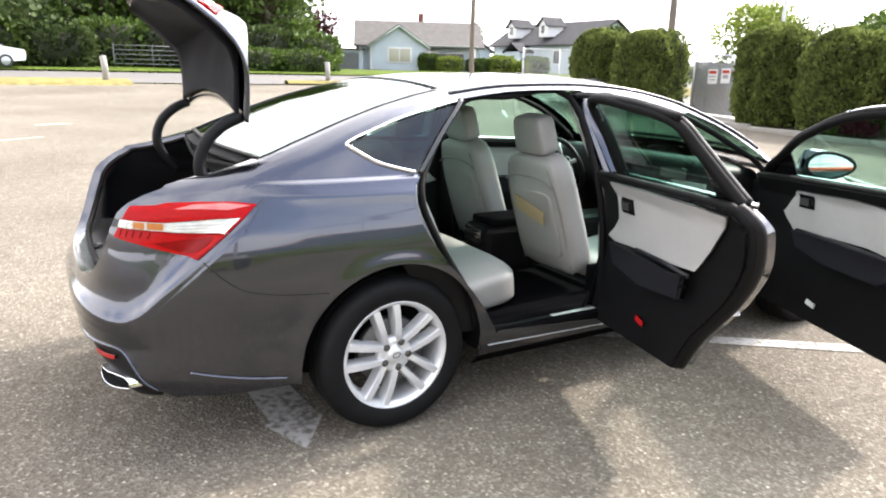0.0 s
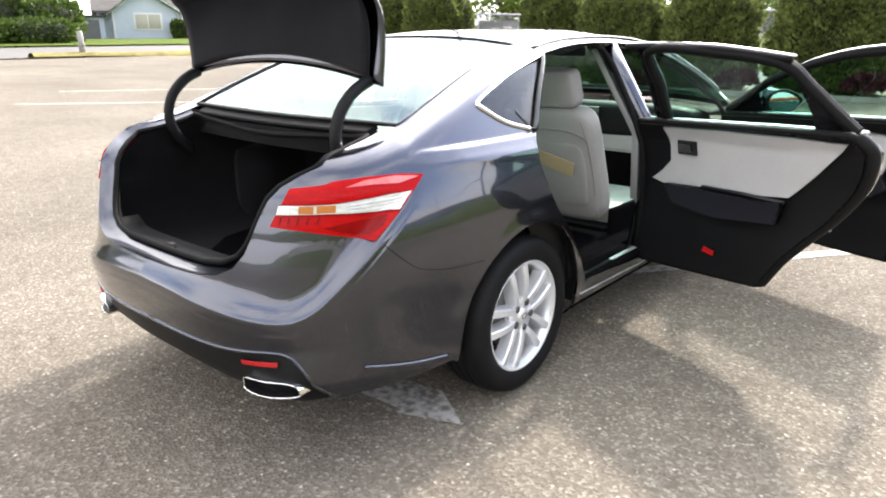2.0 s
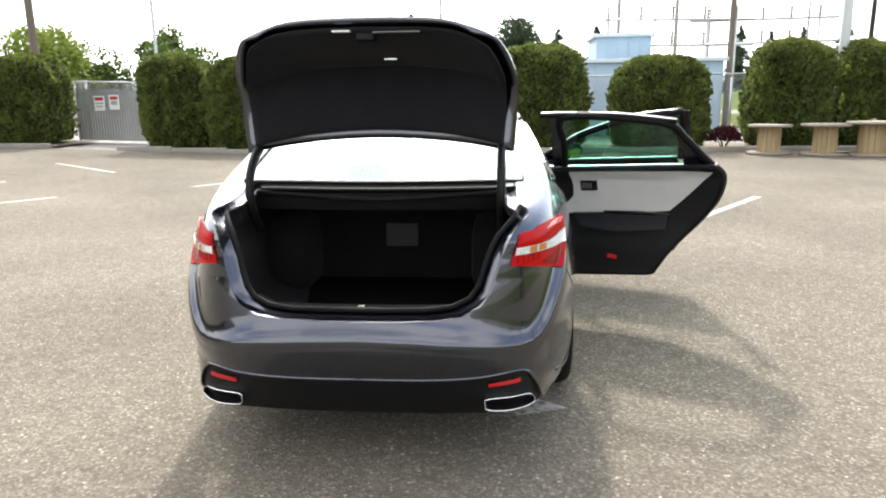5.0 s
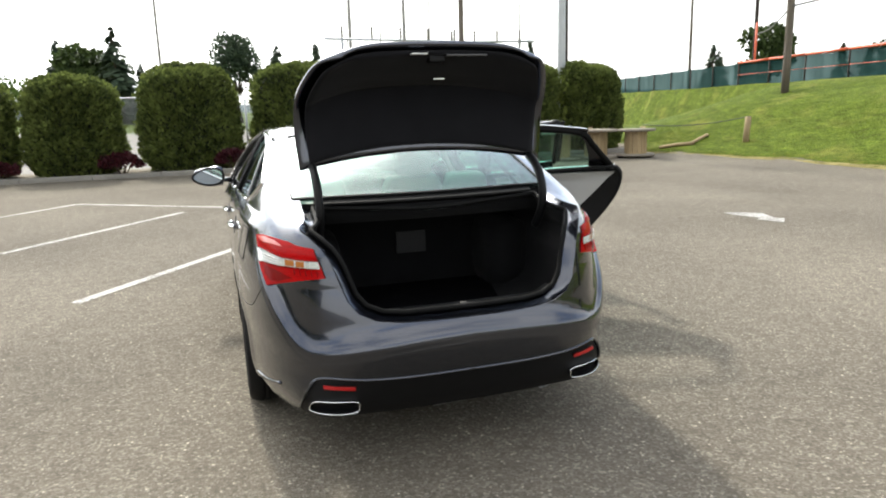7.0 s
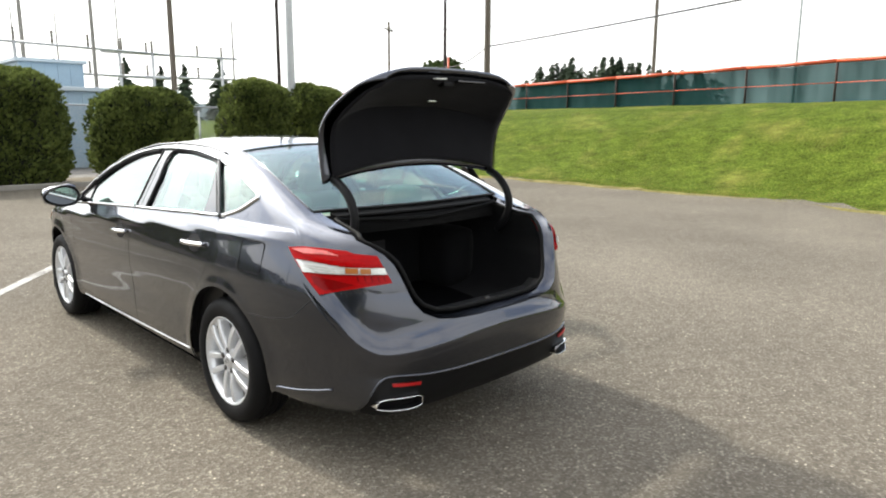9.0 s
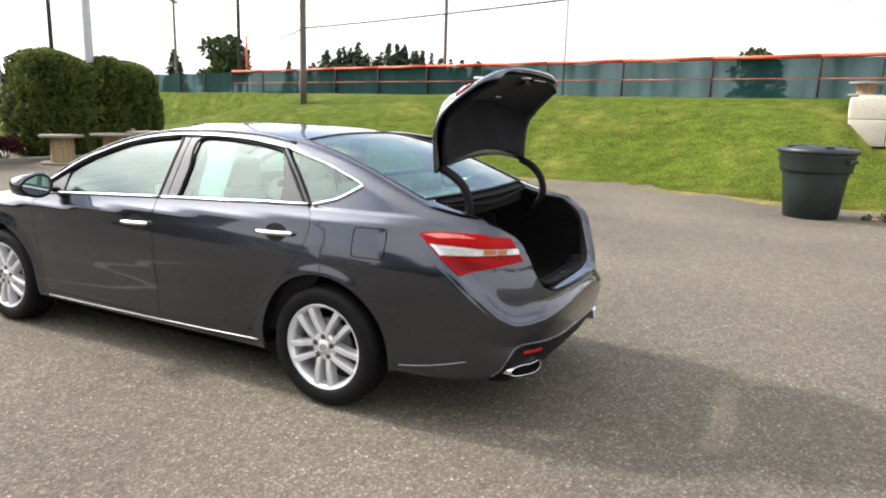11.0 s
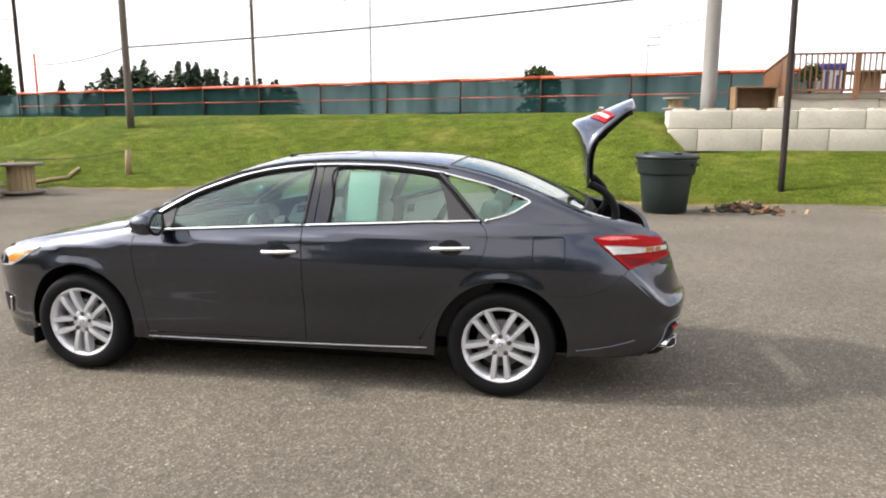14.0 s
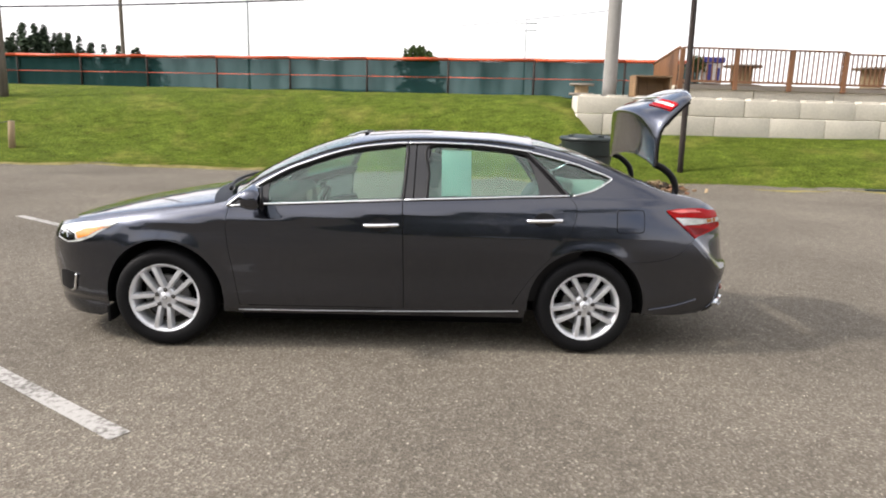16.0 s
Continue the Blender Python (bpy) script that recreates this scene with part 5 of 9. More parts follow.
wood_pile()
bm = bmesh.new()
box(bm, 10.25, -10.9, 0.06, 0.12, 1.0, 0.10, 0.02)
tagged(part("wheel_stop", bm, BIN_GREEN), "black rubber wheel stop at the grass edge", "wheel stop")


def deck_toy():
    root = thing("drinks_cart", "blue-topped white plastic cart standing on the deck", "cart", pose(15.35, -8.55, 2.56))
    boxed("cart_top", 0, 0, 0.72, 0.5, 0.62, 0.16, PLASTIC_BLUE, root, 0.03)
    boxed("cart_body", 0, 0, 0.34, 0.42, 0.5, 0.6, WHITE_PAINT, root, 0.03)
    boxed("side_panel", -0.215, 0.12, 0.36, 0.012, 0.10, 0.5, PLASTIC_BLUE, root, 0.003)
    boxed("side_panel", -0.215, -0.14, 0.30, 0.012, 0.08, 0.4, PLASTIC_BLUE, root, 0.003)


deck_toy()
shrub(15.2, -8.05, 0.28, 0.85, 61, TREE_LEAF_DARK, "potted_plant", "dark bushy plant at the corner of the deck", 500, 0.06).location.z = 2.55


# ---- street side ----
def house_window(root, x, y, z, w, h, face, curtain=False):
    """A window on a wall that faces along face ('x', or '-y')."""
    bm = bmesh.new()
    if face == "x":
        box(bm, x + 0.03, y, z, 0.08, w + 0.24, h + 0.24, 0.015)
    else:
        box(bm, x, y - 0.03, z, w + 0.24, 0.08, h + 0.24, 0.015)
    win = part("window", bm, WHITE_PAINT, root)
    for k in (-1, 1):
        bm = bmesh.new()
        if face == "x":
            box(bm, x + 0.065, y + k * w / 4, z, 0.03, w / 2 - 0.06, h, 0.004)
        else:
            box(bm, x + k * w / 4, y - 0.065, z, w / 2 - 0.06, 0.03, h, 0.004)
        part("pane", bm, CURTAIN if curtain else WINDOW_DARK, win)


def gable_roof(root, cx, cy, lx, ly, z0, rise, over, material, along="y", t=0.16):
    """Two sloping slabs; the ridge runs along the named axis."""
    bm = bmesh.new()
    hx, hy = lx / 2 + over, ly / 2 + over
    half = hx if along == "y" else hy
    drop = over * rise / (half - over)
    for sg in (-1, 1):
        if along == "y":
            pts = [(cx, cy - hy, z0 + rise), (cx, cy + hy, z0 + rise), (cx + sg * hx, cy + hy, z0 - drop), (cx + sg * hx, cy - hy, z0 - drop)]
        else:
            pts = [(cx - hx, cy, z0 + rise), (cx + hx, cy, z0 + rise), (cx + hx, cy + sg * hy, z0 - drop), (cx - hx, cy + sg * hy, z0 - drop)]
        a = [bm.verts.new((p[0], p[1], p[2] + t)) for p in pts]
        b = [bm.verts.new(p) for p in pts]
        bm.faces.new(a)
        bm.faces.new(b[::-1])
        for k in range(4):
            bm.faces.new((a[k], a[(k + 1) % 4], b[(k + 1) % 4], b[k]))
    bmesh.ops.recalc_face_normals(bm, faces=bm.faces[:])
    return part("roof", bm, material, root, shade=False)


def gable_wall(root, cx, cy, lx, ly, z0, h, rise, along, material, name="wall"):
    """Walls with pointed ends, and lap siding as thin proud boards."""
    bm = bmesh.new()
    if along == "y":
        prof = [(-lx / 2, 0), (lx / 2, 0), (lx / 2, h), (0, h + rise), (-lx / 2, h)]
        ends = [[bm.verts.new((cx + u, cy + e * ly / 2, z0 + v)) for u, v in prof] for e in (-1, 1)]
    else:
        prof = [(-ly / 2, 0), (ly / 2, 0), (ly / 2, h), (0, h + rise), (-ly / 2, h)]
        ends = [[bm.verts.new((cx + e * lx / 2, cy + u, z0 + v)) for u, v in prof] for e in (-1, 1)]
    bm.faces.new(ends[0][::-1])
    bm.faces.new(ends[1])
    for k in range(5):
        bm.faces.new((ends[0][k], ends[0][(k + 1) % 5], ends[1][(k + 1) % 5], ends[1][k]))
    bmesh.ops.recalc_face_normals(bm, faces=bm.faces[:])
    return part(name, bm, material, root, shade=False)


def siding(root, face, a0, a1, b, z0, h, step=0.28):
    """Lap boards on a wall: along y at x=b for face 'x', along x at y=b for '-y'."""
    for k in range(int(h / step)):
        z = z0 + (k + 0.5) * step
        if face == "x":
            boxed("siding_board", b + 0.012, (a0 + a1) / 2, z, 0.028, a1 - a0, step - 0.02, BLUE_SIDING, root, 0.0)
        else:
            boxed("siding_board", (a0 + a1) / 2, b - 0.012, z, a1 - a0, 0.028, step - 0.02, BLUE_SIDING, root, 0.0)


def bungalow():
    """Ridge along the street, with a projecting front gable and a porch."""
    z0 = 1.0
    root = thing("house", "pale blue bungalow with a grey shingle roof and front gable", "house", pose(0, 0, 0), "houses")
    gable_wall(root, -61, 28.2, 8.0, 11.4, z0, 2.5, 2.2, "y", BLUE_SIDING)
    gable_roof(root, -61, 28.2, 8.0, 11.4, z0 + 2.5, 2.2, 0.45, ROOF_SHINGLE, "y")
    gable_wall(root, -58.2, 26.2, 4.2, 5.2, z0, 2.4, 1.75, "x", BLUE_SIDING, "front_gable")
    gable_roof(root, -58.2, 26.2, 4.2, 5.2, z0 + 2.4, 1.75, 0.4, ROOF_SHINGLE, "x")
    siding(root, "x", 23.65, 28.75, -56.1, z0, 2.4)
    for sg in (-1, 1):
        bm = bmesh.new()
        tube(bm, [(-55.66, 26.2, z0 + 4.12), (-55.66, 26.2 + sg * 3.0, z0 + 4.12 - 1.75 * 3.0 / 2.6)], 0.13, 6, flat=0.5)
        part("bargeboard", bm, GREEN_TRIM, root, "pale green gable board")
        boxed("corner_board", -56.06, 26.2 + sg * 2.55, z0 + 1.2, 0.06, 0.14, 2.4, WHITE_PAINT, root, 0.005)
    # dark panel standing in for the shade under the porch roof
    boxed("porch_shade", -56.94, 31.2, z0 + 1.15, 0.05, 2.4, 1.3, WINDOW_DARK, root, 0.01, "dark panel for the shade in the porch recess")
    boxed("fascia", -56.5, 30.9, z0 + 2.42, 0.06, 5.6, 0.16, GREEN_TRIM, root, 0.01)
    house_window(root, -56.07, 26.3, z0 + 1.55, 2.0, 1.15, "x", True)
    house_window(root, -57.0, 31.6, z0 + 1.3, 1.3, 1.0, "x")
    boxed("door", -56.98, 29.6, z0 + 1.1, 0.08, 0.95, 2.05, WHITE_PAINT, root, 0.01)
    boxed("porch_roof", -56.4, 31.2, z0 + 2.35, 1.6, 4.6, 0.14, ROOF_SHINGLE, root, 0.02)
    for y in (29.0, 33.3):
        boxed("porch_post", -55.75, y, z0 + 1.15, 0.14, 0.14, 2.3, WHITE_PAINT, root, 0.01)
    boxed("chimney", -61.5, 28.6, z0 + 5.0, 0.5, 0.5, 1.3, BRICK_RED, root, 0.02)
    boxed("garage", -57.6, 21.3, z0 + 0.95, 3.0, 3.2, 1.9, BLUE_SIDING, root, 0.02)
    boxed("garage_door", -56.06, 21.3, z0 + 0.85, 0.06, 2.5, 1.65, GATE_GREY, root, 0.01)
    boxed("garage_roof", -57.5, 21.3, z0 + 1.97, 3.4, 3.7, 0.14, ROOF_DARK, root, 0.02)
    root.matrix_basis = Matrix.Translation((-56.7, 27.8, 0)) @ Matrix.Rotation(radians(-24), 4, "Z") @ Matrix.Translation((57, -27, 0))


bungalow()


def dormer_house():
    """Long low house with two dormers and a gable end."""
    z0 = 1.1
    cx, cy, lx, ly = -61.8, 50.4, 17.2, 7.2
    root = thing("house", "white-blue house with two dormers and a dark roof", "house", pose(0, 0, 0), "houses")
    gable_wall(root, cx, cy, lx, ly, z0, 3.3, 2.3, "x", BLUE_SIDING)
    gable_roof(root, cx, cy, lx, ly, z0 + 3.3, 2.3, 0.5, ROOF_DARK, "x")
    siding(root, "-y", cx - lx / 2, cx + lx / 2, cy - ly / 2, z0, 3.2)
    siding(root, "x", cy - ly / 2, cy + ly / 2, cx + lx / 2, z0, 3.2)
    for x in (-66.5, -60.5):
        d = gable_wall(root, x, cy - 2.6, 1.5, 2.2, z0 + 4.0, 1.3, 0.75, "y", WHITE_PAINT, "dormer")
        gable_roof(root, x, cy - 2.6, 1.5, 2.4, z0 + 5.3, 0.75, 0.22, ROOF_DARK, "y", 0.1)
        house_window(root, x, cy - 3.7, z0 + 4.8, 0.62, 0.85, "-y")
    house_window(root, cx + lx / 2, cy, z0 + 4.1, 1.3, 1.0, "x")
    house_window(root, cx + lx / 2, cy - 1.6, z0 + 1.9, 1.1, 1.1, "x")
    for x in (-67, -58):
        house_window(root, x, cy - ly / 2, z0 + 1.8, 1.0, 1.3, "-y")
    boxed("porch", -63.8, cy - ly / 2 - 0.9, z0 + 1.2, 3.0, 1.8, 2.4, BLUE_SIDING, root, 0.02)
    gable_roof(root, -63.8, cy - ly / 2 - 0.9, 3.0, 1.8, z0 + 2.4, 0.9, 0.25, ROOF_DARK, "y", 0.1)
    boxed("porch_door", -63.8, cy - ly / 2 - 1.83, z0 + 1.0, 0.8, 0.06, 1.9, WINDOW_DARK, root, 0.01)


dormer_house()


def white_house():
    root = thing("house", "pale house partly hidden by street trees", "house", pose(0, 0, 0), "houses")
    gable_wall(root, -70, 41.0, 7.0, 5.5, 1.1, 2.4, 1.7, "x", BLUE_SIDING)
    gable_roof(root, -70, 41.0, 7.0, 5.5, 3.5, 1.7, 0.4, ROOF_SHINGLE, "x")
    house_window(root, -66.5, 41.0, 2.6, 1.1, 1.1, "x")


white_house()


def clipped_bush(x, y, w, d, h, seed, material, name="garden_bush", label="clipped green garden bush on the lawn", size=0.16, count=650):
    rng = random.Random(seed)
    z = ground_z(x, y) + 0.02
    root = thing(name, label, "bush", pose(x, y, z), "garden bushes")
    bm = bmesh.new()
    tube(bm, [(0, 0, -0.05), (0, 0, h * 0.6)], 0.05, 6)
    part("stem", bm, BARK, root)
    cv = []
    for j in range(9):
        for i in range(16):
            a, b = 2 * math.pi * i / 16, -math.pi / 2 + math.pi * j / 8
            c = Vector((math.cos(a) * math.cos(b), math.sin(a) * math.cos(b), math.sin(b)))
            c = c / (abs(c.x) ** 4 + abs(c.y) ** 4 + abs(c.z) ** 4) ** 0.25 * 0.80
            cv.append((c.x * w / 2, c.y * d / 2, h / 2 + c.z * h / 2))
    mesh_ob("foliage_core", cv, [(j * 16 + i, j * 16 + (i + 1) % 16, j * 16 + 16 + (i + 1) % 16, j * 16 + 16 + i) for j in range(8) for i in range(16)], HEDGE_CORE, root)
    lv, lf = [], []
    for _ in range(count):
        c = Vector((rng.uniform(-1, 1), rng.uniform(-1, 1), rng.uniform(-1, 1)))
        n = (abs(c.x) ** 4 + abs(c.y) ** 4 + abs(c.z) ** 4) ** 0.25
        c = c / n * rng.uniform(0.8, 1.02)
        b = 1 + 0.12 * noise.noise((c.x * 2 + seed, c.y * 2, c.z * 2))
        p = Vector((c.x * w / 2 * b, c.y * d / 2 * b, max(0.03, h / 2 + c.z * h / 2 * b)))
        leaf_cards(lv, lf, p, c.normalized(), size * rng.uniform(0.6, 1.4), rng, 0.2)
    mesh_ob("foliage", lv, lf, material, root, shade=False)


BUSHES = [(-54.5, 29.0, 1.4, 1.8, 1.5, 1), (-53.5, 30.6, 1.5, 2.4, 1.3, 2), (-53.2, 33.6, 1.6, 2.2, 1.2, 1), (-52.5, 35.8, 1.6, 2.6, 1.5, 2), (-51.5, 39.0, 2.0, 2.6, 1.5, 1), (-50.5, 36.6, 1.4, 1.5, 1.0, 2),
          (-47.5, 44.5, 2.2, 3.0, 1.4, 1), (-45.0, 45.5, 1.8, 2.2, 1.5, 3), (-46, 41.0, 1.6, 2.4, 1.1, 2), (-43.0, 47.5, 2.4, 2.6, 1.0, 2), (-40.5, 47.5, 2.2, 2.4, 0.95, 2), (-39.5, 11.9, 1.8, 3.6, 1.25, 1), (-39.5, 8.6, 1.8, 3.6, 1.3, 1)]
for k, (x, y, w, d, h, t) in enumerate(BUSHES):
    clipped_bush(x, y, w, d, h, 100 + k, {1: TREE_LEAF, 2: TREE_LEAF_LIGHT, 3: SHRUB_RED}[t], label={1: "rounded green garden bush on the lawn", 2: "clipped yellow-green hedge on the lawn", 3: "reddish garden bush on the lawn"}[t], count=1800)
broad_tree(-50.5, 47.0, 4.6, 2.6, 110, TREE_LEAF_DARK, 1.1, "dense dark garden tree before the dormer house", leaf=0.28, count=2200, low=0.2)
broad_tree(-66, 39.5, 5.4, 2.8, 111, TREE_LEAF, 1.1, "light green garden tree beside the bungalow", leaf=0.3, count=1600, low=0.2)
for k, (x, y, h, r, m_) in enumerate([(-44, -12.5, 12, 6.0, 2), (-42.5, -5.5, 11.5, 5.0, 2), (-47, -20, 13, 6.5, 2), (-52, 2.0, 9.5, 5.0, 1), (-55, 6.5, 11.0, 5.5, 3), (-50, 10.0, 12.0, 5.5, 1), (-47.0, 11.8, 12.5, 4.2, 1), (-58, 14, 13, 6, 2), (-60, -2, 11, 6, 1)]):
    broad_tree(x, y, h, r, 120 + k, {1: TREE_LEAF, 2: TREE_LEAF_DARK, 3: TREE_LEAF_LIGHT}[m_], 1.1, {1: "large leafy green street tree across the road", 2: "large dark leafy tree across the road", 3: "sunlit yellow-green tree across the road"}[m_], leaf=0.34, count=8500, low=0.04, lobe_count=34)
broad_tree(-56.5, 19.0, 5.0, 2.0, 140, SHRUB_RED, 1.1, "small brown-red tree beside the garage", leaf=0.3, count=900, low=0.2)
for k, (x, y, h) in enumerate([(-40.5, -11.0, 2.2), (-40.5, -7.8, 2.0), (-40.4, -4.6, 2.3), (-40.6, -1.5, 2.0), (-42.5, 1.4, 2.6), (-42.5, 4.4, 2.4), (-41.0, 7.0, 2.2), (-41.5, 10.0, 2.5), (-41.5, 13.0, 2.3), (-43.0, -14.0, 2.6)]):
    clipped_bush(x, y, 2.6, 3.8, h, 150 + k, TREE_LEAF_DARK if k % 2 else TREE_LEAF, label="loose green shrub below the street trees", size=0.26, count=1500)


def field_gate():
    root = thing("metal_gate", "five-bar grey metal field gate across the road", "gate", pose(-40.0, 3.2, 1.05, 0, 0, 88))
    for k in range(5):
        bm = bmesh.new()
        tube(bm, [(-2.0, 0, 0.25 + 0.25 * k), (2.0, 0, 0.25 + 0.25 * k)], 0.025, 6)
        part("rail", bm, GATE_GREY, root)
    for x in (-2.0, 0, 2.0):
        bm = bmesh.new()
        tube(bm, [(x, 0, -0.1), (x, 0, 1.32)], 0.035 if x else 0.025, 6)
        part("upright", bm, GATE_GREY, root)


field_gate()
post(-26.3, -0.35, 1.0, 0.12, "weathered grey timber bollard on the verge", 0.05, POLE_GREY)
post(-27.6, 9.0, 0.95, 0.12, "weathered grey timber bollard at the street", 0.03, POLE_GREY)


def parked_car():
    """A small white sedan far off across the road."""
    root = thing("car", "white sedan parked across the road", "car", pose(-37.6, -5.2, 1.02, 0, 0, 0))
    WHITE_CAR = mat("white_car_paint", (0.75, 0.75, 0.74), 0.25, vary=0.03, coat=1.0)
    prof = [(-2.2, 0.35), (-2.25, 0.6), (-2.2, 0.85), (-1.75, 0.92), (-1.3, 1.0), (-0.75, 1.36), (0.45, 1.38), (1.0, 0.98), (1.9, 0.86), (2.2, 0.65), (2.2, 0.35), (1.72, 0.3), (1.05, 0.3), (-1.05, 0.3), (-1.72, 0.3)]
    bm = bmesh.new()
    rows = []
    for x, inset in ((-0.86, 0.0), (-0.84, 0.0), (0.84, 0.0), (0.86, 0.0)):
        rows.append([bm.verts.new((x * (0.80 if z > 1.1 else 1.0), -y, z)) for y, z in prof])
    m = len(prof)
    for a, b in zip(rows, rows[1:]):
        for k in range(m):
            bm.faces.new((a[k], a[(k + 1) % m], b[(k + 1) % m], b[k]))
    bm.faces.new(rows[0][::-1])
    bm.faces.new(rows[-1])
    bmesh.ops.recalc_face_normals(bm, faces=bm.faces[:])
    body = part("body", bm, WHITE_CAR, root, shade=False)
    for sg in (-1, 1):
        vs = [(sg * 0.80, 1.2, 1.0), (sg * 0.72, 0.70, 1.31), (sg * 0.72, -0.42, 1.33), (sg * 0.80, -0.9, 1.0)]
        mesh_ob("side_window", [(x * 1.04, y, z) for x, y, z in vs], [(0, 1, 2, 3)], WINDOW_DARK, body, shade=False)
        boxed("tail_lamp", sg * 0.66, 2.22, 0.74, 0.30, 0.03, 0.12, SIGN_RED, body, 0.01)
        for y in (-1.38, 1.38):
            bm = bmesh.new()
            lathe(bm, [(0.001, -0.02), (0.2, -0.02), (0.21, 0.0), (0.30, 0.0), (0.31, -0.02), (0.31, -0.18), (0.001, -0.18)], 24, "x")
            wh = part("wheel", bm, BIN_GREEN, root)
            wh.matrix_basis = pose(sg * 0.88, y, 0.31, 0, 0, 0 if sg > 0 else 180)
            bm = bmesh.new()
            lathe(bm, [(0.001, 0.006), (0.19, 0.004), (0.2, -0.01)], 20, "x")
            part("hubcap", bm, POLE_STEEL, wh)


parked_car()


# ---- the car ----
def car_paint():
    """Dark grey metallic lacquer with fine flake under clear coat."""
    m, n, l, b = nodes_of("grey_metallic_paint")
    tc = n.new("ShaderNodeTexCoord")
    vo = n.new("ShaderNodeTexVoronoi")
    vo.inputs["Scale"].default_value = 900
    nz = n.new("ShaderNodeTexNoise")
    nz.inputs["Scale"].default_value, nz.inputs["Detail"].default_value = 7, 4
    l.new(tc.outputs["Object"], vo.inputs["Vector"])
    l.new(tc.outputs["Object"], nz.inputs["Vector"])
    sp = n.new("ShaderNodeSeparateColor")
    l.new(vo.outputs["Color"], sp.inputs["Color"])
    ad = n.new("ShaderNodeMath")
    ad.operation = "MULTIPLY_ADD"
    ad.inputs[1].default_value, ad.inputs[2].default_value = 0.5, 0.78
    l.new(sp.outputs["Red"], ad.inputs[0])
    vm = n.new("ShaderNodeVectorMath")
    vm.operation = "SCALE"
    vm.inputs[0].default_value = (0.042, 0.047, 0.063)
    l.new(ad.outputs["Value"], vm.inputs["Scale"])
    l.new(vm.outputs["Vector"], b.inputs["Base Color"])
    b.inputs["Metallic"].default_value = 1.0
    rr = n.new("ShaderNodeMapRange")
    rr.inputs["To Min"].default_value, rr.inputs["To Max"].default_value = 0.21, 0.28
    l.new(nz.outputs["Fac"], rr.inputs["Value"])
    l.new(rr.outputs["Result"], b.inputs["Roughness"])
    b.inputs["Coat Weight"].default_value = 1.0
    b.inputs["Coat Roughness"].default_value = 0.035
    b.inputs["Coat IOR"].default_value = 1.55
    return m


BODY = car_paint()
CHROME = mat("chrome", (0.86, 0.87, 0.88), 0.09, metal=1.0, vary=0.03)
BLACK_PLASTIC = mat("black_plastic", (0.0040, 0.0040, 0.0045), 0.5, vary=0.2, scale=9, fine=200, bump=0.0004, spec=0.18)
BLACK_GLOSS = mat("gloss_black", (0.008, 0.008, 0.009), 0.12, vary=0.1, coat=0.5)
RUBBER = mat("black_rubber", (0.004, 0.004, 0.004), 0.7, spec=0.12, vary=0.2, scale=12, fine=150)
FELT = mat("black_felt", (0.0045, 0.0045, 0.005), 0.95, spec=0.1, vary=0.35, scale=10, fine=220, bump=0.002, sheen=0.03)
LINER_FELT = mat("dark_lid_felt", (0.0075, 0.0075, 0.009), 0.95, spec=0.1, vary=0.25, scale=6, fine=200, bump=0.0015, sheen=0.05)
SILL_BLACK = mat("dull_black_trim", (0.0045, 0.0045, 0.005), 0.9, spec=0.0, vary=0.3, scale=10, fine=120, bump=0.0005)
CARPET = mat("black_carpet", (0.0035, 0.0035, 0.004), 0.95, spec=0.0, vary=0.3, scale=10, fine=250, bump=0.002)
LEATHER = mat("light_grey_leather", (0.27, 0.265, 0.255), 0.45, vary=0.10, scale=5, fine=160, bump=0.0008)
# seat leather for the seam lines, their shade put into the colour
LEATHER_DARK = mat("seat_shadow_leather", (0.20, 0.195, 0.188), 0.5, vary=0.10, scale=5, fine=160, bump=0.0008)
TRIM_GREY = mat("grey_trim", (0.34, 0.337, 0.328), 0.5, vary=0.08, scale=6, fine=180, bump=0.0006)
ALLOY = mat("silver_alloy", (0.62, 0.63, 0.645), 0.30, metal=0.5, vary=0.06, scale=9, fine=80)
ALLOY_DARK = mat("brake_metal", (0.09, 0.087, 0.084), 0.5, metal=0.8, vary=0.3, scale=12, fine=90)
TYRE = mat("tyre_rubber", (0.0045, 0.0045, 0.005), 0.65, spec=0.15, vary=0.3, scale=10, fine=120, bump=0.0006)
LAMP_RED = mat("red_lens", (0.31, 0.0022, 0.0030), 0.25, spec=0.08, coat=0.06, vary=0.30, scale=16, fine=70, stretch=(1, 1, 6))
LAMP_RED_DEEP = mat("deep_red_lens", (0.16, 0.0012, 0.0018), 0.18, spec=0.15, vary=0.15, scale=14, fine=40)
LAMP_CLEAR = mat("clear_lens", (0.62, 0.64, 0.61), 0.14, metal=0.25, vary=0.35, scale=18, fine=60, coat=0.4, stretch=(1, 1, 4))
LAMP_ORANGE = mat("orange_lens", (0.62, 0.20, 0.03), 0.15, vary=0.2, scale=20, fine=60, coat=0.5)
LAMP_PINK = mat("pale_rose_gloss", (0.62, 0.12, 0.11), 0.12, vary=0.3, scale=14, fine=50, coat=0.5)
LAMP_AMBER = mat("amber_lens", (0.36, 0.13, 0.03), 0.15, vary=0.15, scale=20, fine=60)
GLASS = glass_mat("tinted_glass", (0.58, 0.80, 0.71), 0.08)
GLASS_SIDE = glass_mat("side_glass", (0.70, 0.87, 0.81), 0.07)
# right quarter pane only: blue sky reflection put into a darker tint
GLASS_DARK = glass_mat("quarter_glass_sky_tint", (0.17, 0.25, 0.30), 0.04)
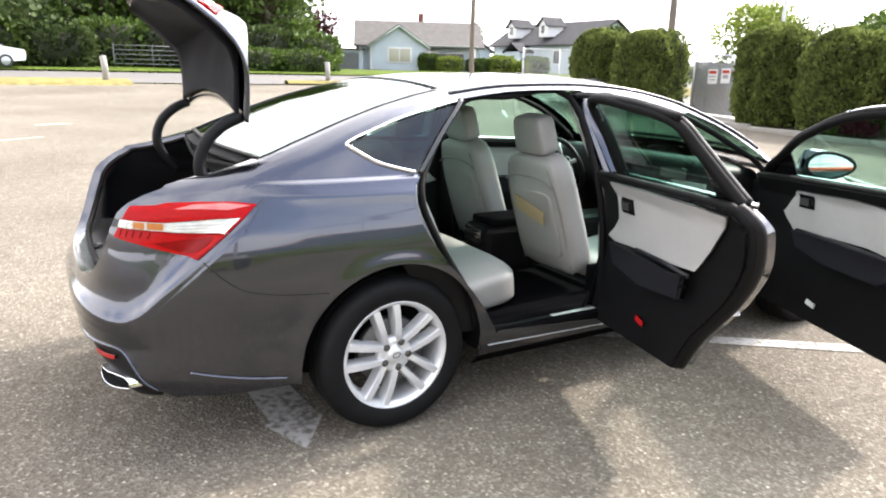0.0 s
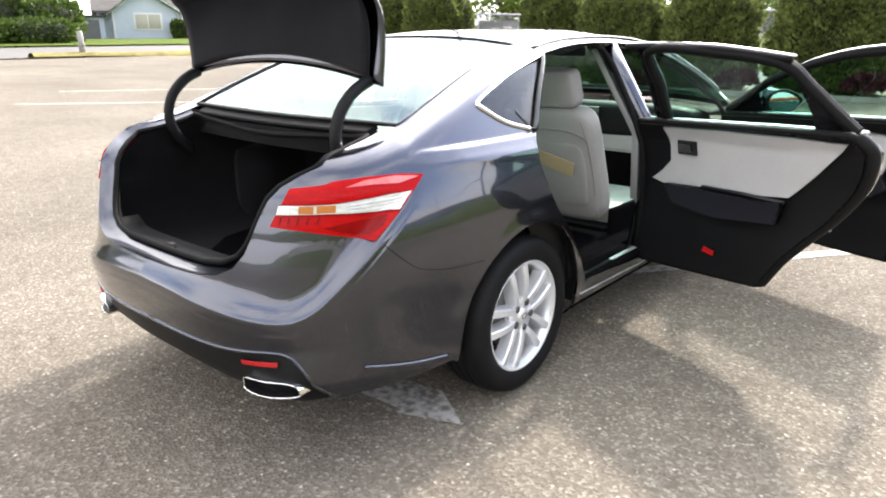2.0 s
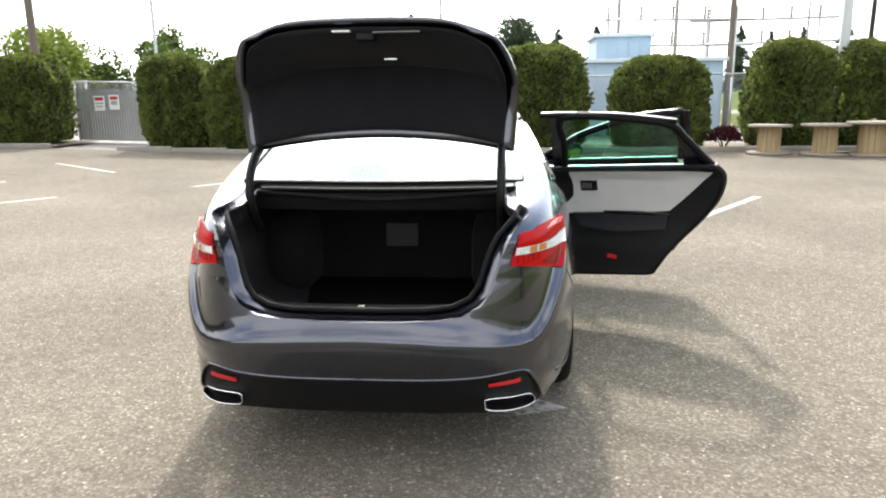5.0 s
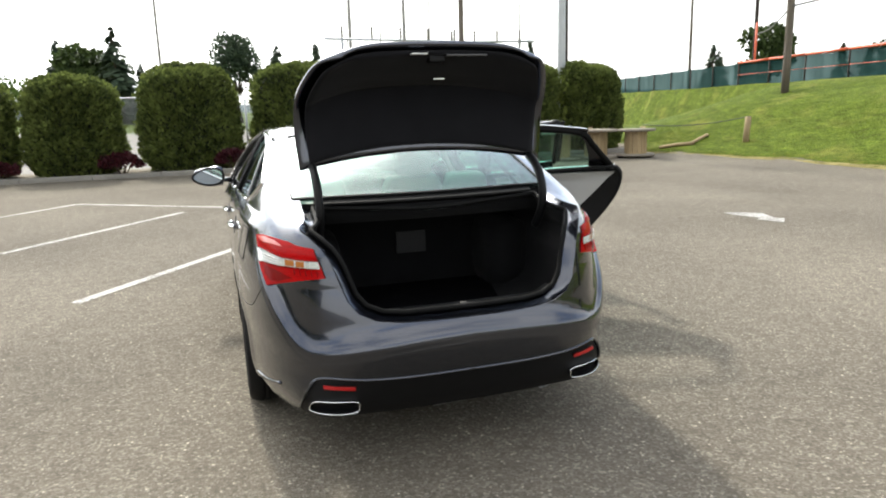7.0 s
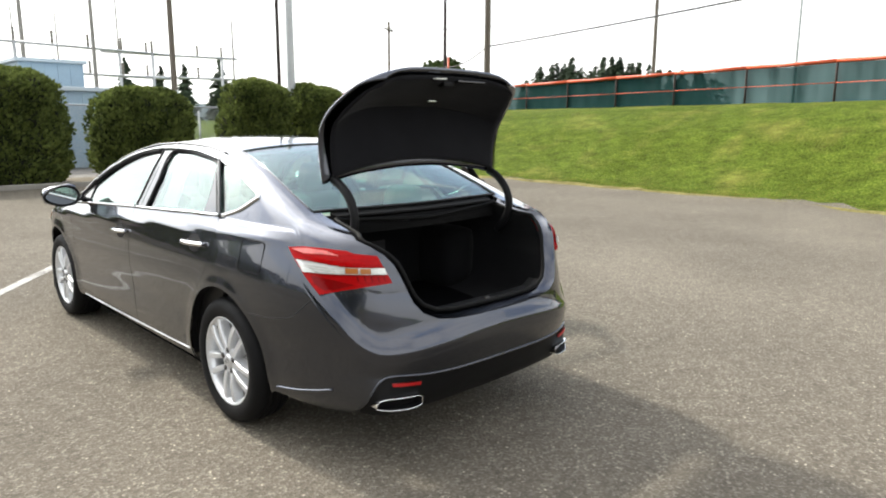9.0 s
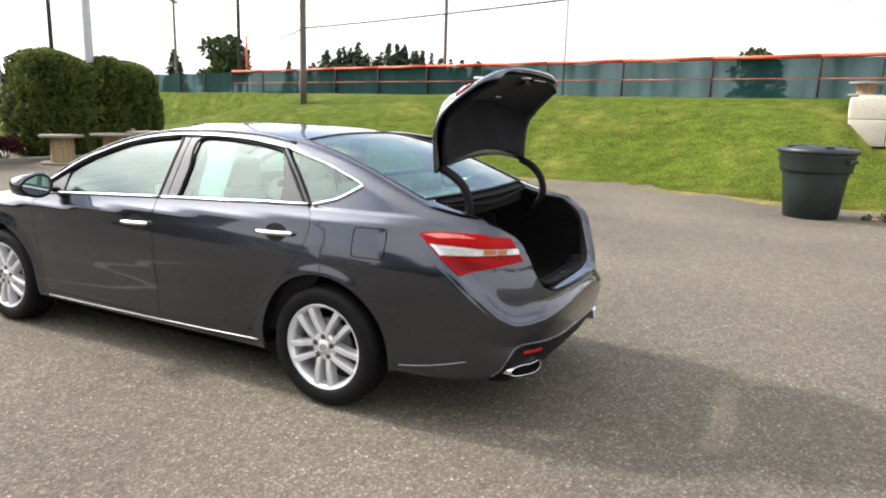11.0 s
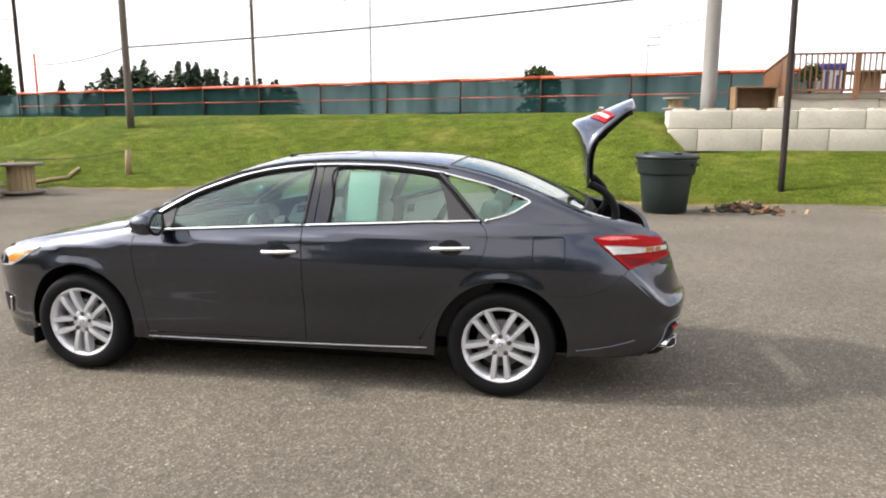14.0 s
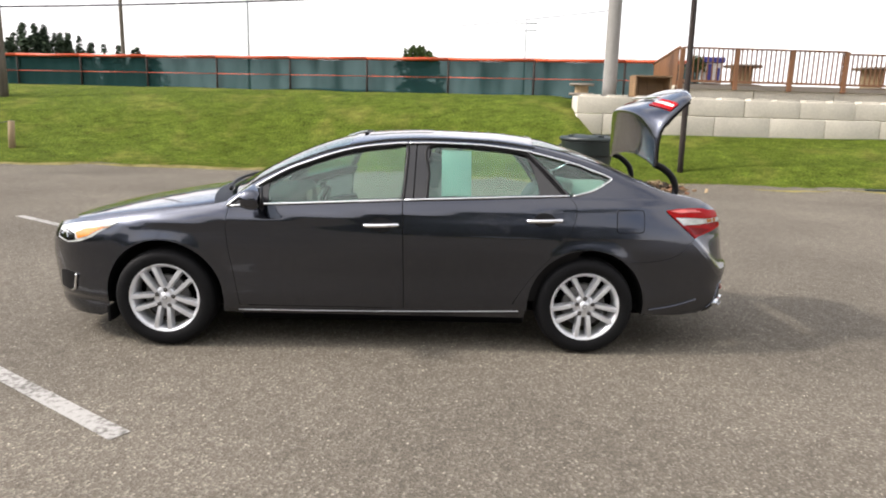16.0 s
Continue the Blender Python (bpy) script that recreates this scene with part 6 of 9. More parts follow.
MIRROR = mat("mirror_glass", (0.62, 0.68, 0.70), 0.02, metal=1.0, vary=0.01)
ARM_PAD = mat("soft_black_pad", (0.006, 0.006, 0.009), 0.42, spec=0.3, vary=0.15, scale=9, fine=150, bump=0.0004)
LINER_GREY = mat("dull_grey_board", (0.013, 0.013, 0.0135), 0.8, vary=0.2)
PAPER = mat("manila_paper", (0.36, 0.28, 0.16), 0.7, vary=0.1)
STICKER = mat("paper_sticker", (0.30, 0.39, 0.375), 0.6, vary=0.08)
RED_REFLECTOR = mat("red_reflector", (0.32, 0.005, 0.006), 0.3, vary=0.1)

W_TAB = [(0.16, 0.78), (0.22, 0.855), (0.30, 0.892), (0.40, 0.902), (0.50, 0.902), (0.60, 0.910), (0.70, 0.917), (0.79, 0.913), (0.87, 0.900), (0.93, 0.883), (0.985, 0.862), (1.04, 0.838), (1.10, 0.808), (1.18, 0.766), (1.28, 0.713), (1.38, 0.650), (1.46, 0.590)]
YR_TAB = [(0.16, -2.30), (0.24, -2.405), (0.32, -2.472), (0.42, -2.518), (0.52, -2.546), (0.60, -2.556), (0.68, -2.549), (0.78, -2.530), (0.88, -2.500), (0.95, -2.464), (0.98, -2.445), (1.04, -2.41), (1.10, -2.36), (1.46, -2.1)]
YF_TAB = [(0.16, 2.33), (0.24, 2.375), (0.40, 2.395), (0.55, 2.41), (0.66, 2.40), (0.74, 2.36), (0.84, 2.22), (0.95, 1.95), (1.46, 1.6)]
RAIL_TAB = [(-2.60, 0.99), (-2.42, 1.022), (-2.30, 1.045), (-2.10, 1.075), (-1.92, 1.115), (-1.70, 1.190), (-1.50, 1.262), (-1.29, 1.325), (-1.03, 1.380), (-0.72, 1.413), (-0.40, 1.420), (-0.10, 1.408), (0.27, 1.345), (0.61, 1.222), (0.80, 1.125), (1.0, 0.990), (1.15, 0.962), (1.4, 0.930), (1.8, 0.872), (2.1, 0.812), (2.3, 0.755), (2.42, 0.715)]
CENTRE_TAB = [(-2.50, 1.040), (-2.40, 1.060), (-2.05, 1.095), (-1.93, 1.130), (-1.75, 1.220), (-1.38, 1.362), (-1.12, 1.425), (-0.77, 1.458), (-0.33, 1.464), (0.10, 1.440), (0.27, 1.412), (0.49, 1.346), (0.79, 1.215), (1.10, 1.045), (1.22, 1.015), (1.39, 0.985), (1.59, 0.950), (1.94, 0.880), (2.20, 0.815), (2.36, 0.745)]
Y0R, Y0F = -0.6, 0.9


def outline_table():
    """Half the car's plan outline, from the middle of the tail to the middle of the nose, by length along it."""
    rows = []
    n = 400
    for i in range(n + 1):
        p = math.pi / 2 * (1 - i / n)
        u, f = math.sin(p) ** (2 / 4.6), math.cos(p) ** (2 / 4.0)
        rows.append((Y0R + (-2.5 - Y0R) * u, f, u, 0.0))
    for i in range(1, 61):
        rows.append((Y0R + (Y0F - Y0R) * i / 60, 1.0, 0.0, 0.0))
    for i in range(1, n + 1):
        p = math.pi / 2 * i / n
        u, f = math.sin(p) ** (2 / 3.4), math.cos(p) ** (2 / 2.9)
        rows.append((Y0F + (2.4 - Y0F) * u, f, 0.0, u))
    a = np.array(rows)
    d = np.hypot(np.diff(a[:, 0]), np.diff(a[:, 1] * 0.9))
    return np.concatenate([[0], np.cumsum(d)]), a


OUT_S, OUT_A = outline_table()
S_END = float(OUT_S[-1])


# shoulder crease along the doors, and the fold of the rear bumper from the middle of the tail to the lamp's lower corner
SHOULDER = [(-2.3, 1.03), (-1.65, 1.012), (-1.39, 1.006), (-0.72, 0.976), (0.16, 0.930), (0.73, 0.892), (1.4, 0.855), (2.0, 0.80)]
FOLD = [(0.0, 0.630), (0.22, 0.622), (0.42, 0.602), (0.54, 0.584), (0.64, 0.572), (0.70, 0.574), (0.74, 0.588), (0.79, 0.620), (0.87, 0.705), (0.965, 0.802), (1.10, 0.945), (1.6, 1.45)]
HOLLOW = [(0.55, 0.046), (0.68, 0.046), (0.74, 0.044), (0.82, 0.042), (0.90, 0.028), (0.96, 0.004), (0.99, 0.0), (1.5, 0.0)]


def base_xy(s, z):
    y, f, kr, kf = (float(np.interp(s, OUT_S, OUT_A[:, k])) for k in range(4))
    y += kr * (spline_table(YR_TAB, z) + 2.5) + kf * (spline_table(YF_TAB, z) - 2.4)
    w = spline_table(W_TAB, z)
    if z < 0.30 and y > 1.0:
        w += (0.885 - w) * min(1.0, (y - 1.0) / 0.6)
    x = f * w
    if z < 0.46 and s < 1.2:
        y -= 0.065 * math.exp(-(((s - 0.70) / 0.17) ** 2)) * min(1.0, (0.46 - z) / 0.12)
    for wy in (-1.41, 1.41):
        r = math.hypot(y - wy, z - 0.334)
        x += 0.010 * math.exp(-(((r - 0.392) / 0.05) ** 2)) * f
    return x, y


def side_xy(s, z):
    x, y = base_xy(s, z)
    if 0.80 < z < 1.06 and -2.0 < y < 1.9:
        d = z - lerp_table(SHOULDER, y)
        fade = min(1.0, (y + 2.0) / 0.25, (1.9 - y) / 0.5)
        x += 0.019 * fade * math.exp(-(math.hypot(d, 0.006) - 0.006) / (0.060 if d < 0 else 0.045))
    if s < 1.3:
        d = z - lerp_table(FOLD, s)
        if d > -0.05:
            d = 0.5 * (d + math.hypot(d, 0.014))
            depth = lerp_table(HOLLOW, z) * (1 - math.exp(-d / 0.032))
            a, b = base_xy(max(0.0, s - 0.03), z), base_xy(s + 0.03, z)
            tx, ty = b[0] - a[0], b[1] - a[1]
            k = depth / max(1e-9, math.hypot(tx, ty))
            x, y = x - ty * k, y + tx * k
    return x, y


def side_at(s, z):
    x, y = side_xy(s, z)
    return Vector((x, y, z))


def s_of_y(y, z):
    lo, hi = 0.0, S_END
    for _ in range(34):
        m = (lo + hi) / 2
        if side_xy(m, z)[1] < y:
            lo = m
        else:
            hi = m
    return (lo + hi) / 2


def s_of_x(x, z):
    """Along the tail: where the outline is x wide."""
    lo, hi = 0.0, 1.1
    for _ in range(34):
        m = (lo + hi) / 2
        if side_xy(m, z)[0] < x:
            lo = m
        else:
            hi = m
    return (lo + hi) / 2


def yz(*pts):
    """Side-view points to places on the body's skin."""
    return [(s_of_y(y, z), z) for y, z in pts]


def xz(*pts):
    """Rear-view points to places on the body's skin."""
    return [(s_of_x(x, z), z) for x, z in pts]


def curve(pts, n=6, closed=False):
    """A smooth curve through points (Catmull-Rom)."""
    out = []
    m = len(pts)
    for i in range(m if closed else m - 1):
        p = [np.array(pts[(i + k) % m if closed else min(max(i + k, 0), m - 1)], float) for k in (-1, 0, 1, 2)]
        for j in range(n):
            t = j / n
            out.append(tuple(0.5 * (2 * p[1] + (p[2] - p[0]) * t + (2 * p[0] - 5 * p[1] + 4 * p[2] - p[3]) * t**2 + (3 * p[1] - p[0] - 3 * p[2] + p[3]) * t**3)))
    if not closed:
        out.append(tuple(pts[-1]))
    return out


def cut(poly, ax, val, above):
    out = []
    n = len(poly)
    for i in range(n):
        a, b = poly[i], poly[(i + 1) % n]
        ia = a[ax] >= val if above else a[ax] <= val
        ib = b[ax] >= val if above else b[ax] <= val
        if ia:
            out.append(a)
        if ia != ib:
            t = (val - a[ax]) / (b[ax] - a[ax])
            q = [a[0] + (b[0] - a[0]) * t, a[1] + (b[1] - a[1]) * t]
            q[ax] = val
            out.append(tuple(q))
    return out


def tiles_of(poly, su, sv):
    us, vs = [p[0] for p in poly], [p[1] for p in poly]
    for i in range(math.floor(min(us) / su), math.ceil(max(us) / su)):
        strip = cut(cut(poly, 0, i * su, True), 0, (i + 1) * su, False)
        if len(strip) < 3:
            continue
        for j in range(math.floor(min(vs) / sv), math.ceil(max(vs) / sv)):
            c = cut(cut(strip, 1, j * sv, True), 1, (j + 1) * sv, False)
            if len(c) >= 3:
                yield c


RIM_CACHE = {}


def rim_normal(y):
    """Outward direction along the line where side and top meet, halfway between the two."""
    k = round(y * 50)
    if k not in RIM_CACHE:
        y = k / 50
        e = 0.006
        t = (top_at(0.93 + e, y) - top_at(0.93 - e, y)).cross(top_at(0.93, y + e) - top_at(0.93, y - e)).normalized()
        z = spline_table(RAIL_TAB, y) - 0.05
        s = s_of_y(y, z)
        n = (side_at(s + e, z) - side_at(s - e, z)).cross(side_at(s, z + e) - side_at(s, z - e)).normalized()
        RIM_CACHE[k] = ((t if t.z > 0 else -t) + (n if n.x > 0 else -n)).normalized()
    return RIM_CACHE[k]


def soften(p, n, fn):
    """Blend a normal towards the shared one near the meeting line."""
    if not -2.3 < p.y < 2.2:
        return n
    if fn in (side_at, folded_at):
        d = (spline_table(RAIL_TAB, p.y) - p.z) / 0.075
    elif fn is top_at:
        d = (rail_pt(p.y)[0] - abs(p.x)) / 0.10
    else:
        return n
    if d >= 1:
        return n
    r = rim_normal(p.y)
    w = (1 - max(0.0, d)) ** 1.5
    return n.lerp(Vector((math.copysign(r.x, p.x), r.y, r.z)), w).normalized()


def skin(name, poly, fn, material, parent, flip=1, thick=0.006, lift=0.0, su=0.045, sv=0.03, label="", mats=None, pick=None):
    """A panel: the outline filled on a curved surface, with thickness and soft normals. flip=-1 mirrors it to the left side."""
    keys, pos, nor, faces, slot = {}, [], [], [], []
    e = 0.004

    def vert(u, v):
        k = (round(u, 4), round(v, 4))
        if k not in keys:
            p = fn(u, v)
            a, b = fn(u + e, v) - fn(u - e, v), fn(u, v + e) - fn(u, v - e)
            n = a.cross(b)
            n = n.normalized() if n.length > 1e-12 else Vector((0, 0, 1))
            if n.dot(p - Vector((0, p.y * 0.75 - 0.05, 0.55))) < 0:
                n = -n
            p = p + n * lift
            if material is BODY:
                n = soften(p, n, fn)
            keys[k] = len(pos)
            pos.append(Vector((p.x * flip, p.y, p.z)))
            nor.append(Vector((n.x * flip, n.y, n.z)))
        return keys[k]

    for c in tiles_of(poly, su, sv):
        ids = []
        for u, v in c:
            k = vert(u, v)
            if not ids or ids[-1] != k:
                ids.append(k)
        if len(ids) > 1 and ids[0] == ids[-1]:
            ids.pop()
        if len(ids) < 3 or len(set(ids)) < len(ids):
            ids = list(dict.fromkeys(ids))
            if len(ids) < 3:
                continue
        a = Vector((0, 0, 0))
        for q in range(1, len(ids) - 1):
            a += (pos[ids[q]] - pos[ids[0]]).cross(pos[ids[q + 1]] - pos[ids[0]])
        if a.length < 1e-9:
            continue
        if a.dot(nor[ids[0]]) < 0:
            ids.reverse()
        faces.append(tuple(ids))
    n = len(pos)
    if thick:
        edges = {}
        for f in faces:
            for q in range(len(f)):
                a, b = f[q], f[(q + 1) % len(f)]
                edges[(a, b)] = edges.get((a, b), 0) + 1
        inner = [tuple(i + n for i in reversed(f)) for f in faces]
        rim = [(b, a, a + n, b + n) for (a, b) in edges if (b, a) not in edges]
        pos += [p - m * thick for p, m in zip(pos[:n], nor[:n])]
        nor += [-m for m in nor[:n]]
        faces = faces + inner + rim
    me = bpy.data.meshes.new(name)
    me.from_pydata(pos, [], faces)
    me.materials.append(material)
    me.update()
    ob = new(name, me)
    smooth(ob)
    me.normals_split_custom_set_from_vertices([tuple(q) for q in nor])
    ob.parent = parent
    if label:
        tagged(ob, label)
    return ob


RAIL_CACHE = {}


def rail_at(y):
    """Width and height of the line where side and top meet."""
    k = round(y * 200)
    if k not in RAIL_CACHE:
        z = spline_table(RAIL_TAB, y)
        RAIL_CACHE[k] = (max(0.02, side_xy(s_of_y(y, z), z)[0]), z)
    return RAIL_CACHE[k]


def rail_pt(y):
    k = math.floor(y * 200)
    t = y * 200 - k
    (a, b), (c, d) = rail_at(k / 200), rail_at((k + 1) / 200)
    return a + (c - a) * t, b + (d - b) * t


def top_at(q, y):
    """The upper skin: q runs from -1 to 1 across the car."""
    xr, zr = rail_pt(y)
    zc = spline_table(CENTRE_TAB, y)
    return Vector((q * xr, y, zr + (zc - zr) * (1 - abs(q) ** 2.3)))


def strip_tube(name, pts, r, material, parent, seg=6, flip=1, label="", flat=None):
    bm = bmesh.new()
    tube(bm, [(p[0] * flip, p[1], p[2]) for p in pts], r, seg, flat=flat)
    return part(name, bm, material, parent, label)


def on_skin(pts, off=0.0, n=8):
    """World points along a curve on the side skin."""
    out = []
    for s, z in curve(pts, n):
        p = side_at(s, z)
        d = (side_at(s + 0.004, z) - side_at(s - 0.004, z)).cross(side_at(s, z + 0.004) - side_at(s, z - 0.004)).normalized()
        if d.dot(p - Vector((0, p.y * 0.75, 0.55))) < 0:
            d = -d
        out.append(p + d * off)
    return out


car = thing("car", "dark grey metallic sedan parked with trunk and two doors open", "car")


def arch(cy, r, a0, a1, n=26, cz=0.334):
    """Wheel arch from angle a0 to a1 (degrees from straight rearward, over the top)."""
    return [(cy - r * math.cos(radians(a0 + (a1 - a0) * i / n)), cz + r * math.sin(radians(a0 + (a1 - a0) * i / n))) for i in range(n + 1)]


BELT = [(0.98, 0.958), (0.74, 0.975), (0.30, 0.998), (-0.12, 1.020), (-0.60, 1.042), (-1.0, 1.060), (-1.27, 1.072)]
TOPLINE = [(0.98, 0.962), (0.80, 1.088), (0.61, 1.196), (0.44, 1.262), (0.27, 1.318), (0.10, 1.356), (-0.10, 1.380), (-0.40, 1.392), (-0.72, 1.384), (-1.03, 1.348), (-1.29, 1.288), (-1.45, 1.236)]
REAR_DOOR_EDGE = [(-1.27, 1.068), (-1.315, 1.02), (-1.318, 0.95), (-1.285, 0.85), (-1.20, 0.725), (-1.09, 0.60), (-1.01, 0.50), (-0.962, 0.425), (-0.925, 0.360)]
FRONT_DOOR_EDGE = [(0.972, 0.95), (0.985, 0.84), (0.972, 0.68), (0.94, 0.48), (0.912, 0.305)]
B_EDGE = [(-0.165, 1.020), (-0.175, 0.70), (-0.185, 0.305)]
BELT_Z = sorted((a, b) for a, b in BELT)


def fold_at(s):
    return min(0.95, lerp_table(FOLD, s))


def folded_at(s, v):
    """The side skin with its height counted from the bumper's fold."""
    return side_at(s, v + fold_at(s))


def fixed_side(flip):
    """All skins of one side that do not open."""
    # fender and front bumper half
    poly = yz(*curve(FRONT_DOOR_EDGE, 6)) + yz((0.925, 0.25), (1.02, 0.25)) + yz(*arch(1.41, 0.398, -10, 190)) + yz((1.80, 0.215), (1.88, 0.178), (2.05, 0.172))
    poly += [(S_END - 0.7 + 0.7 * k / 12, 0.175) for k in range(13)] + [(S_END, 0.70)]
    rail = []
    for k in range(46):
        y = 2.335 - (2.335 - 0.985) * k / 45
        z = spline_table(RAIL_TAB, y)
        rail.append((s_of_y(y, z), z))
    skin("fender", poly + rail, side_at, BODY, car, flip)
    # rocker
    poly = yz((0.94, 0.245), (0.94, 0.298)) + yz(*[(0.9 - 1.9 * k / 20, 0.298 if k < 11 else min(0.355, 0.298 + 0.0065 * (k - 10)) if k < 20 else 0.298) for k in range(21)]) + yz(*[(-1.0 + 1.9 * k / 20, 0.245) for k in range(21)])
    skin("rocker_panel", poly, side_at, BODY, car, flip)
    # lowest strip of the rocker, coloured black
    poly = yz(*[(0.9 - 1.9 * k / 20, 0.243) for k in range(21)]) + yz(*[(-1.0 + 1.9 * k / 20, 0.19) for k in range(21)])
    skin("rocker_underside", poly, side_at, SILL_BLACK, car, flip)
    strip_tube("rocker_trim", on_skin(yz((0.92, 0.266), (0.2, 0.272), (-0.5, 0.285), (-0.96, 0.297)), 0.002, 10), 0.0032, ALLOY, car, 6, flip, "thin chrome strip", 0.7)
    # quarter panel, C pillar and rear bumper half
    poly = yz(*curve(REAR_DOOR_EDGE, 5)) + yz((-0.92, 0.302), (-1.012, 0.302)) + yz(*reversed(arch(-1.41, 0.398, -10, 190)))
    poly += yz((-1.83, 0.285), (-2.0, 0.268), (-2.12, 0.262), (-2.20, 0.268)) + xz((0.722, 0.262), (0.716, 0.300), (0.706, 0.345), (0.686, 0.40), (0.655, 0.446), (0.60, 0.462), (0.45, 0.455), (0.25, 0.45), (0.1, 0.449)) + [(0.0, 0.449), (0.0, 0.672)]
    poly += xz((0.15, 0.673), (0.30, 0.678), (0.40, 0.692), (0.47, 0.725), (0.508, 0.775), (0.530, 0.84), (0.548, 0.90), (0.566, 0.945), (0.590, 0.985), (0.625, 1.020), (0.655, 1.044))
    for k in range(62):
        y = -2.215 + (2.215 - 0.98) * k / 61
        z = spline_table(RAIL_TAB, y)
        poly.append((s_of_y(y, z), z))
    poly += yz((-0.98, 1.362), *[(a, b + 0.006) for a, b in TOPLINE[9:]], (-1.535, 1.205), (-1.565, 1.186), (-1.535, 1.166), (-1.44, 1.118), (-1.36, 1.085))
    fine = []
    for a, b in zip(poly, poly[1:] + poly[:1]):
        k = max(1, math.ceil(abs(b[0] - a[0]) / 0.012)) if min(a[0], b[0]) < 1.15 else 1
        fine += [(a[0] + (b[0] - a[0]) * i / k, a[1] + (b[1] - a[1]) * i / k) for i in range(k)]
    skin("quarter_panel", [(q, z - fold_at(q)) for q, z in fine], folded_at, BODY, car, flip, su=0.025, sv=0.0125)
    # strip over the doors and A pillar
    poly = []
    for k in range(60):
        y = -0.98 + 1.96 * k / 59
        z = spline_table(RAIL_TAB, y)
        poly.append((s_of_y(y, z), z))
    poly += yz(*[(a, b + 0.006) for a, b in curve(TOPLINE[:10], 4)])
    skin("roof_side", poly, side_at, BODY, car, flip)
    strip_tube("roof_seam", [top_at(0.992, -1.05 + 1.90 * k / 40) + Vector((0, 0, 0.002)) for k in range(41)], 0.008, BLACK_GLOSS, car, 6, flip)
    # chrome round the quarter window and over the doors
    strip_tube("window_chrome", on_skin(yz(*TOPLINE[9:], (-1.535, 1.205), (-1.562, 1.186), (-1.53, 1.162), (-1.44, 1.112), (-1.30, 1.074)), 0.003, 8), 0.0105, CHROME, car, 8, flip, "polished chrome window surround", 0.6)
    # quarter glass
    poly = yz((-1.02, 1.335), (-1.16, 1.312), (-1.30, 1.278), (-1.45, 1.228), (-1.53, 1.197), (-1.548, 1.186), (-1.52, 1.17), (-1.42, 1.118), (-1.285, 1.082))
    skin("quarter_glass", poly, side_at, GLASS_DARK if flip > 0 else GLASS_SIDE, car, flip, 0.004, -0.008, label="small fixed rear side window").visible_shadow = False
    strip_tube("quarter_divider", on_skin(yz((-1.0, 1.352), (-1.14, 1.215), (-1.275, 1.072)), 0.0, 8), 0.013, BLACK_GLOSS, car, 6, flip)
    # wheel housings
    for wy in (-1.41, 1.41):
        bm = bmesh.new()
        rings = []
        for k in range(25):
            a = radians(-8 + 196 * k / 24)
            hy, hz = wy - 0.402 * math.cos(a), 0.334 + 0.402 * math.sin(a)
            xo = side_xy(s_of_y(hy, hz), hz)[0] - 0.012
            rings.append([bm.verts.new((x * flip, hy, hz)) for x in (xo, 0.80, 0.62)])
        for k in range(24):
            for j in range(2):
                bm.faces.new((rings[k][j], rings[k + 1][j], rings[k + 1][j + 1], rings[k][j + 1]))
        hub = bm.verts.new((0.62 * flip, wy, 0.334))
        for k in range(24):
            bm.faces.new((rings[k][2], rings[k + 1][2], hub))
        part("wheel_housing", bm, BLACK_PLASTIC, car)
    # tail lamp on the corner of the body
    tip, low = (-1.935, 0.992), (-2.150, 0.806)
    up = yz(tip, (-2.02, 1.001), (-2.12, 1.002), (-2.22, 0.997)) + xz((0.68, 0.988), (0.615, 0.980))
    dn = xz((0.582, 0.868)) + xz((0.66, 0.853)) + yz((-2.24, 0.832), low, (-2.055, 0.885), (-1.985, 0.945))
    lamp = skin("tail_lamp", up + dn, side_at, LAMP_RED, car, flip, 0.03, 0.010, 0.03, 0.02, "red and clear tail lamp")
    mid_u = yz((-1.992, 0.946), (-2.06, 0.948), (-2.12, 0.944), (-2.20, 0.937)) + xz((0.709, 0.934), (0.66, 0.934), (0.600, 0.934))
    mid_d = xz((0.594, 0.903)) + xz((0.667, 0.902), (0.72, 0.898)) + yz((-2.214, 0.896), (-2.13, 0.893), (-2.052, 0.889))
    skin("reversing_lens", mid_u + mid_d, side_at, LAMP_CLEAR, lamp, flip, 0.006, 0.0145, 0.03, 0.02, "clear ribbed lens band")
    for x0, x1 in ((0.645, 0.674), (0.680, 0.712)):
        skin("indicator_lens", xz((x1, 0.929), (x0, 0.930), (x0, 0.908), (x1, 0.906)), side_at, LAMP_AMBER, lamp, flip, 0.004, 0.017, 0.03, 0.02, "amber lens cell")
    skin("brake_lens", yz((-2.275, 0.858), (-2.19, 0.872), (-2.085, 0.880), (-2.11, 0.848), (-2.150, 0.824), (-2.20, 0.832)), side_at, LAMP_RED_DEEP, lamp, flip, 0.005, 0.0135, 0.03, 0.02, "deep red lens")
    skin("upper_wedge", yz((-1.955, 0.988), (-2.04, 0.996), (-2.14, 0.992), (-2.20, 0.976), (-2.12, 0.978), (-2.03, 0.974)), side_at, LAMP_PINK, lamp, flip, 0.004, 0.0135, 0.03, 0.02, "pale rose wedge along the top of the lamp")
    # rims between the lenses and fine ribs in them
    for line_pts in (mid_u, mid_d[::-1]):
        strip_tube("lens_edge", on_skin(line_pts, 0.015, 3), 0.0022, LAMP_RED_DEEP, lamp, 5, flip)
    for k in range(3):
        dz = 0.012 * (k + 1)
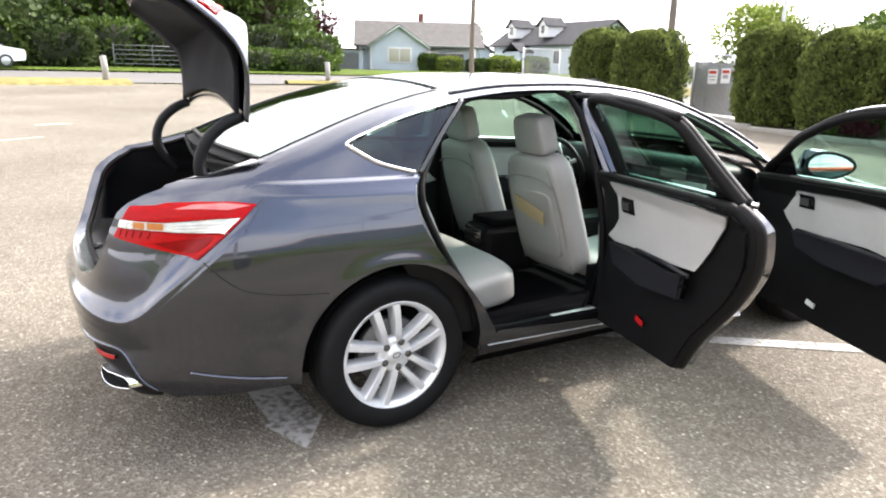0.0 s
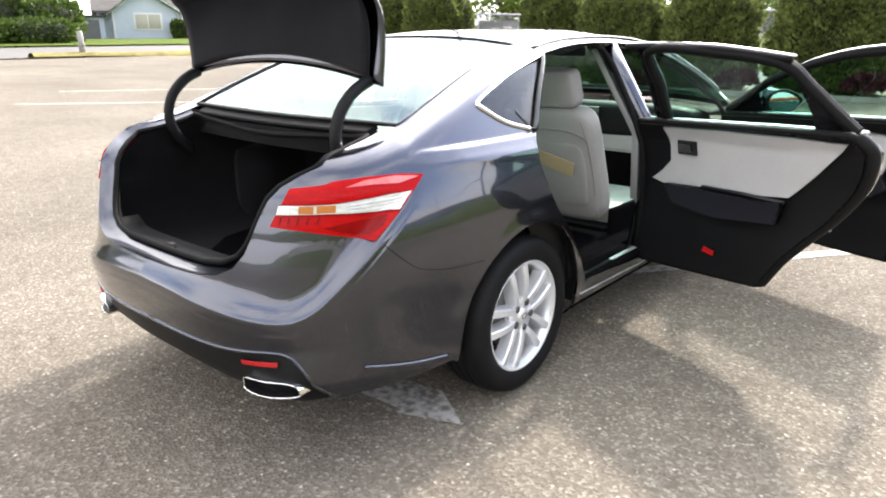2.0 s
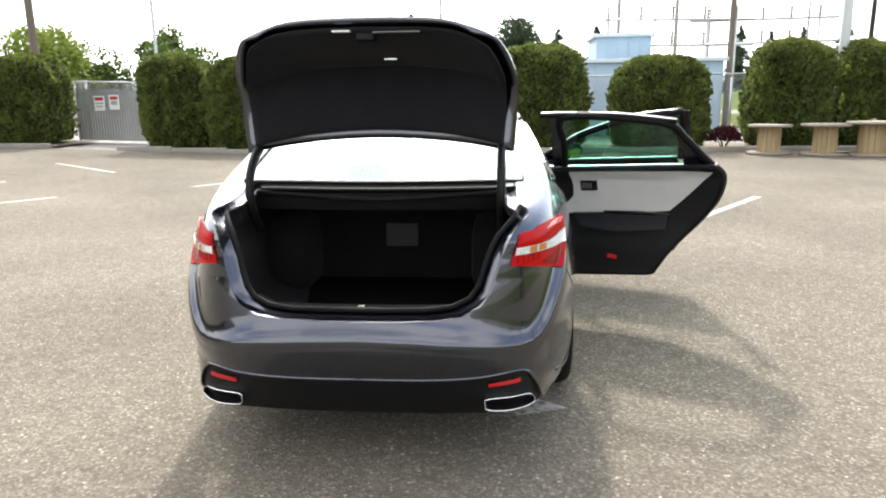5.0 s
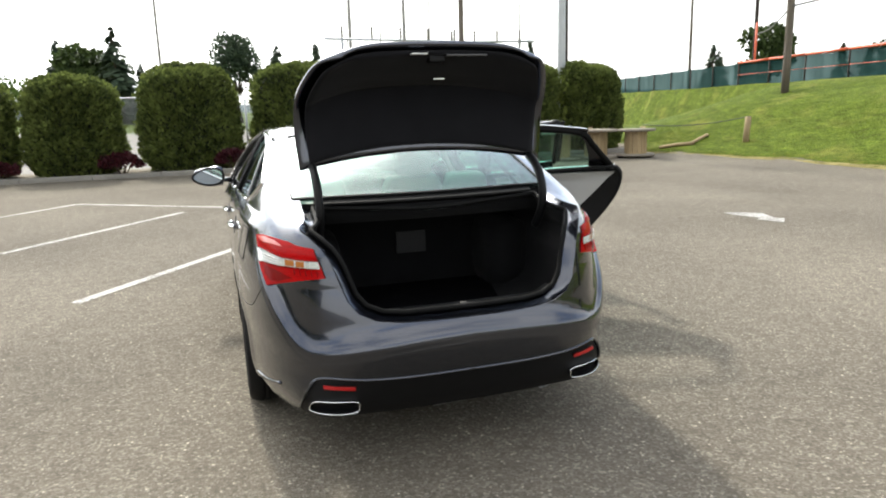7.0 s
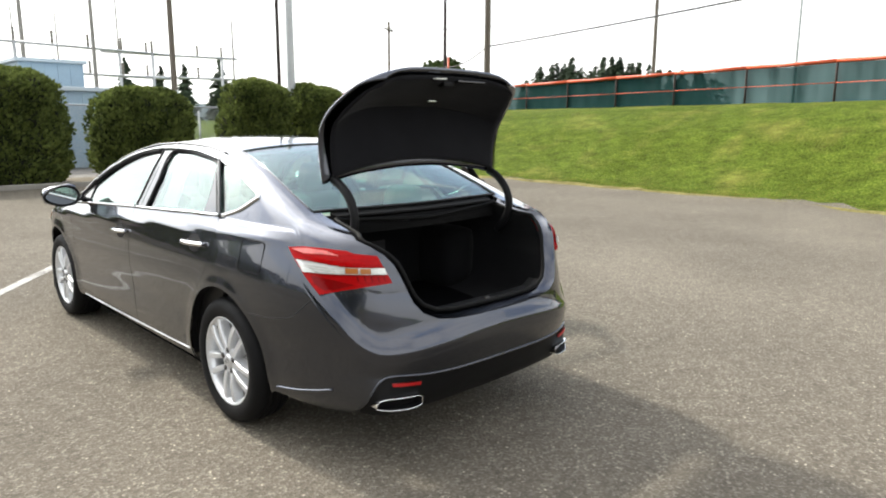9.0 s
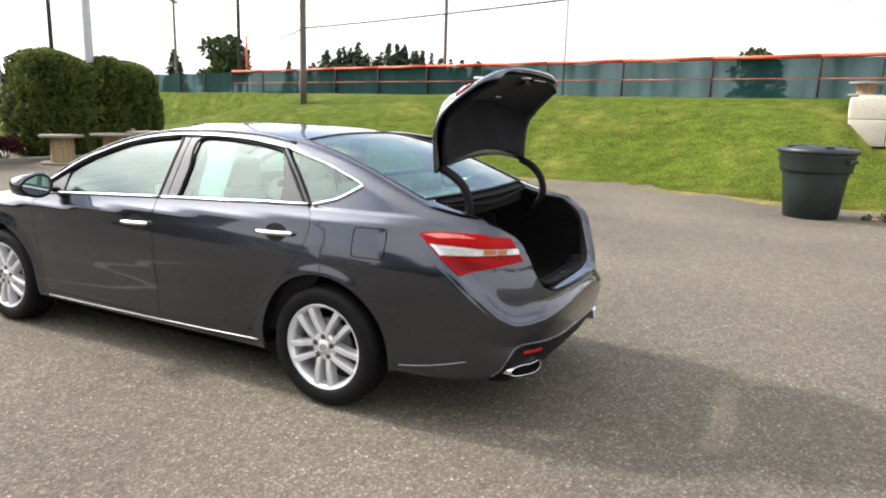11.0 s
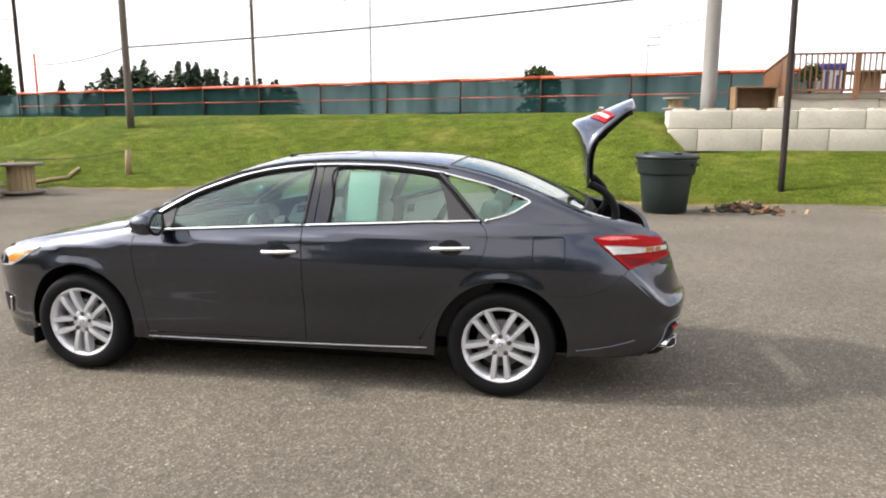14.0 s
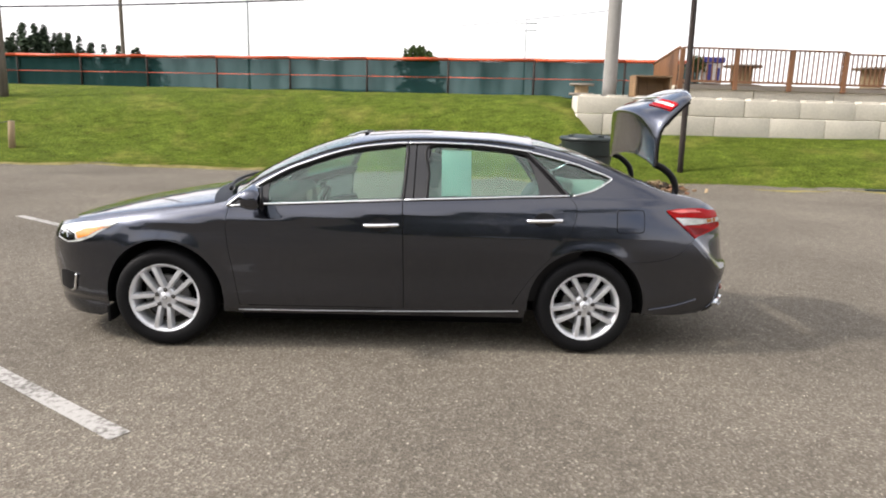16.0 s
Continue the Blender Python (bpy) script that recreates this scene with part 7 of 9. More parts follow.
        strip_tube("lens_rib", on_skin(yz((-2.02 - 0.012 * k, 0.946 - dz), (-2.12, 0.944 - dz), (-2.20, 0.937 - dz * 0.8)), 0.0205, 3), 0.0015, ALLOY, lamp, 4, flip)
    for x in (0.625, 0.642, 0.677, 0.714):
        strip_tube("lens_divider", on_skin(xz((x, 0.905), (x, 0.918), (x, 0.931)), 0.0205, 2), 0.0022, LAMP_CLEAR, lamp, 4, flip)
    for k in range(5):
        strip_tube("lens_facet", on_skin(xz((0.605 + 0.02 * k, 0.873), (0.606 + 0.02 * k, 0.884), (0.607 + 0.02 * k, 0.895)), 0.0105, 2), 0.0028, LAMP_RED_DEEP, lamp, 4, flip)
    # bumper reflector and exhaust tip
    skin("bumper_reflector", xz((0.622, 0.430), (0.50, 0.424), (0.50, 0.410), (0.622, 0.416)), side_at, RED_REFLECTOR, car, flip, 0.01, 0.006, 0.03, 0.02, "narrow red bumper reflector")
    tip_poly = [(0.505, 0.356), (0.648, 0.360), (0.682, 0.328), (0.660, 0.310), (0.508, 0.308), (0.488, 0.332)]

    def tip_y(x):
        return lerp_table([(0.47, -2.474), (0.54, -2.470), (0.59, -2.460), (0.64, -2.430), (0.70, -2.378)], x)

    bm = bmesh.new()
    loop = curve(tip_poly, 5, True)
    cx, cz = 0.585, 0.333
    m = len(loop)
    tube(bm, [(x * flip, tip_y(x) - 0.005, z) for x, z in loop], 0.0023, 6, close=True)
    outer = [bm.verts.new((x * flip, tip_y(x) - 0.005, z)) for x, z in loop]
    deep = [bm.verts.new((x * flip, tip_y(x) + 0.09, z)) for x, z in loop]
    for k in range(m):
        bm.faces.new((outer[k], outer[(k + 1) % m], deep[(k + 1) % m], deep[k]))
    tipo = part("exhaust_tip", bm, CHROME, car, "trapezoid chrome exhaust tip")
    bm = bmesh.new()
    a = [bm.verts.new(((cx + (x - cx) * 0.97) * flip, tip_y(x) - 0.003, cz + (z - cz) * 0.92)) for x, z in loop]
    b = [bm.verts.new(((cx + (x - cx) * 0.90) * flip, tip_y(x) + 0.06, cz + (z - cz) * 0.80)) for x, z in loop]
    for k in range(m):
        bm.faces.new((a[k], a[(k + 1) % m], b[(k + 1) % m], b[k]))
    bm.faces.new(b)
    part("exhaust_bore", bm, BLACK_PLASTIC, tipo)
    # raised body-colour fold low on the bumper side that catches the sky
    strip_tube("bumper_strip", on_skin(yz((-1.86, 0.316), (-1.98, 0.330), (-2.10, 0.352), (-2.20, 0.376)), 0.0, 8), 0.010, BODY, car, 8, flip, "", 0.8)
    # seam between bumper and quarter panel
    strip_tube("bumper_seam", on_skin(yz((-1.70, 0.650), (-1.84, 0.657), (-1.95, 0.674), (-2.02, 0.697), (-2.08, 0.744), (-2.135, 0.80)), -0.0005, 8), 0.0022, BLACK_PLASTIC, car, 5, flip)
    # front lamp
    poly = yz((1.70, 0.832), (1.80, 0.832), (1.95, 0.815), (2.08, 0.790), (2.18, 0.758), (2.19, 0.69), (2.09, 0.672), (1.99, 0.688), (1.89, 0.728), (1.78, 0.790))
    hl = skin("headlamp", poly, side_at, LAMP_CLEAR, car, flip, 0.02, 0.006, 0.03, 0.02, "clear swept-back headlamp")
    skin("indicator", yz((1.74, 0.806), (1.84, 0.792), (1.95, 0.772), (2.02, 0.742), (2.0, 0.705), (1.92, 0.730), (1.82, 0.782)), side_at, LAMP_ORANGE, hl, flip, 0.004, 0.011, 0.03, 0.02, "amber side indicator")
    skin("lamp_bezel", yz((2.03, 0.735), (2.10, 0.75), (2.17, 0.735), (2.175, 0.70), (2.09, 0.682), (2.02, 0.695)), side_at, BLACK_GLOSS, hl, flip, 0.004, 0.011, 0.03, 0.02, "dark lamp bezel")
    skin("lamp_projector", yz((2.08, 0.735), (2.12, 0.742), (2.15, 0.722), (2.13, 0.70), (2.085, 0.702)), side_at, CHROME, hl, flip, 0.004, 0.0155, 0.03, 0.02)
    poly = yz((2.03, 0.46), (2.12, 0.47), (2.20, 0.46), (2.22, 0.34), (2.12, 0.33), (2.06, 0.35))
    fog = skin("fog_recess", poly, side_at, BLACK_PLASTIC, car, flip, 0.01, 0.003)
    strip_tube("fog_trim", on_skin(yz((2.04, 0.455), (2.055, 0.40), (2.065, 0.355), (2.10, 0.335)), 0.008, 5), 0.009, CHROME, fog, 6, flip, "chrome fog lamp trim")
    # rubber flap ahead of the front wheel and liner edge behind the rear one
    boxed("mud_flap", 0.80 * flip, 1.79, 0.215, 0.16, 0.02, 0.11, RUBBER, car, 0.005)


def door_glass_frame(door, flip, outline, glass, closed=True):
    strip_tube("window_frame", on_skin(yz(*outline), -0.002, 6), 0.017 if flip > 0 else 0.010, BLACK_PLASTIC, door, 8, flip, "black window frame")
    strip_tube("frame_seal", on_skin(yz(*outline), -0.020, 6), 0.022 if flip > 0 else 0.012, RUBBER, door, 8, flip)
    g = skin("window_glass", yz(*glass), side_at, GLASS_SIDE, door, flip, 0.004, -0.010, label="greenish side window glass")
    g.visible_shadow = False


def deep_at(depth):
    def fn(s, z):
        x, y = side_xy(s, z)
        return Vector((x - depth, y, z))
    return fn


def door_handle(door, flip, y0, y1, z):
    """A chrome pull over a flat black oval, painted for the shade in its cup."""
    n = 14
    pts = []
    for k in range(n + 1):
        t = k / n
        y = y0 + (y1 - y0) * t
        zz = z + 0.010 * t
        x = side_xy(s_of_y(y, zz), zz)[0]
        pts.append((x + 0.012 + 0.020 * math.sin(math.pi * min(1, max(0, t))) ** 0.5, y, zz))
    ym = (y0 + y1) / 2
    cup = [(ym + 0.075 * math.cos(a * 0.524), z + 0.005 + 0.048 * math.sin(a * 0.524)) for a in range(12)]
    skin("handle_cup_shade", yz(*cup), side_at, BLACK_PLASTIC, door, flip, 0.002, 0.0015, 0.02, 0.02)
    strip_tube("door_handle", pts, 0.013, CHROME, door, 8, flip, "chrome pull handle", 1.0)


def inner_trim(door, flip, poly, insert, armrest, reflector, pull, glow=None):
    """The lining of a door: black board, pale insert, armrest, pull and red reflector."""
    c = (sum(p[0] for p in poly) / len(poly), sum(p[1] for p in poly) / len(poly))
    inset = [(c[0] + (y - c[0]) * 0.955, c[1] + (z - c[1]) * 0.985) for y, z in poly]
    board = skin("door_lining", yz(*inset), deep_at(0.078), BLACK_PLASTIC, door, flip, 0.02, 0.0, label="black moulded door lining")
    skin("lining_insert", yz(*insert), deep_at(0.104), TRIM_GREY, board, flip, 0.012, 0.0, label="pale grey lining insert")
    skin("armrest", yz(*armrest), deep_at(0.135), ARM_PAD, board, flip, 0.036, 0.0, label="dark padded armrest")
    y, z = pull
    skin("pull_recess", yz((y - 0.055, z - 0.032), (y + 0.055, z - 0.036), (y + 0.06, z + 0.030), (y - 0.05, z + 0.034)), deep_at(0.1185), BLACK_GLOSS, board, flip, 0.004, 0.0, 0.02, 0.02)
    skin("inner_handle", yz((y - 0.020, z - 0.020), (y + 0.045, z - 0.022), (y + 0.045, z + 0.012), (y - 0.016, z + 0.014)), deep_at(0.126), ALLOY_DARK, board, flip, 0.006, 0.0, 0.02, 0.02, "dull metal inner handle")
    y, z = reflector
    skin("door_reflector", yz((y - 0.030, z - 0.016), (y + 0.032, z - 0.006), (y + 0.026, z + 0.018), (y - 0.034, z + 0.008)), deep_at(0.106), glow or RED_REFLECTOR, board, flip, 0.008, 0.0, 0.02, 0.02, "small pale reflector" if glow else "small red reflector")
    # grab rail over the armrest
    top = sorted(armrest, key=lambda p: -p[1])[:3]
    ya, yb, zt = min(p[0] for p in top), max(p[0] for p in top), top[0][1]
    strip_tube("armrest_edge", [(p.x - 0.138, p.y, p.z) for p in (side_at(q, w) for q, w in yz((ya, zt - 0.006), ((ya + yb) / 2, zt - 0.004), (yb, zt - 0.010)))], 0.010, ARM_PAD, board, 6, flip)
    rim = [(c[0] + (y - c[0]) * 0.975, c[1] + (z - c[1]) * 0.985) for y, z in poly]
    strip_tube("edge_seal", [(p.x - 0.072, p.y, p.z) for p in (side_at(s, z) for s, z in yz(*(rim + rim[:1])))], 0.018, RUBBER, door, 6, flip)
    return board


def belt_pts(y0, y1, dz=0.0, n=10):
    return [(y0 + (y1 - y0) * k / n, lerp_table(BELT_Z, y0 + (y1 - y0) * k / n) + dz) for k in range(n + 1)]


def front_door(flip, angle):
    edge = [(y - 0.004, z) for y, z in curve(FRONT_DOOR_EDGE, 5)]
    b = [(y + 0.003, z) for y, z in curve(B_EDGE, 6)]
    poly = edge + [(0.9 - 1.05 * k / 12, 0.303) for k in range(1, 12)] + b[::-1] + belt_pts(-0.16, 0.97)
    hinge = Vector((0.905 * flip, 0.93, 0.0))
    door = skin("door", yz(*poly), side_at, BODY, car, flip, 0.075, label="front door, " + ("wide open" if angle else "closed"))
    rest = [door]
    door_glass_frame(door, flip, [(0.955, 0.985), (0.80, 1.078), (0.61, 1.182), (0.44, 1.250), (0.27, 1.306), (0.10, 1.344), (-0.10, 1.368), (-0.19, 1.376), (-0.185, 1.2), (-0.172, 1.03)],
                     [(0.72, 0.980), (0.40, 0.995), (0.10, 1.010), (-0.165, 1.024), (-0.18, 1.2), (-0.188, 1.372), (-0.03, 1.362), (0.10, 1.342), (0.27, 1.304), (0.44, 1.248), (0.61, 1.180), (0.72, 1.122)])
    skin("mirror_sail", yz((0.95, 0.968), (0.715, 0.982), (0.715, 1.125), (0.80, 1.076)), side_at, BLACK_GLOSS, door, flip, 0.006, -0.002)
    strip_tube("belt_chrome", on_skin(yz(*[(y, z + 0.004) for y, z in belt_pts(-0.16, 0.97)]), 0.006, 2), 0.012, CHROME, door, 8, flip, "chrome belt strip", 0.6)
    strip_tube("top_chrome", on_skin(yz(*TOPLINE[:7], (-0.19, 1.386)), 0.010, 5), 0.011, CHROME, door, 6, flip, "chrome window strip", 0.6)
    strip_tube("top_seal", on_skin(yz(*TOPLINE[1:7], (-0.19, 1.386)), -0.016, 5), 0.014, RUBBER, door, 6, flip)
    door_handle(door, flip, 0.085, -0.145, 0.862)
    skin("pillar_trim", yz((-0.160, 1.028), (-0.232, 1.030), (-0.248, 1.385), (-0.178, 1.382)), side_at, BLACK_GLOSS, door, flip, 0.004, 0.001)
    inner_trim(door, flip, poly, [(0.60, 0.93), (0.20, 0.955), (-0.06, 0.95), (-0.10, 0.84), (-0.06, 0.74), (0.10, 0.755), (0.35, 0.745), (0.60, 0.72), (0.70, 0.80)],
               [(0.55, 0.735), (0.2, 0.745), (-0.08, 0.745), (-0.12, 0.68), (-0.05, 0.625), (0.3, 0.625), (0.5, 0.66)], (0.388, 0.395), (0.52, 0.885), WHITE_PAINT)
    # mirror on the sail
    mir = bmesh.new()
    box(mir, 1.033 * flip, 0.775, 1.037, 0.235, 0.125, 0.145, 0.055)
    for v in mir.verts:
        v.co.z = 1.037 + (v.co.z - 1.037) * (1 - 0.22 * (v.co.x * flip - 1.033) / 0.117)
        if v.co.y < 0.775:
            v.co.y -= 0.24 * (v.co.x * flip - 1.033)
    shell = part("wing_mirror", mir, BODY, door, "body-coloured wing mirror with a black foot")
    mg = bmesh.new()
    loop = [(0.112 * math.cos(t * 0.3927), 0.060 * math.sin(t * 0.3927) * (1 - 0.22 * math.cos(t * 0.3927))) for t in range(16)]
    mg.faces.new([mg.verts.new(((1.037 + x) * flip, 0.709 - 0.24 * x + (0.14 * z if flip > 0 else -0.05 * z), 1.037 + z)) for x, z in loop])
    part("mirror_glass", mg, MIRROR, shell, "mirror glass")
    mb = bmesh.new()
    loop = [(0.119 * math.cos(t * 0.3927), 0.067 * math.sin(t * 0.3927) * (1 - 0.22 * math.cos(t * 0.3927))) for t in range(16)]
    tube(mb, [((1.037 + x) * flip, 0.713 - 0.24 * x, 1.037 + z) for x, z in loop], 0.010, 6, close=True)
    part("mirror_rim", mb, BLACK_PLASTIC, shell)
    bm = bmesh.new()
    tube(bm, [(0.86 * flip, 0.80, 1.0), (0.98 * flip, 0.785, 1.005)], 0.032, 8, flat=0.6)
    part("mirror_foot", bm, BLACK_GLOSS, shell)
    if angle:
        door.matrix_basis = Matrix.Translation(hinge) @ Matrix.Rotation(radians(angle) * flip, 4, "Z") @ Matrix.Translation(-hinge)
    return door


def rear_door(flip, angle):
    edge = [(y + 0.004, z) for y, z in curve(REAR_DOOR_EDGE, 5)]
    b = [(y - 0.003, z) for y, z in curve(B_EDGE, 6)]
    poly = b + [(-0.19 - 0.70 * k / 10, 0.300 + 0.0050 * k) for k in range(1, 11)] + edge[::-1] + belt_pts(-1.26, -0.17)
    hinge = Vector((0.885 * flip, -0.22, 0.0))
    door = skin("door", yz(*poly), side_at, BODY, car, flip, 0.075, label="rear door, " + ("wide open" if angle else "closed"))
    door_glass_frame(door, flip, [(-0.325, 1.04), (-0.335, 1.2), (-0.345, 1.374), (-0.72, 1.368), (-0.985, 1.334), (-1.08, 1.25), (-1.17, 1.155), (-1.245, 1.08)],
                     [(-0.325, 1.035), (-0.335, 1.2), (-0.345, 1.370), (-0.72, 1.364), (-0.985, 1.330), (-1.04, 1.24), (-1.07, 1.15), (-1.08, 1.068), (-0.7, 1.052)])
    skin("frame_corner", yz((-0.985, 1.332), (-1.035, 1.24), (-1.065, 1.15), (-1.075, 1.070), (-1.245, 1.076), (-1.12, 1.20)), side_at, BLACK_GLOSS, door, flip, 0.008, -0.004)
    strip_tube("belt_chrome", on_skin(yz(*[(y, z + 0.004) for y, z in belt_pts(-1.27, -0.175)]), 0.006, 2), 0.012, CHROME, door, 8, flip, "chrome belt strip", 0.6)
    strip_tube("top_chrome", on_skin(yz((-0.20, 1.386), (-0.40, 1.390), (-0.72, 1.382), (-1.03, 1.348)), 0.010, 6), 0.011, CHROME, door, 6, flip, "chrome window strip", 0.6)
    strip_tube("top_seal", on_skin(yz((-0.20, 1.386), (-0.40, 1.390), (-0.72, 1.382), (-1.03, 1.348)), -0.016, 6), 0.014, RUBBER, door, 6, flip)
    skin("pillar_trim", yz((-0.240, 1.030), (-0.318, 1.034), (-0.340, 1.384), (-0.256, 1.386)), side_at, BLACK_GLOSS, door, flip, 0.004, 0.001)
    door_handle(door, flip, -0.985, -1.225, 0.915)
    inner_trim(door, flip, poly, [(-0.37, 1.012), (-0.70, 1.028), (-1.05, 1.040), (-1.25, 1.040), (-1.15, 0.925), (-1.01, 0.78), (-0.80, 0.755), (-0.50, 0.745), (-0.36, 0.728), (-0.285, 0.745), (-0.34, 0.79), (-0.395, 0.85), (-0.395, 0.92)],
               [(-0.40, 0.742), (-0.60, 0.750), (-0.92, 0.752), (-1.01, 0.765), (-0.99, 0.665), (-0.70, 0.630), (-0.46, 0.655)], (-0.66, 0.455), (-0.50, 0.925))
    if flip > 0:
        boxed("edge_label", side_at(s_of_y(-1.13, 0.66), 0.66).x - 0.030, -1.142, 0.66, 0.045, 0.008, 0.022, WHITE_PAINT, door, 0.001, "small white label", Matrix.Rotation(radians(-35), 4, "X"))
        strip_tube("trailing_edge", [(p.x - 0.052, p.y, p.z) for p in (side_at(s, z) for s, z in yz(*[(y + 0.012, z) for y, z in curve(REAR_DOOR_EDGE, 5)]))], 0.024, BLACK_PLASTIC, door, 8, flip)
    # latch and bolts on the trailing edge
    for k, (y, z) in enumerate([(-1.20, 0.80), (-0.98, 0.50)]):
        p = side_at(s_of_y(y, z), z)
        boxed("latch" if k == 0 else "stop", (p.x - 0.045) * flip, y - 0.020, z, 0.03, 0.012, 0.05, ALLOY_DARK, door, 0.003)
    if angle:
        door.matrix_basis = Matrix.Translation(hinge) @ Matrix.Rotation(radians(angle) * flip, 4, "Z") @ Matrix.Translation(-hinge)
    return door


for flip in (1, -1):
    fixed_side(flip)
front_door(1, 69)
front_door(-1, 0)
rear_door(1, 72)
rear_door(-1, 0)
for edge_line in (FRONT_DOOR_EDGE, B_EDGE, REAR_DOOR_EDGE):
    strip_tube("door_gap", on_skin(yz(*curve(edge_line, 3)), -0.003, 2), 0.0034, RUBBER, car, 5, -1)
# fuel flap
def flap_outline(g):
    """Rounded square of the fuel flap, grown by g."""
    out = []
    for cy, cz, a0 in ((-1.612, 0.972, 0), (-1.752, 0.974, 90), (-1.752, 0.872, 180), (-1.612, 0.870, 270)):
        for k in range(5):
            a = radians(a0 + 22.5 * k)
            out.append((cy + (0.018 + g) * math.cos(a), cz + (0.018 + g) * math.sin(a)))
    return out


gap = flap_outline(0.004)
strip_tube("flap_gap", [q for p, q in zip(gap, on_skin(yz(*(gap + gap[:1])), 0.0, 1))] + on_skin(yz(gap[0], gap[1]), 0.0, 1), 0.0032, RUBBER, car, 5, -1)
skin("fuel_flap", yz(*flap_outline(0.0)), side_at, BODY, car, -1, 0.003, 0.0012, 0.03, 0.03, "closed fuel flap")

# upper skins
def deck_half(y):
    """Half width of the trunk opening in the deck."""
    return lerp_table([(-2.215, 0.676), (-2.195, 0.650), (-2.165, 0.632), (-2.12, 0.620), (-2.05, 0.613), (-1.88, 0.610)], y)


def arc_y(y, bow, q):
    return y + bow * q * q


def band(q0, q1, y_lo, bow_lo, y_hi, bow_hi, n=16):
    a = [(q0 + (q1 - q0) * k / n, arc_y(y_lo, bow_lo, q0 + (q1 - q0) * k / n)) for k in range(n + 1)]
    b = [(q1 + (q0 - q1) * k / n, arc_y(y_hi, bow_hi, q1 + (q0 - q1) * k / n)) for k in range(n + 1)]
    return a + b


skin("hood", band(-0.985, 0.985, 1.20, -0.14, 2.34, -0.30), top_at, BODY, car, su=0.06, sv=0.05, label="dark grey hood with raised flanks")
skin("cowl", band(-0.985, 0.985, 1.06, -0.13, 1.205, -0.145), top_at, BLACK_PLASTIC, car, lift=-0.006, su=0.06, sv=0.05)
strip_tube("wiper", [top_at(-0.80 + 1.5 * k / 14, 1.085 - 0.13 * (-0.80 + 1.5 * k / 14) ** 2) + Vector((0, 0, 0.022)) for k in range(15)], 0.012, BLACK_PLASTIC, car, 6)
skin("windshield", band(-0.965, 0.965, 0.19, 0.02, 1.075, -0.13), top_at, GLASS, car, thick=0.005, lift=-0.004, su=0.06, sv=0.05, label="tinted windshield").visible_shadow = False
for sg in (-1, 1):
    skin("windshield_pillar", [(sg * 0.962, 0.18), (sg * 1.0, 0.18)] + [(sg * 1.0, 0.18 + 0.80 * k / 8) for k in range(1, 9)] + [(sg * 0.962, 0.18 + 0.80 * (8 - k) / 8) for k in range(8)], top_at, BODY, car, su=0.06, sv=0.05)
skin("roof", band(-1.0, 1.0, -1.08, 0.05, 0.192, 0.02), top_at, BODY, car, su=0.06, sv=0.05, label="dark grey roof")
skin("sunroof", band(-0.55, 0.55, -0.36, 0.0, 0.10, -0.01), top_at, BLACK_GLOSS, car, thick=0.004, lift=0.0025, su=0.06, sv=0.05, label="dark sunroof panel")
boxed("sunroof_deflector", 0, 0.125, 1.436, 0.55, 0.03, 0.014, BLACK_PLASTIC, car, 0.005)
skin("rear_window", band(-0.865, 0.865, -1.925, 0.06, -1.085, 0.05), top_at, GLASS, car, thick=0.005, lift=-0.004, su=0.06, sv=0.05, label="greenish tinted rear window").visible_shadow = False
skin("deck_front", band(-0.74, 0.74, -1.968, 0.06, -1.918, 0.06), top_at, RUBBER, car, thick=0.02, lift=-0.007, su=0.06, sv=0.03)
skin("glass_border", band(-0.862, 0.862, -1.922, 0.06, -1.908, 0.058), top_at, BLACK_PLASTIC, car, thick=0.003, lift=0.001, su=0.06, sv=0.03, label="black printed lower edge of the rear window")
for sg in (-1, 1):
    poly = [(sg * 0.87, -1.045)] + [(sg * 0.87, -1.045 - 0.835 * k / 12) for k in range(1, 13)] + [(sg * 1.0, -1.88)] + [(sg * 1.0, -1.88 + 0.85 * k / 12) for k in range(1, 13)]
    skin("rear_pillar", poly, top_at, BODY, car, su=0.04, sv=0.04)
    poly = [(sg * 1.0, -1.875)]
    ys = [-1.875 - 0.34 * k / 14 for k in range(15)]
    inner = [(sg * min(1.0, deck_half(y) / rail_pt(y)[0]), y) for y in ys]
    poly = [(sg * 1.0, y) for y in ys] + inner[::-1]
    skin("deck_side", poly, top_at, BODY, car, su=0.04, sv=0.03)
    strip_tube("rear_glass_seal", [top_at(sg * 0.868, -1.875 + 0.83 * k / 20) + Vector((0, 0, 0.001)) for k in range(21)], 0.0045, BLACK_GLOSS, car)
strip_tube("rear_glass_seal", [top_at(-0.865 + 1.73 * k / 20, arc_y(-1.925, 0.06, -0.865 + 1.73 * k / 20)) for k in range(21)], 0.006, RUBBER, car)
strip_tube("roof_glass_seal", [top_at(-0.865 + 1.73 * k / 20, arc_y(-1.083, 0.05, -0.865 + 1.73 * k / 20)) for k in range(21)], 0.004, BLACK_GLOSS, car)


# grille and lower nose
for sg in (1, -1):
    skin("grille", [(S_END - 0.42, 0.62), (S_END - 0.40, 0.30), (S_END, 0.28), (S_END, 0.64)], side_at, BLACK_GLOSS, car, sg, 0.01, 0.006)
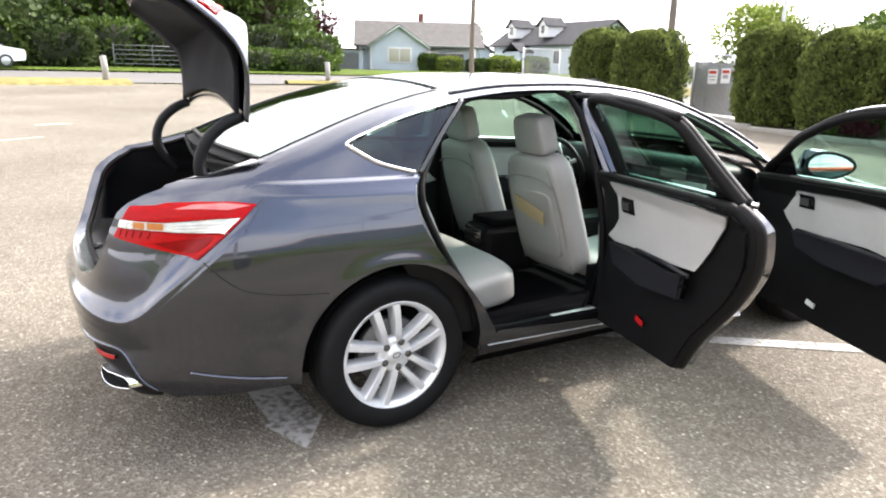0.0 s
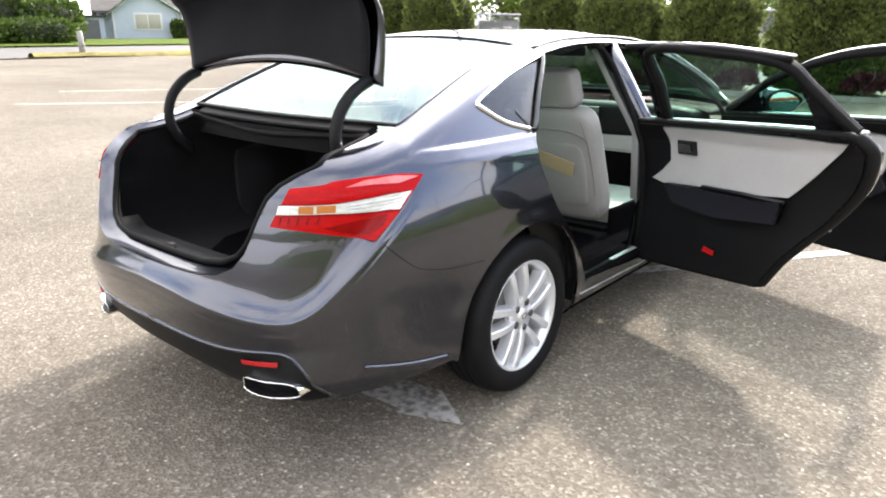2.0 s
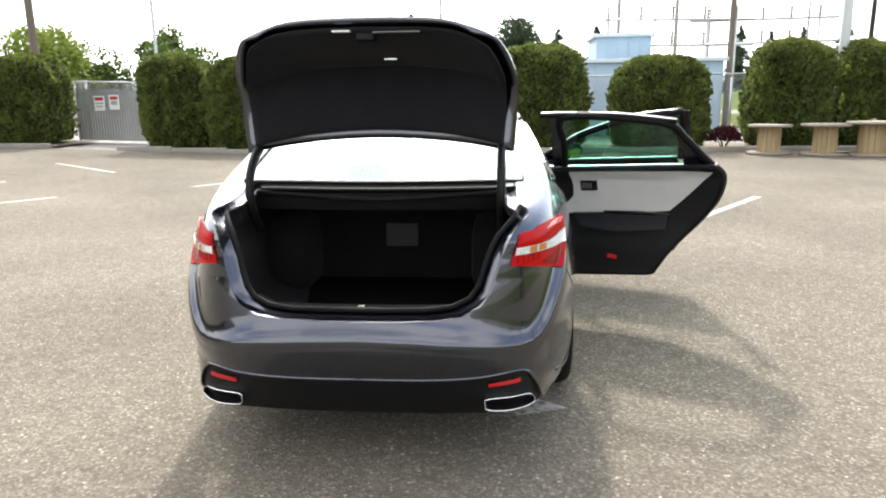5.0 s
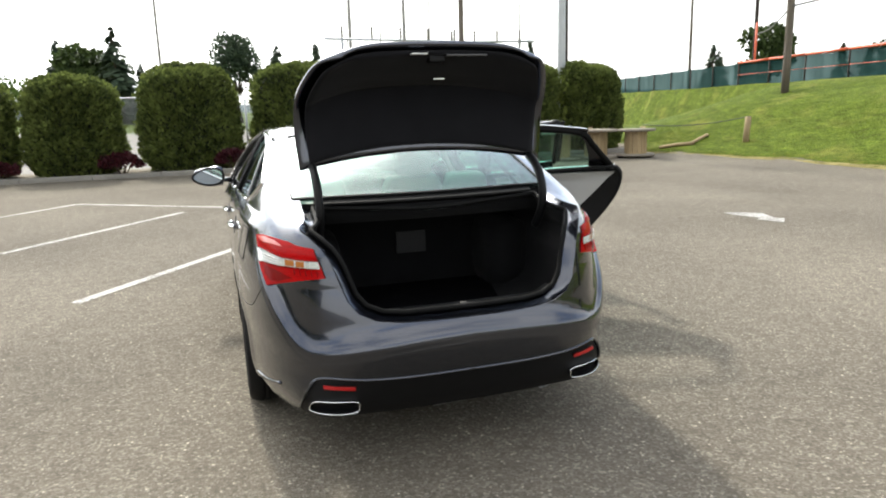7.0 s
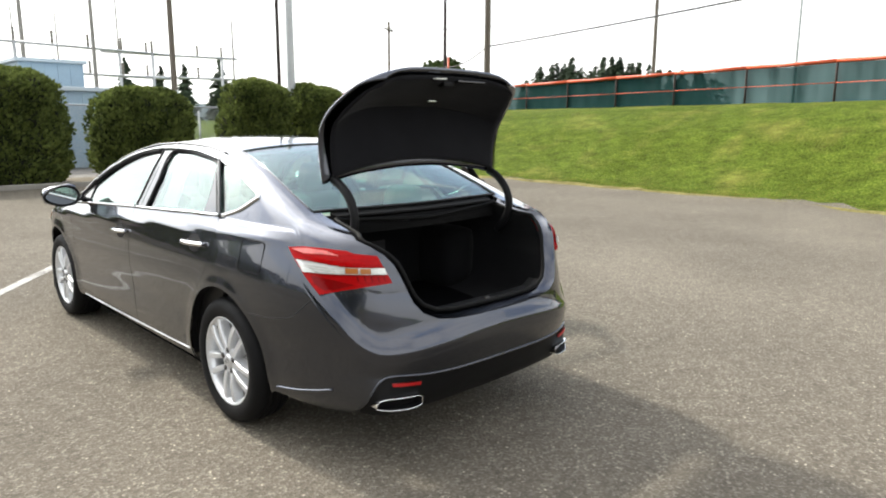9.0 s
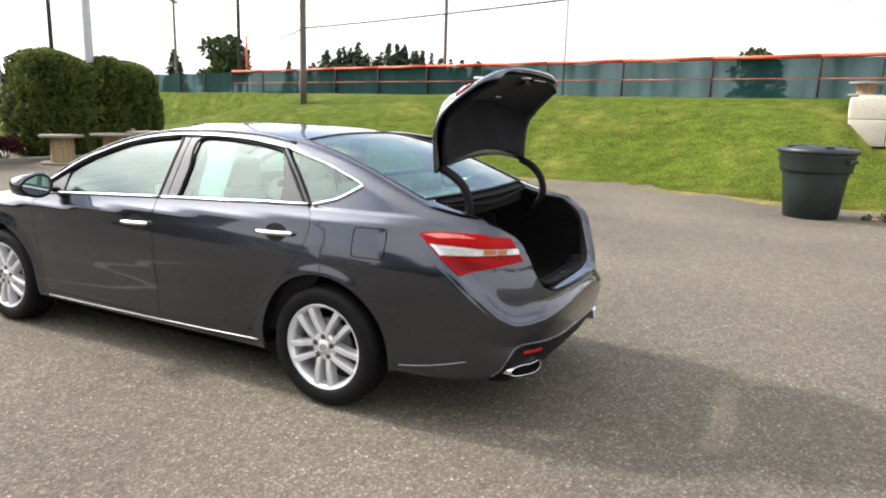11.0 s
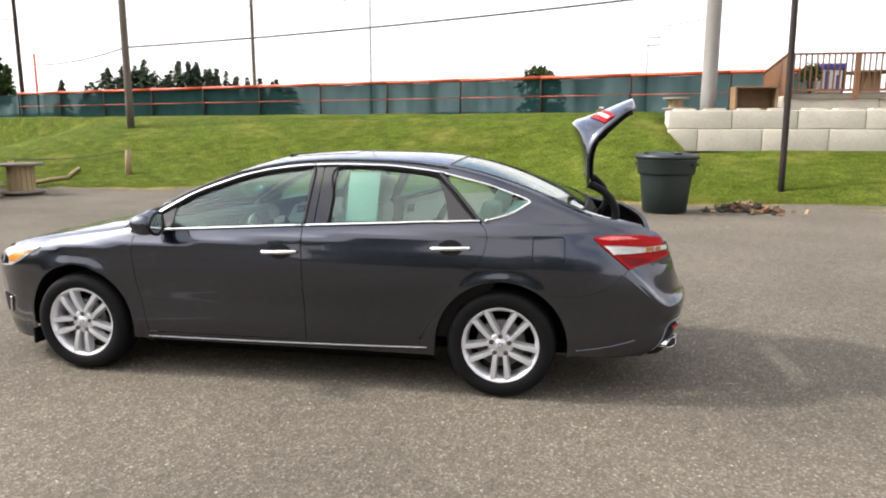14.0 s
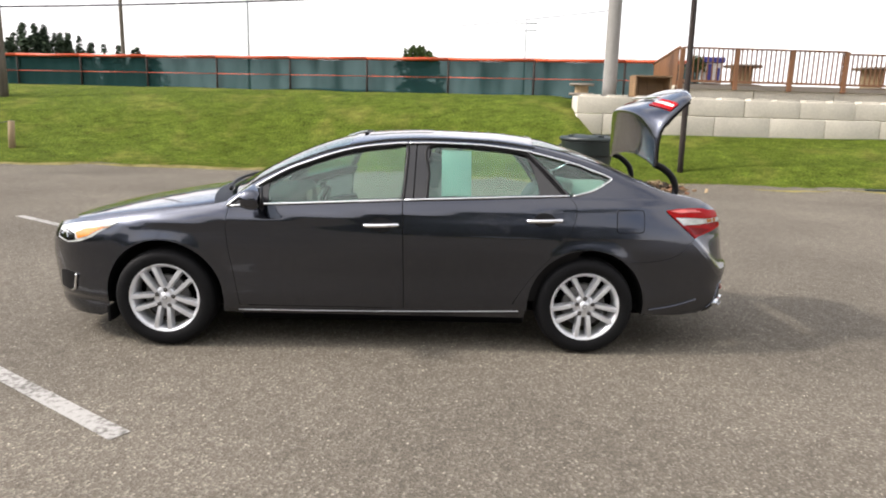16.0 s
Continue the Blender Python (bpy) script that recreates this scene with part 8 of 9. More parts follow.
# lower rear valance
for sg in (1, -1):
    poly = [(0.0, 0.250), (0.0, 0.447)] + xz((0.1, 0.447), (0.25, 0.448), (0.45, 0.453), (0.60, 0.460), (0.653, 0.444), (0.684, 0.398), (0.704, 0.344), (0.714, 0.300), (0.70, 0.264), (0.60, 0.252), (0.45, 0.250), (0.2, 0.250))
    skin("rear_valance", poly, side_at, BLACK_PLASTIC, car, sg, 0.05, -0.008, label="black lower bumper valance")
    strip_tube("valance_edge", on_skin([(0.0, 0.448)] + xz((0.25, 0.449), (0.45, 0.454), (0.60, 0.461), (0.653, 0.446), (0.685, 0.400), (0.705, 0.345), (0.715, 0.300)), 0.001, 6), 0.006, BODY, car, 6, sg)
boxed("underbody", 0, 0.0, 0.280, 1.40, 4.0, 0.09, SILL_BLACK, car, 0.04)


# trunk opening: seal, gutter and dark box
def opening_loop():
    pts = []
    right = [(0.0, 0.672), (0.15, 0.673), (0.30, 0.678), (0.40, 0.692), (0.47, 0.725), (0.508, 0.775), (0.530, 0.84), (0.548, 0.90), (0.566, 0.945), (0.590, 0.985), (0.625, 1.020), (0.655, 1.044)]
    for x, z in right:
        s = s_of_x(x, z) if x else 0.0
        pts.append(side_at(s, z))
    for y in (-2.21, -2.19, -2.16, -2.12, -2.05, -1.98, -1.93):
        p = top_at(min(1.0, deck_half(y) / rail_pt(y)[0]), y)
        pts.append(p)
    for k in range(1, 11):
        q = 0.58 / rail_pt(-1.93)[0] * (1 - k / 10)
        pts.append(top_at(q, arc_y(-1.955, 0.06, q)) + Vector((0, 0, -0.012)))
    left = [Vector((-p.x, p.y, p.z)) for p in reversed(pts[1:-1])]
    return pts + left


LOOP = opening_loop()


def inward(p, d, down=0.0):
    c = Vector((0, -2.15, 0.86))
    v = (c - p)
    v.x *= 0.8
    return p + v.normalized() * d + Vector((0, 0, -down))


bm = bmesh.new()
ra = [bm.verts.new(p) for p in LOOP]
rb = [bm.verts.new(inward(p, 0.030, 0.012) + Vector((0, 0.012, 0))) for p in LOOP]
rc = [bm.verts.new(inward(p, 0.055, 0.004) + Vector((0, 0.018, 0))) for p in LOOP]
n = len(LOOP)
front = bmesh.new()
for k in range(n):
    for a, b in ((ra, rb), (rb, rc)):
        quad = (a[k], a[(k + 1) % n], b[(k + 1) % n], b[k])
        if LOOP[k].y > -1.97 and LOOP[(k + 1) % n].y > -1.97:
            front.faces.new([front.verts.new(v.co) for v in quad])
        else:
            bm.faces.new(quad)
part("trunk_gutter", bm, BODY, car, "painted gutter round the trunk opening")
# front stretch of the gutter, coloured black instead of body paint
part("gutter_front", front, FELT, car)
bm = bmesh.new()
tube(bm, [inward(p, 0.060, -0.004) + Vector((0, 0.012, 0)) for p in LOOP], 0.0105, 8, close=True)
part("trunk_seal", bm, RUBBER, car, "thick black rubber trunk seal")
bm = bmesh.new()
v0 = [bm.verts.new(inward(p, 0.066, 0.004) + Vector((0, 0.02, 0))) for p in LOOP]
v1 = []
for p in LOOP:
    y = -2.33 if p.z < 0.9 else p.y + 0.02
    v1.append(bm.verts.new((max(-0.60, min(0.60, p.x * 1.12)), max(-2.34, y), max(0.55, p.z - 0.10))))
v2 = [bm.verts.new((max(-0.62, min(0.62, v.co.x * 1.1)), -1.46 + 0.0 * v.co.y, min(0.97, max(0.54, v.co.z - 0.02)))) for v in v1]
for k in range(n):
    bm.faces.new((v0[k], v0[(k + 1) % n], v1[(k + 1) % n], v1[k]))
    bm.faces.new((v1[k], v1[(k + 1) % n], v2[(k + 1) % n], v2[k]))
bm.faces.new(v2)
part("trunk_lining", bm, FELT, car, "black felt trunk lining")
bm = bmesh.new()
box(bm, 0, -1.82, 0.555, 1.14, 1.02, 0.03, 0.01)
part("trunk_floor", bm, CARPET, car, "black carpet trunk floor")
bm = bmesh.new()
pts = []
for k in range(13):
    x = -0.44 + 0.88 * k / 12
    z = 0.672 + 0.05 * max(0, abs(x) - 0.34) / 0.1 * 0.4
    p = side_at(s_of_x(abs(x), 0.675) if abs(x) > 0.001 else 0, 0.675)
    pts.append((x, p.y, 0.675 + (0.03 if abs(x) > 0.42 else 0)))
rows = []
for x, y, z in pts:
    rows.append([bm.verts.new(q) for q in ((x, y + 0.055, z + 0.010), (x, y + 0.085, z + 0.022), (x, y + 0.165, z + 0.020), (x, y + 0.185, z - 0.02), (x, y + 0.19, z - 0.12))])
for a, b in zip(rows, rows[1:]):
    for j in range(4):
        bm.faces.new((a[j], a[j + 1], b[j + 1], b[j]))
sill = part("trunk_sill", bm, BLACK_PLASTIC, car, "black plastic sill with the latch striker")
boxed("striker", 0.0, -2.415, 0.703, 0.03, 0.02, 0.014, ALLOY_DARK, sill, 0.004)
boxed("striker_slot", 0.0, -2.437, 0.700, 0.075, 0.035, 0.008, RUBBER, sill, 0.002)
for sg in (-1, 1):
    bm = bmesh.new()
    box(bm, sg * 0.52, -1.50, 0.74, 0.24, 0.50, 0.38, 0.09)
    part("wheelhouse_trim", bm, FELT, car)
    # goose-neck hinge
    bm = bmesh.new()
    x = sg * 0.545
    pts = curve([(x, -1.985, 0.94), (x, -2.05, 1.02), (x, -2.075, 1.10), (x, -2.05, 1.185), (x, -1.985, 1.25), (x, -1.91, 1.285)], 6)
    tube(bm, pts, 0.019, 8, flat=1.25)
    part("trunk_hinge", bm, BLACK_PLASTIC, car, "black goose-neck trunk hinge")
boxed("foam_patch", 0.03, -1.475, 0.805, 0.17, 0.01, 0.12, LINER_GREY, car, 0.004, "small grey panel inside the trunk")


# trunk lid
# profiles of the lid from its front edge to its lower rear edge: along the middle, and along its sides
LID_MID = [(-0.02, 0.0), (-0.14, 0.022), (-0.26, 0.048), (-0.36, 0.072), (-0.41, 0.082), (-0.435, 0.060), (-0.46, -0.02), (-0.49, -0.12), (-0.53, -0.225), (-0.555, -0.30)]
LID_SIDE = [(-0.02, 0.0), (-0.10, 0.0), (-0.18, -0.004), (-0.255, -0.020), (-0.31, -0.050), (-0.35, -0.085), (-0.40, -0.135), (-0.45, -0.185), (-0.50, -0.240), (-0.535, -0.30)]
LID_HALF = [(0.0, 0.600), (0.30, 0.615), (0.50, 0.610), (0.65, 0.592), (0.80, 0.560), (0.90, 0.525), (0.96, 0.490), (1.0, 0.43)]


def lid_at(u, v, off=0.0, shrink=1.0):
    """u across (-1..1), v from front edge (0) to lower rear edge (1)."""
    v = 0.5 + (v - 0.5) * shrink
    k = np.linspace(0, 1, len(LID_MID))
    w = u * u * (0.6 + 0.4 * u * u)
    y = sum(q * spline_table(list(zip(k, [p[0] for p in tab])), v) for q, tab in ((1 - w, LID_MID), (w, LID_SIDE)))
    z = sum(q * spline_table(list(zip(k, [p[1] for p in tab])), v) for q, tab in ((1 - w, LID_MID), (w, LID_SIDE)))
    half = spline_table(LID_HALF, v) * shrink
    y += -0.065 * (1 - u * u) * max(0.0, 1 - v / 0.45) ** 1.5
    y += 0.04 * abs(u) ** 7 * max(0.0, (v - 0.6) / 0.4)
    a = min(1.0, max(0.0, (v - 0.40) / 0.25)) * 1.25
    return Vector((u * half, y + off * math.sin(a), z - off * math.cos(a)))


def lid_mesh(name, off, shrink, thick, material, parent, label="", wav=0.0):
    nu, nv = 36, 40
    vs, fs = [], []
    for layer in (0, 1):
        for j in range(nv + 1):
            for i in range(nu + 1):
                u, v = -1 + 2 * i / nu, j / nv
                e = max(abs(u) ** 8, abs(2 * v - 1) ** 10)
                p = lid_at(u, v, off + layer * thick * (1 - 0.5 * e) + wav * (0.5 + 0.5 * math.sin(u * 9) * math.sin(v * 8)) * layer, shrink)
                vs.append(p)
    m = (nu + 1) * (nv + 1)
    for j in range(nv):
        for i in range(nu):
            a = j * (nu + 1) + i
            fs.append((a, a + 1, a + nu + 2, a + nu + 1))
            fs.append((a + m, a + m + nu + 1, a + m + nu + 2, a + m + 1))
    ring = [i for i in range(nu + 1)] + [j * (nu + 1) + nu for j in range(1, nv + 1)] + [nv * (nu + 1) + i for i in range(nu - 1, -1, -1)] + [j * (nu + 1) for j in range(nv - 1, 0, -1)]
    for a, b in zip(ring, ring[1:] + ring[:1]):
        fs.append((a, a + m, b + m, b))
    ob = mesh_ob(name, vs, fs, material, parent, label)
    return ob


lid = lid_mesh("trunk_lid", 0.0, 1.0, 0.028, BODY, car, "open trunk lid, dark grey outside")
lid_mesh("lid_liner", 0.028, 0.92, 0.022, LINER_FELT, lid, "black felt lid liner", 0.006)
for sg in (-1, 1):
    vs, fs = [], []
    for j in range(7):
        for i in range(9):
            u, v = sg * (0.55 + 0.40 * i / 8), 0.655 + 0.12 * j / 6
            p = lid_at(u, v, -0.007)
            vs.append(p)
    for j in range(6):
        for i in range(8):
            a = j * 9 + i
            fs.append((a, a + 1, a + 10, a + 9))
    vs += [Vector((p.x, p.y + 0.012, p.z)) for p in vs[:63]]
    for a, b in zip(list(range(9)) + [8 + 9 * k for k in range(1, 7)] + [54 + k for k in range(7, -1, -1)] + [9 * k for k in range(5, 0, -1)], [*range(1, 9)] + [8 + 9 * k for k in range(1, 7)] + [54 + k for k in range(7, -1, -1)] + [9 * k for k in range(5, -1, -1)]):
        fs.append((a, b, b + 63, a + 63))
    lamp = mesh_ob("lid_lamp", vs, fs, LAMP_RED, lid, "red lamp on the trunk lid")
    vs = [lid_at(sg * (0.55 + 0.38 * i / 8), 0.70 + 0.035 * j, -0.011) for j in range(2) for i in range(9)]
    mesh_ob("lid_lamp_band", vs, [(i, i + 1, i + 10, i + 9) for i in range(8)], LAMP_CLEAR, lamp)
boxed("lid_garnish", 0, -0.50, -0.105, 0.62, 0.016, 0.028, CHROME, lid, 0.006, "chrome bar above the plate")
p = lid_at(0.26, 0.95, 0.05)
boxed("lid_pull", p.x, p.y, p.z, 0.19, 0.010, 0.035, BLACK_GLOSS, lid, 0.004)
p = lid_at(0.0, 0.90, 0.05)
boxed("lid_latch", p.x, p.y, p.z, 0.075, 0.03, 0.05, BLACK_PLASTIC, lid, 0.008)
p = lid_at(-0.19, 0.975, 0.050)
boxed("lid_sticker", p.x, p.y, p.z, 0.07, 0.006, 0.03, WHITE_PAINT, lid, 0.001, "small white label")
p = lid_at(0.12, 0.70, 0.052)
boxed("lid_release", p.x, p.y, p.z, 0.055, 0.012, 0.014, LAMP_CLEAR, lid, 0.003, "pale glow release tab")
lid.matrix_basis = Matrix.Translation((0, -1.895, 1.245)) @ Matrix.Rotation(radians(-93), 4, "X")


# wheels
def make_wheel():
    """Outer face towards +x, centre at the origin."""
    bm = bmesh.new()
    lathe(bm, [(0.001, -0.045), (0.145, -0.045), (0.150, -0.055), (0.150, -0.075), (0.06, -0.08), (0.001, -0.08)], 32, "x")
    wheel = part("wheel", bm, ALLOY_DARK, car, "alloy wheel with a road tyre")
    bm = bmesh.new()
    prof = [(0.226, 0.000), (0.232, 0.010), (0.250, 0.018), (0.275, 0.022), (0.300, 0.020), (0.318, 0.008), (0.327, -0.012), (0.3325, -0.030)]
    groove = [(0.334, -0.045), (0.334, -0.052), (0.327, -0.053), (0.327, -0.061), (0.334, -0.062), (0.334, -0.088), (0.327, -0.089), (0.327, -0.097), (0.334, -0.098), (0.334, -0.124), (0.327, -0.125), (0.327, -0.133), (0.334, -0.134), (0.3325, -0.155)]
    back = [(0.327, -0.175), (0.300, -0.205), (0.260, -0.205), (0.226, -0.19)]
    lathe(bm, prof + groove + back, 64, "x")
    part("tyre", bm, TYRE, wheel, "black road tyre")
    bm = bmesh.new()
    lathe(bm, [(0.231, -0.19), (0.222, -0.17), (0.205, -0.10), (0.206, -0.03), (0.212, -0.006), (0.220, 0.004), (0.2285, 0.010), (0.2335, 0.012), (0.2355, 0.006), (0.231, -0.01)], 64, "x")
    rim = part("rim", bm, ALLOY, wheel, "silver alloy rim")

    def spoke(a0, sg):
        bm = bmesh.new()
        rows = []
        for k in range(7):
            t = k / 6
            r = 0.030 + 0.186 * t
            half = 0.0125 + 0.0045 * t
            off = sg * (0.026 + 0.020 * t)
            x = 0.002 + 0.008 * math.sin(t * math.pi) - 0.008 * (1 - t) ** 2
            ring = []
            for du, dx in ((-1.35, -0.050), (-1.0, -0.004), (-0.78, 0.003), (0.78, 0.003), (1.0, -0.004), (1.35, -0.050)):
                c, s = math.cos(a0), math.sin(a0)
                lx = half * du + off
                ring.append(bm.verts.new((x + dx, r * c - lx * s, r * s + lx * c)))
            rows.append(ring)
        for a, b in zip(rows, rows[1:]):
            for j in range(5):
                bm.faces.new((a[j], a[j + 1], b[j + 1], b[j]))
        return part("spoke", bm, ALLOY, rim, shade=False)

    for k in range(5):
        a = radians(90 + 72 * k)
        for sg in (-1, 1):
            spoke(a, sg)
    bm = bmesh.new()
    lathe(bm, [(0.078, -0.035), (0.078, -0.012), (0.070, -0.004), (0.052, -0.002), (0.034, -0.004), (0.031, 0.004), (0.026, 0.007), (0.001, 0.008)], 32, "x")
    part("hub_cap", bm, ALLOY, wheel, "silver centre cap")
    bm = bmesh.new()
    tube(bm, [(0.0085, 0.016 * math.cos(t * 0.393), 0.011 * math.sin(t * 0.393)) for t in range(16)], 0.0022, 5, close=True)
    part("cap_emblem", bm, ALLOY_DARK, wheel)
    for k in range(5):
        a = radians(90 + 36 + 72 * k)
        bm = bmesh.new()
        lathe(bm, [(0.0165, -0.012), (0.0165, 0.004), (0.012, 0.007), (0.001, 0.008)], 6, "x", (0, 0.057 * math.cos(a), 0.057 * math.sin(a)))
        part("lug_nut", bm, ALLOY_DARK, wheel)
    return wheel


w0 = make_wheel()
places = [(0.882, -1.41, 0, 12), (0.882, 1.41, 0, 50), (-0.882, -1.41, 180, 36), (-0.882, 1.41, 180, 30)]
for k, (x, y, rz, spin) in enumerate(places):
    m = pose(x, y, 0.334, 0, 0, rz) @ pose(0, 0, 0, spin)
    w = w0 if k == 0 else copy_thing(w0, m)
    w.matrix_basis = m


# ---- car interior ----
def cushion(name, sx, sy, sz, material, parent, m, bulge=0.12, label="", taper=1.0, seg=10):
    """A padded block with crowned faces. Sizes are full; taper narrows the top."""
    bm = bmesh.new()
    bmesh.ops.create_cube(bm, size=2.0)
    bmesh.ops.subdivide_edges(bm, edges=bm.edges[:], cuts=seg, use_grid_fill=True)
    for v in bm.verts:
        c = v.co.copy()
        e = 6.0
        n = (abs(c.x) ** e + abs(c.y) ** e + abs(c.z) ** e) ** (1 / e)
        c = c / n
        k = 1 + bulge * (1 - abs(c.x) ** 2) * (1 - abs(c.z) ** 2) * (1 if abs(c.y) > 0.5 else 0)
        t = 1 + (taper - 1) * (c.z + 1) / 2
        v.co = m @ Vector((c.x * sx / 2 * t, c.y * sy / 2 * k, c.z * sz / 2))
    return part(name, bm, material, parent, label)


def front_seat(x):
    base = Matrix.Translation((x, -0.02, 0.0))
    seat = cushion("front_seat", 0.50, 0.46, 0.16, LEATHER, car, base @ pose(0, 0.22, 0.42, 6), 0.05, "grey leather front seat")
    back = base @ pose(0, -0.24, 0.77, 17)
    cushion("backrest", 0.50, 0.15, 0.66, LEATHER, seat, back @ pose(0, 0, -0.02), 0.25, "grey leather backrest", 0.86)
    cushion("back_panel", 0.38, 0.03, 0.38, LEATHER, seat, back @ pose(0, -0.078, -0.05, 0), 0.3, "seat-back map pocket", 0.9)
    bm = bmesh.new()
    tube(bm, [back @ Vector((dx, -0.083, dz)) for dx, dz in curve([(-0.20, 0.17), (-0.1, 0.205), (0.1, 0.205), (0.20, 0.17)], 5)], 0.006, 5)
    part("seam", bm, LEATHER_DARK, seat)
    for sg in (-1, 1):
        bm = bmesh.new()
        tube(bm, [back @ Vector((sg * 0.07, 0.0, 0.28)), back @ Vector((sg * 0.07, 0.0, 0.38))], 0.008, 6)
        part("headrest_post", bm, CHROME, seat)
        bm = bmesh.new()
        tube(bm, [back @ Vector((sg * dx, -0.079 + dy, dz)) for dx, dy, dz in curve([(0.205, 0.02, -0.33), (0.212, 0.012, -0.1), (0.200, 0.008, 0.12), (0.165, 0.012, 0.26)], 5)], 0.006, 5)
        part("side_seam", bm, LEATHER_DARK, seat)
    cushion("headrest", 0.27, 0.11, 0.20, LEATHER, seat, base @ pose(0, -0.345, 1.165, 14), 0.2, "grey leather headrest", 0.86)
    boxed("seat_base", x, 0.08, 0.33, 0.44, 0.44, 0.10, SILL_BLACK, seat, 0.02)
    for sg in (-1, 1):
        boxed("seat_valance", x + sg * 0.252, 0.12, 0.415, 0.035, 0.56, 0.17, SILL_BLACK, seat, 0.015, "black plastic seat side")
    return back, seat


back_r, seat_r = front_seat(0.37)
back_l, seat_l = front_seat(-0.37)
bm = bmesh.new()
box(bm, 0, 0, 0, 0.25, 0.004, 0.085, 0.001)
folder = part("booklet", bm, PAPER, seat_r, "manila booklet tucked into the map pocket")
folder.matrix_basis = back_r @ pose(0.0, -0.112, 0.03, 0, 16, 0)
# rear bench
bench = cushion("rear_bench", 1.34, 0.54, 0.20, LEATHER, car, pose(0, -0.86, 0.43, 8), 0.06, "grey leather rear bench")
for x, w in ((-0.43, 0.50), (0.0, 0.34), (0.43, 0.50)):
    cushion("backrest", w, 0.15, 0.62, LEATHER, bench, pose(x, -1.14, 0.73, 24), 0.2, taper=0.92)
for x in (-0.42, 0.42):
    cushion("headrest", 0.27, 0.11, 0.17, LEATHER, bench, pose(x, -1.29, 1.075, 12), 0.2, "grey leather rear headrest", 0.88)
boxed("parcel_shelf", 0, -1.60, 1.045, 1.22, 0.46, 0.03, TRIM_GREY, car, 0.01, "grey parcel shelf under the rear window")
boxed("high_brake_lamp", 0, -1.78, 1.083, 0.34, 0.07, 0.05, BLACK_PLASTIC, car, 0.012)
# dashboard, console, wheel
dash = cushion("dashboard", 1.42, 0.50, 0.26, BLACK_PLASTIC, car, pose(0, 0.86, 0.86, -6), 0.05, "black dashboard")
boxed("dash_band", 0, 0.615, 0.86, 1.36, 0.02, 0.05, TRIM_GREY, dash, 0.008, "pale trim band")
boxed("dash_lower", 0.36, 0.612, 0.755, 0.62, 0.02, 0.13, TRIM_GREY, dash, 0.02, "pale grey lower dash panel")
boxed("air_vent", 0.45, 0.605, 0.92, 0.20, 0.02, 0.07, BLACK_GLOSS, dash, 0.008)
boxed("screen", 0.0, 0.60, 0.90, 0.24, 0.02, 0.15, BLACK_GLOSS, dash, 0.008)
console = boxed("centre_console", 0, 0.05, 0.48, 0.24, 1.05, 0.28, BLACK_PLASTIC, car, 0.04, "black centre console with rear vents")
boxed("console_lid", 0, -0.25, 0.635, 0.22, 0.36, 0.05, SILL_BLACK, console, 0.02, "black padded lid")
boxed("rear_vent", 0, -0.487, 0.555, 0.17, 0.012, 0.10, BLACK_GLOSS, console, 0.004)
for k in range(4):
    boxed("vent_slat", 0, -0.495, 0.52 + 0.023 * k, 0.15, 0.006, 0.006, BLACK_PLASTIC, console, 0.001)
bm = bmesh.new()
ring = Matrix.Translation((-0.37, 0.46, 0.87)) @ Matrix.Rotation(radians(-68), 4, "X")
tube(bm, [ring @ Vector((0.185 * math.cos(t * 0.1963), 0.185 * math.sin(t * 0.1963), 0)) for t in range(32)], 0.016, 8, close=True)
sw = part("steering_wheel", bm, BLACK_PLASTIC, car, "black steering wheel")
bm = bmesh.new()
box(bm, 0, 0, 0, 0.16, 0.13, 0.05, 0.03)
hubo = part("wheel_boss", bm, BLACK_PLASTIC, sw)
hubo.matrix_basis = ring
for a in (200, 340, 270):
    bm = bmesh.new()
    tube(bm, [ring @ Vector((0.05 * math.cos(radians(a)), 0.05 * math.sin(radians(a)), 0)), ring @ Vector((0.18 * math.cos(radians(a)), 0.18 * math.sin(radians(a)), 0))], 0.014, 6)
    part("wheel_spoke", bm, ALLOY, sw)
bm = bmesh.new()
box(bm, 0.03, 0.33, 1.335, 0.22, 0.03, 0.06, 0.012)
part("rear_view_mirror", bm, BLACK_PLASTIC, car)
# headliner and floor
lin = skin("headliner", band(-0.93, 0.93, -1.10, 0.05, 0.22, 0.02), top_at, TRIM_GREY, car, thick=0.01, lift=-0.028, su=0.08, sv=0.06, label="pale grey headliner")
boxed("cabin_floor", 0, -0.10, 0.335, 1.50, 2.1, 0.04, CARPET, car, 0.01, "black carpet cabin floor")
boxed("firewall", 0, 1.02, 0.62, 1.50, 0.06, 0.56, BLACK_PLASTIC, car, 0.02)
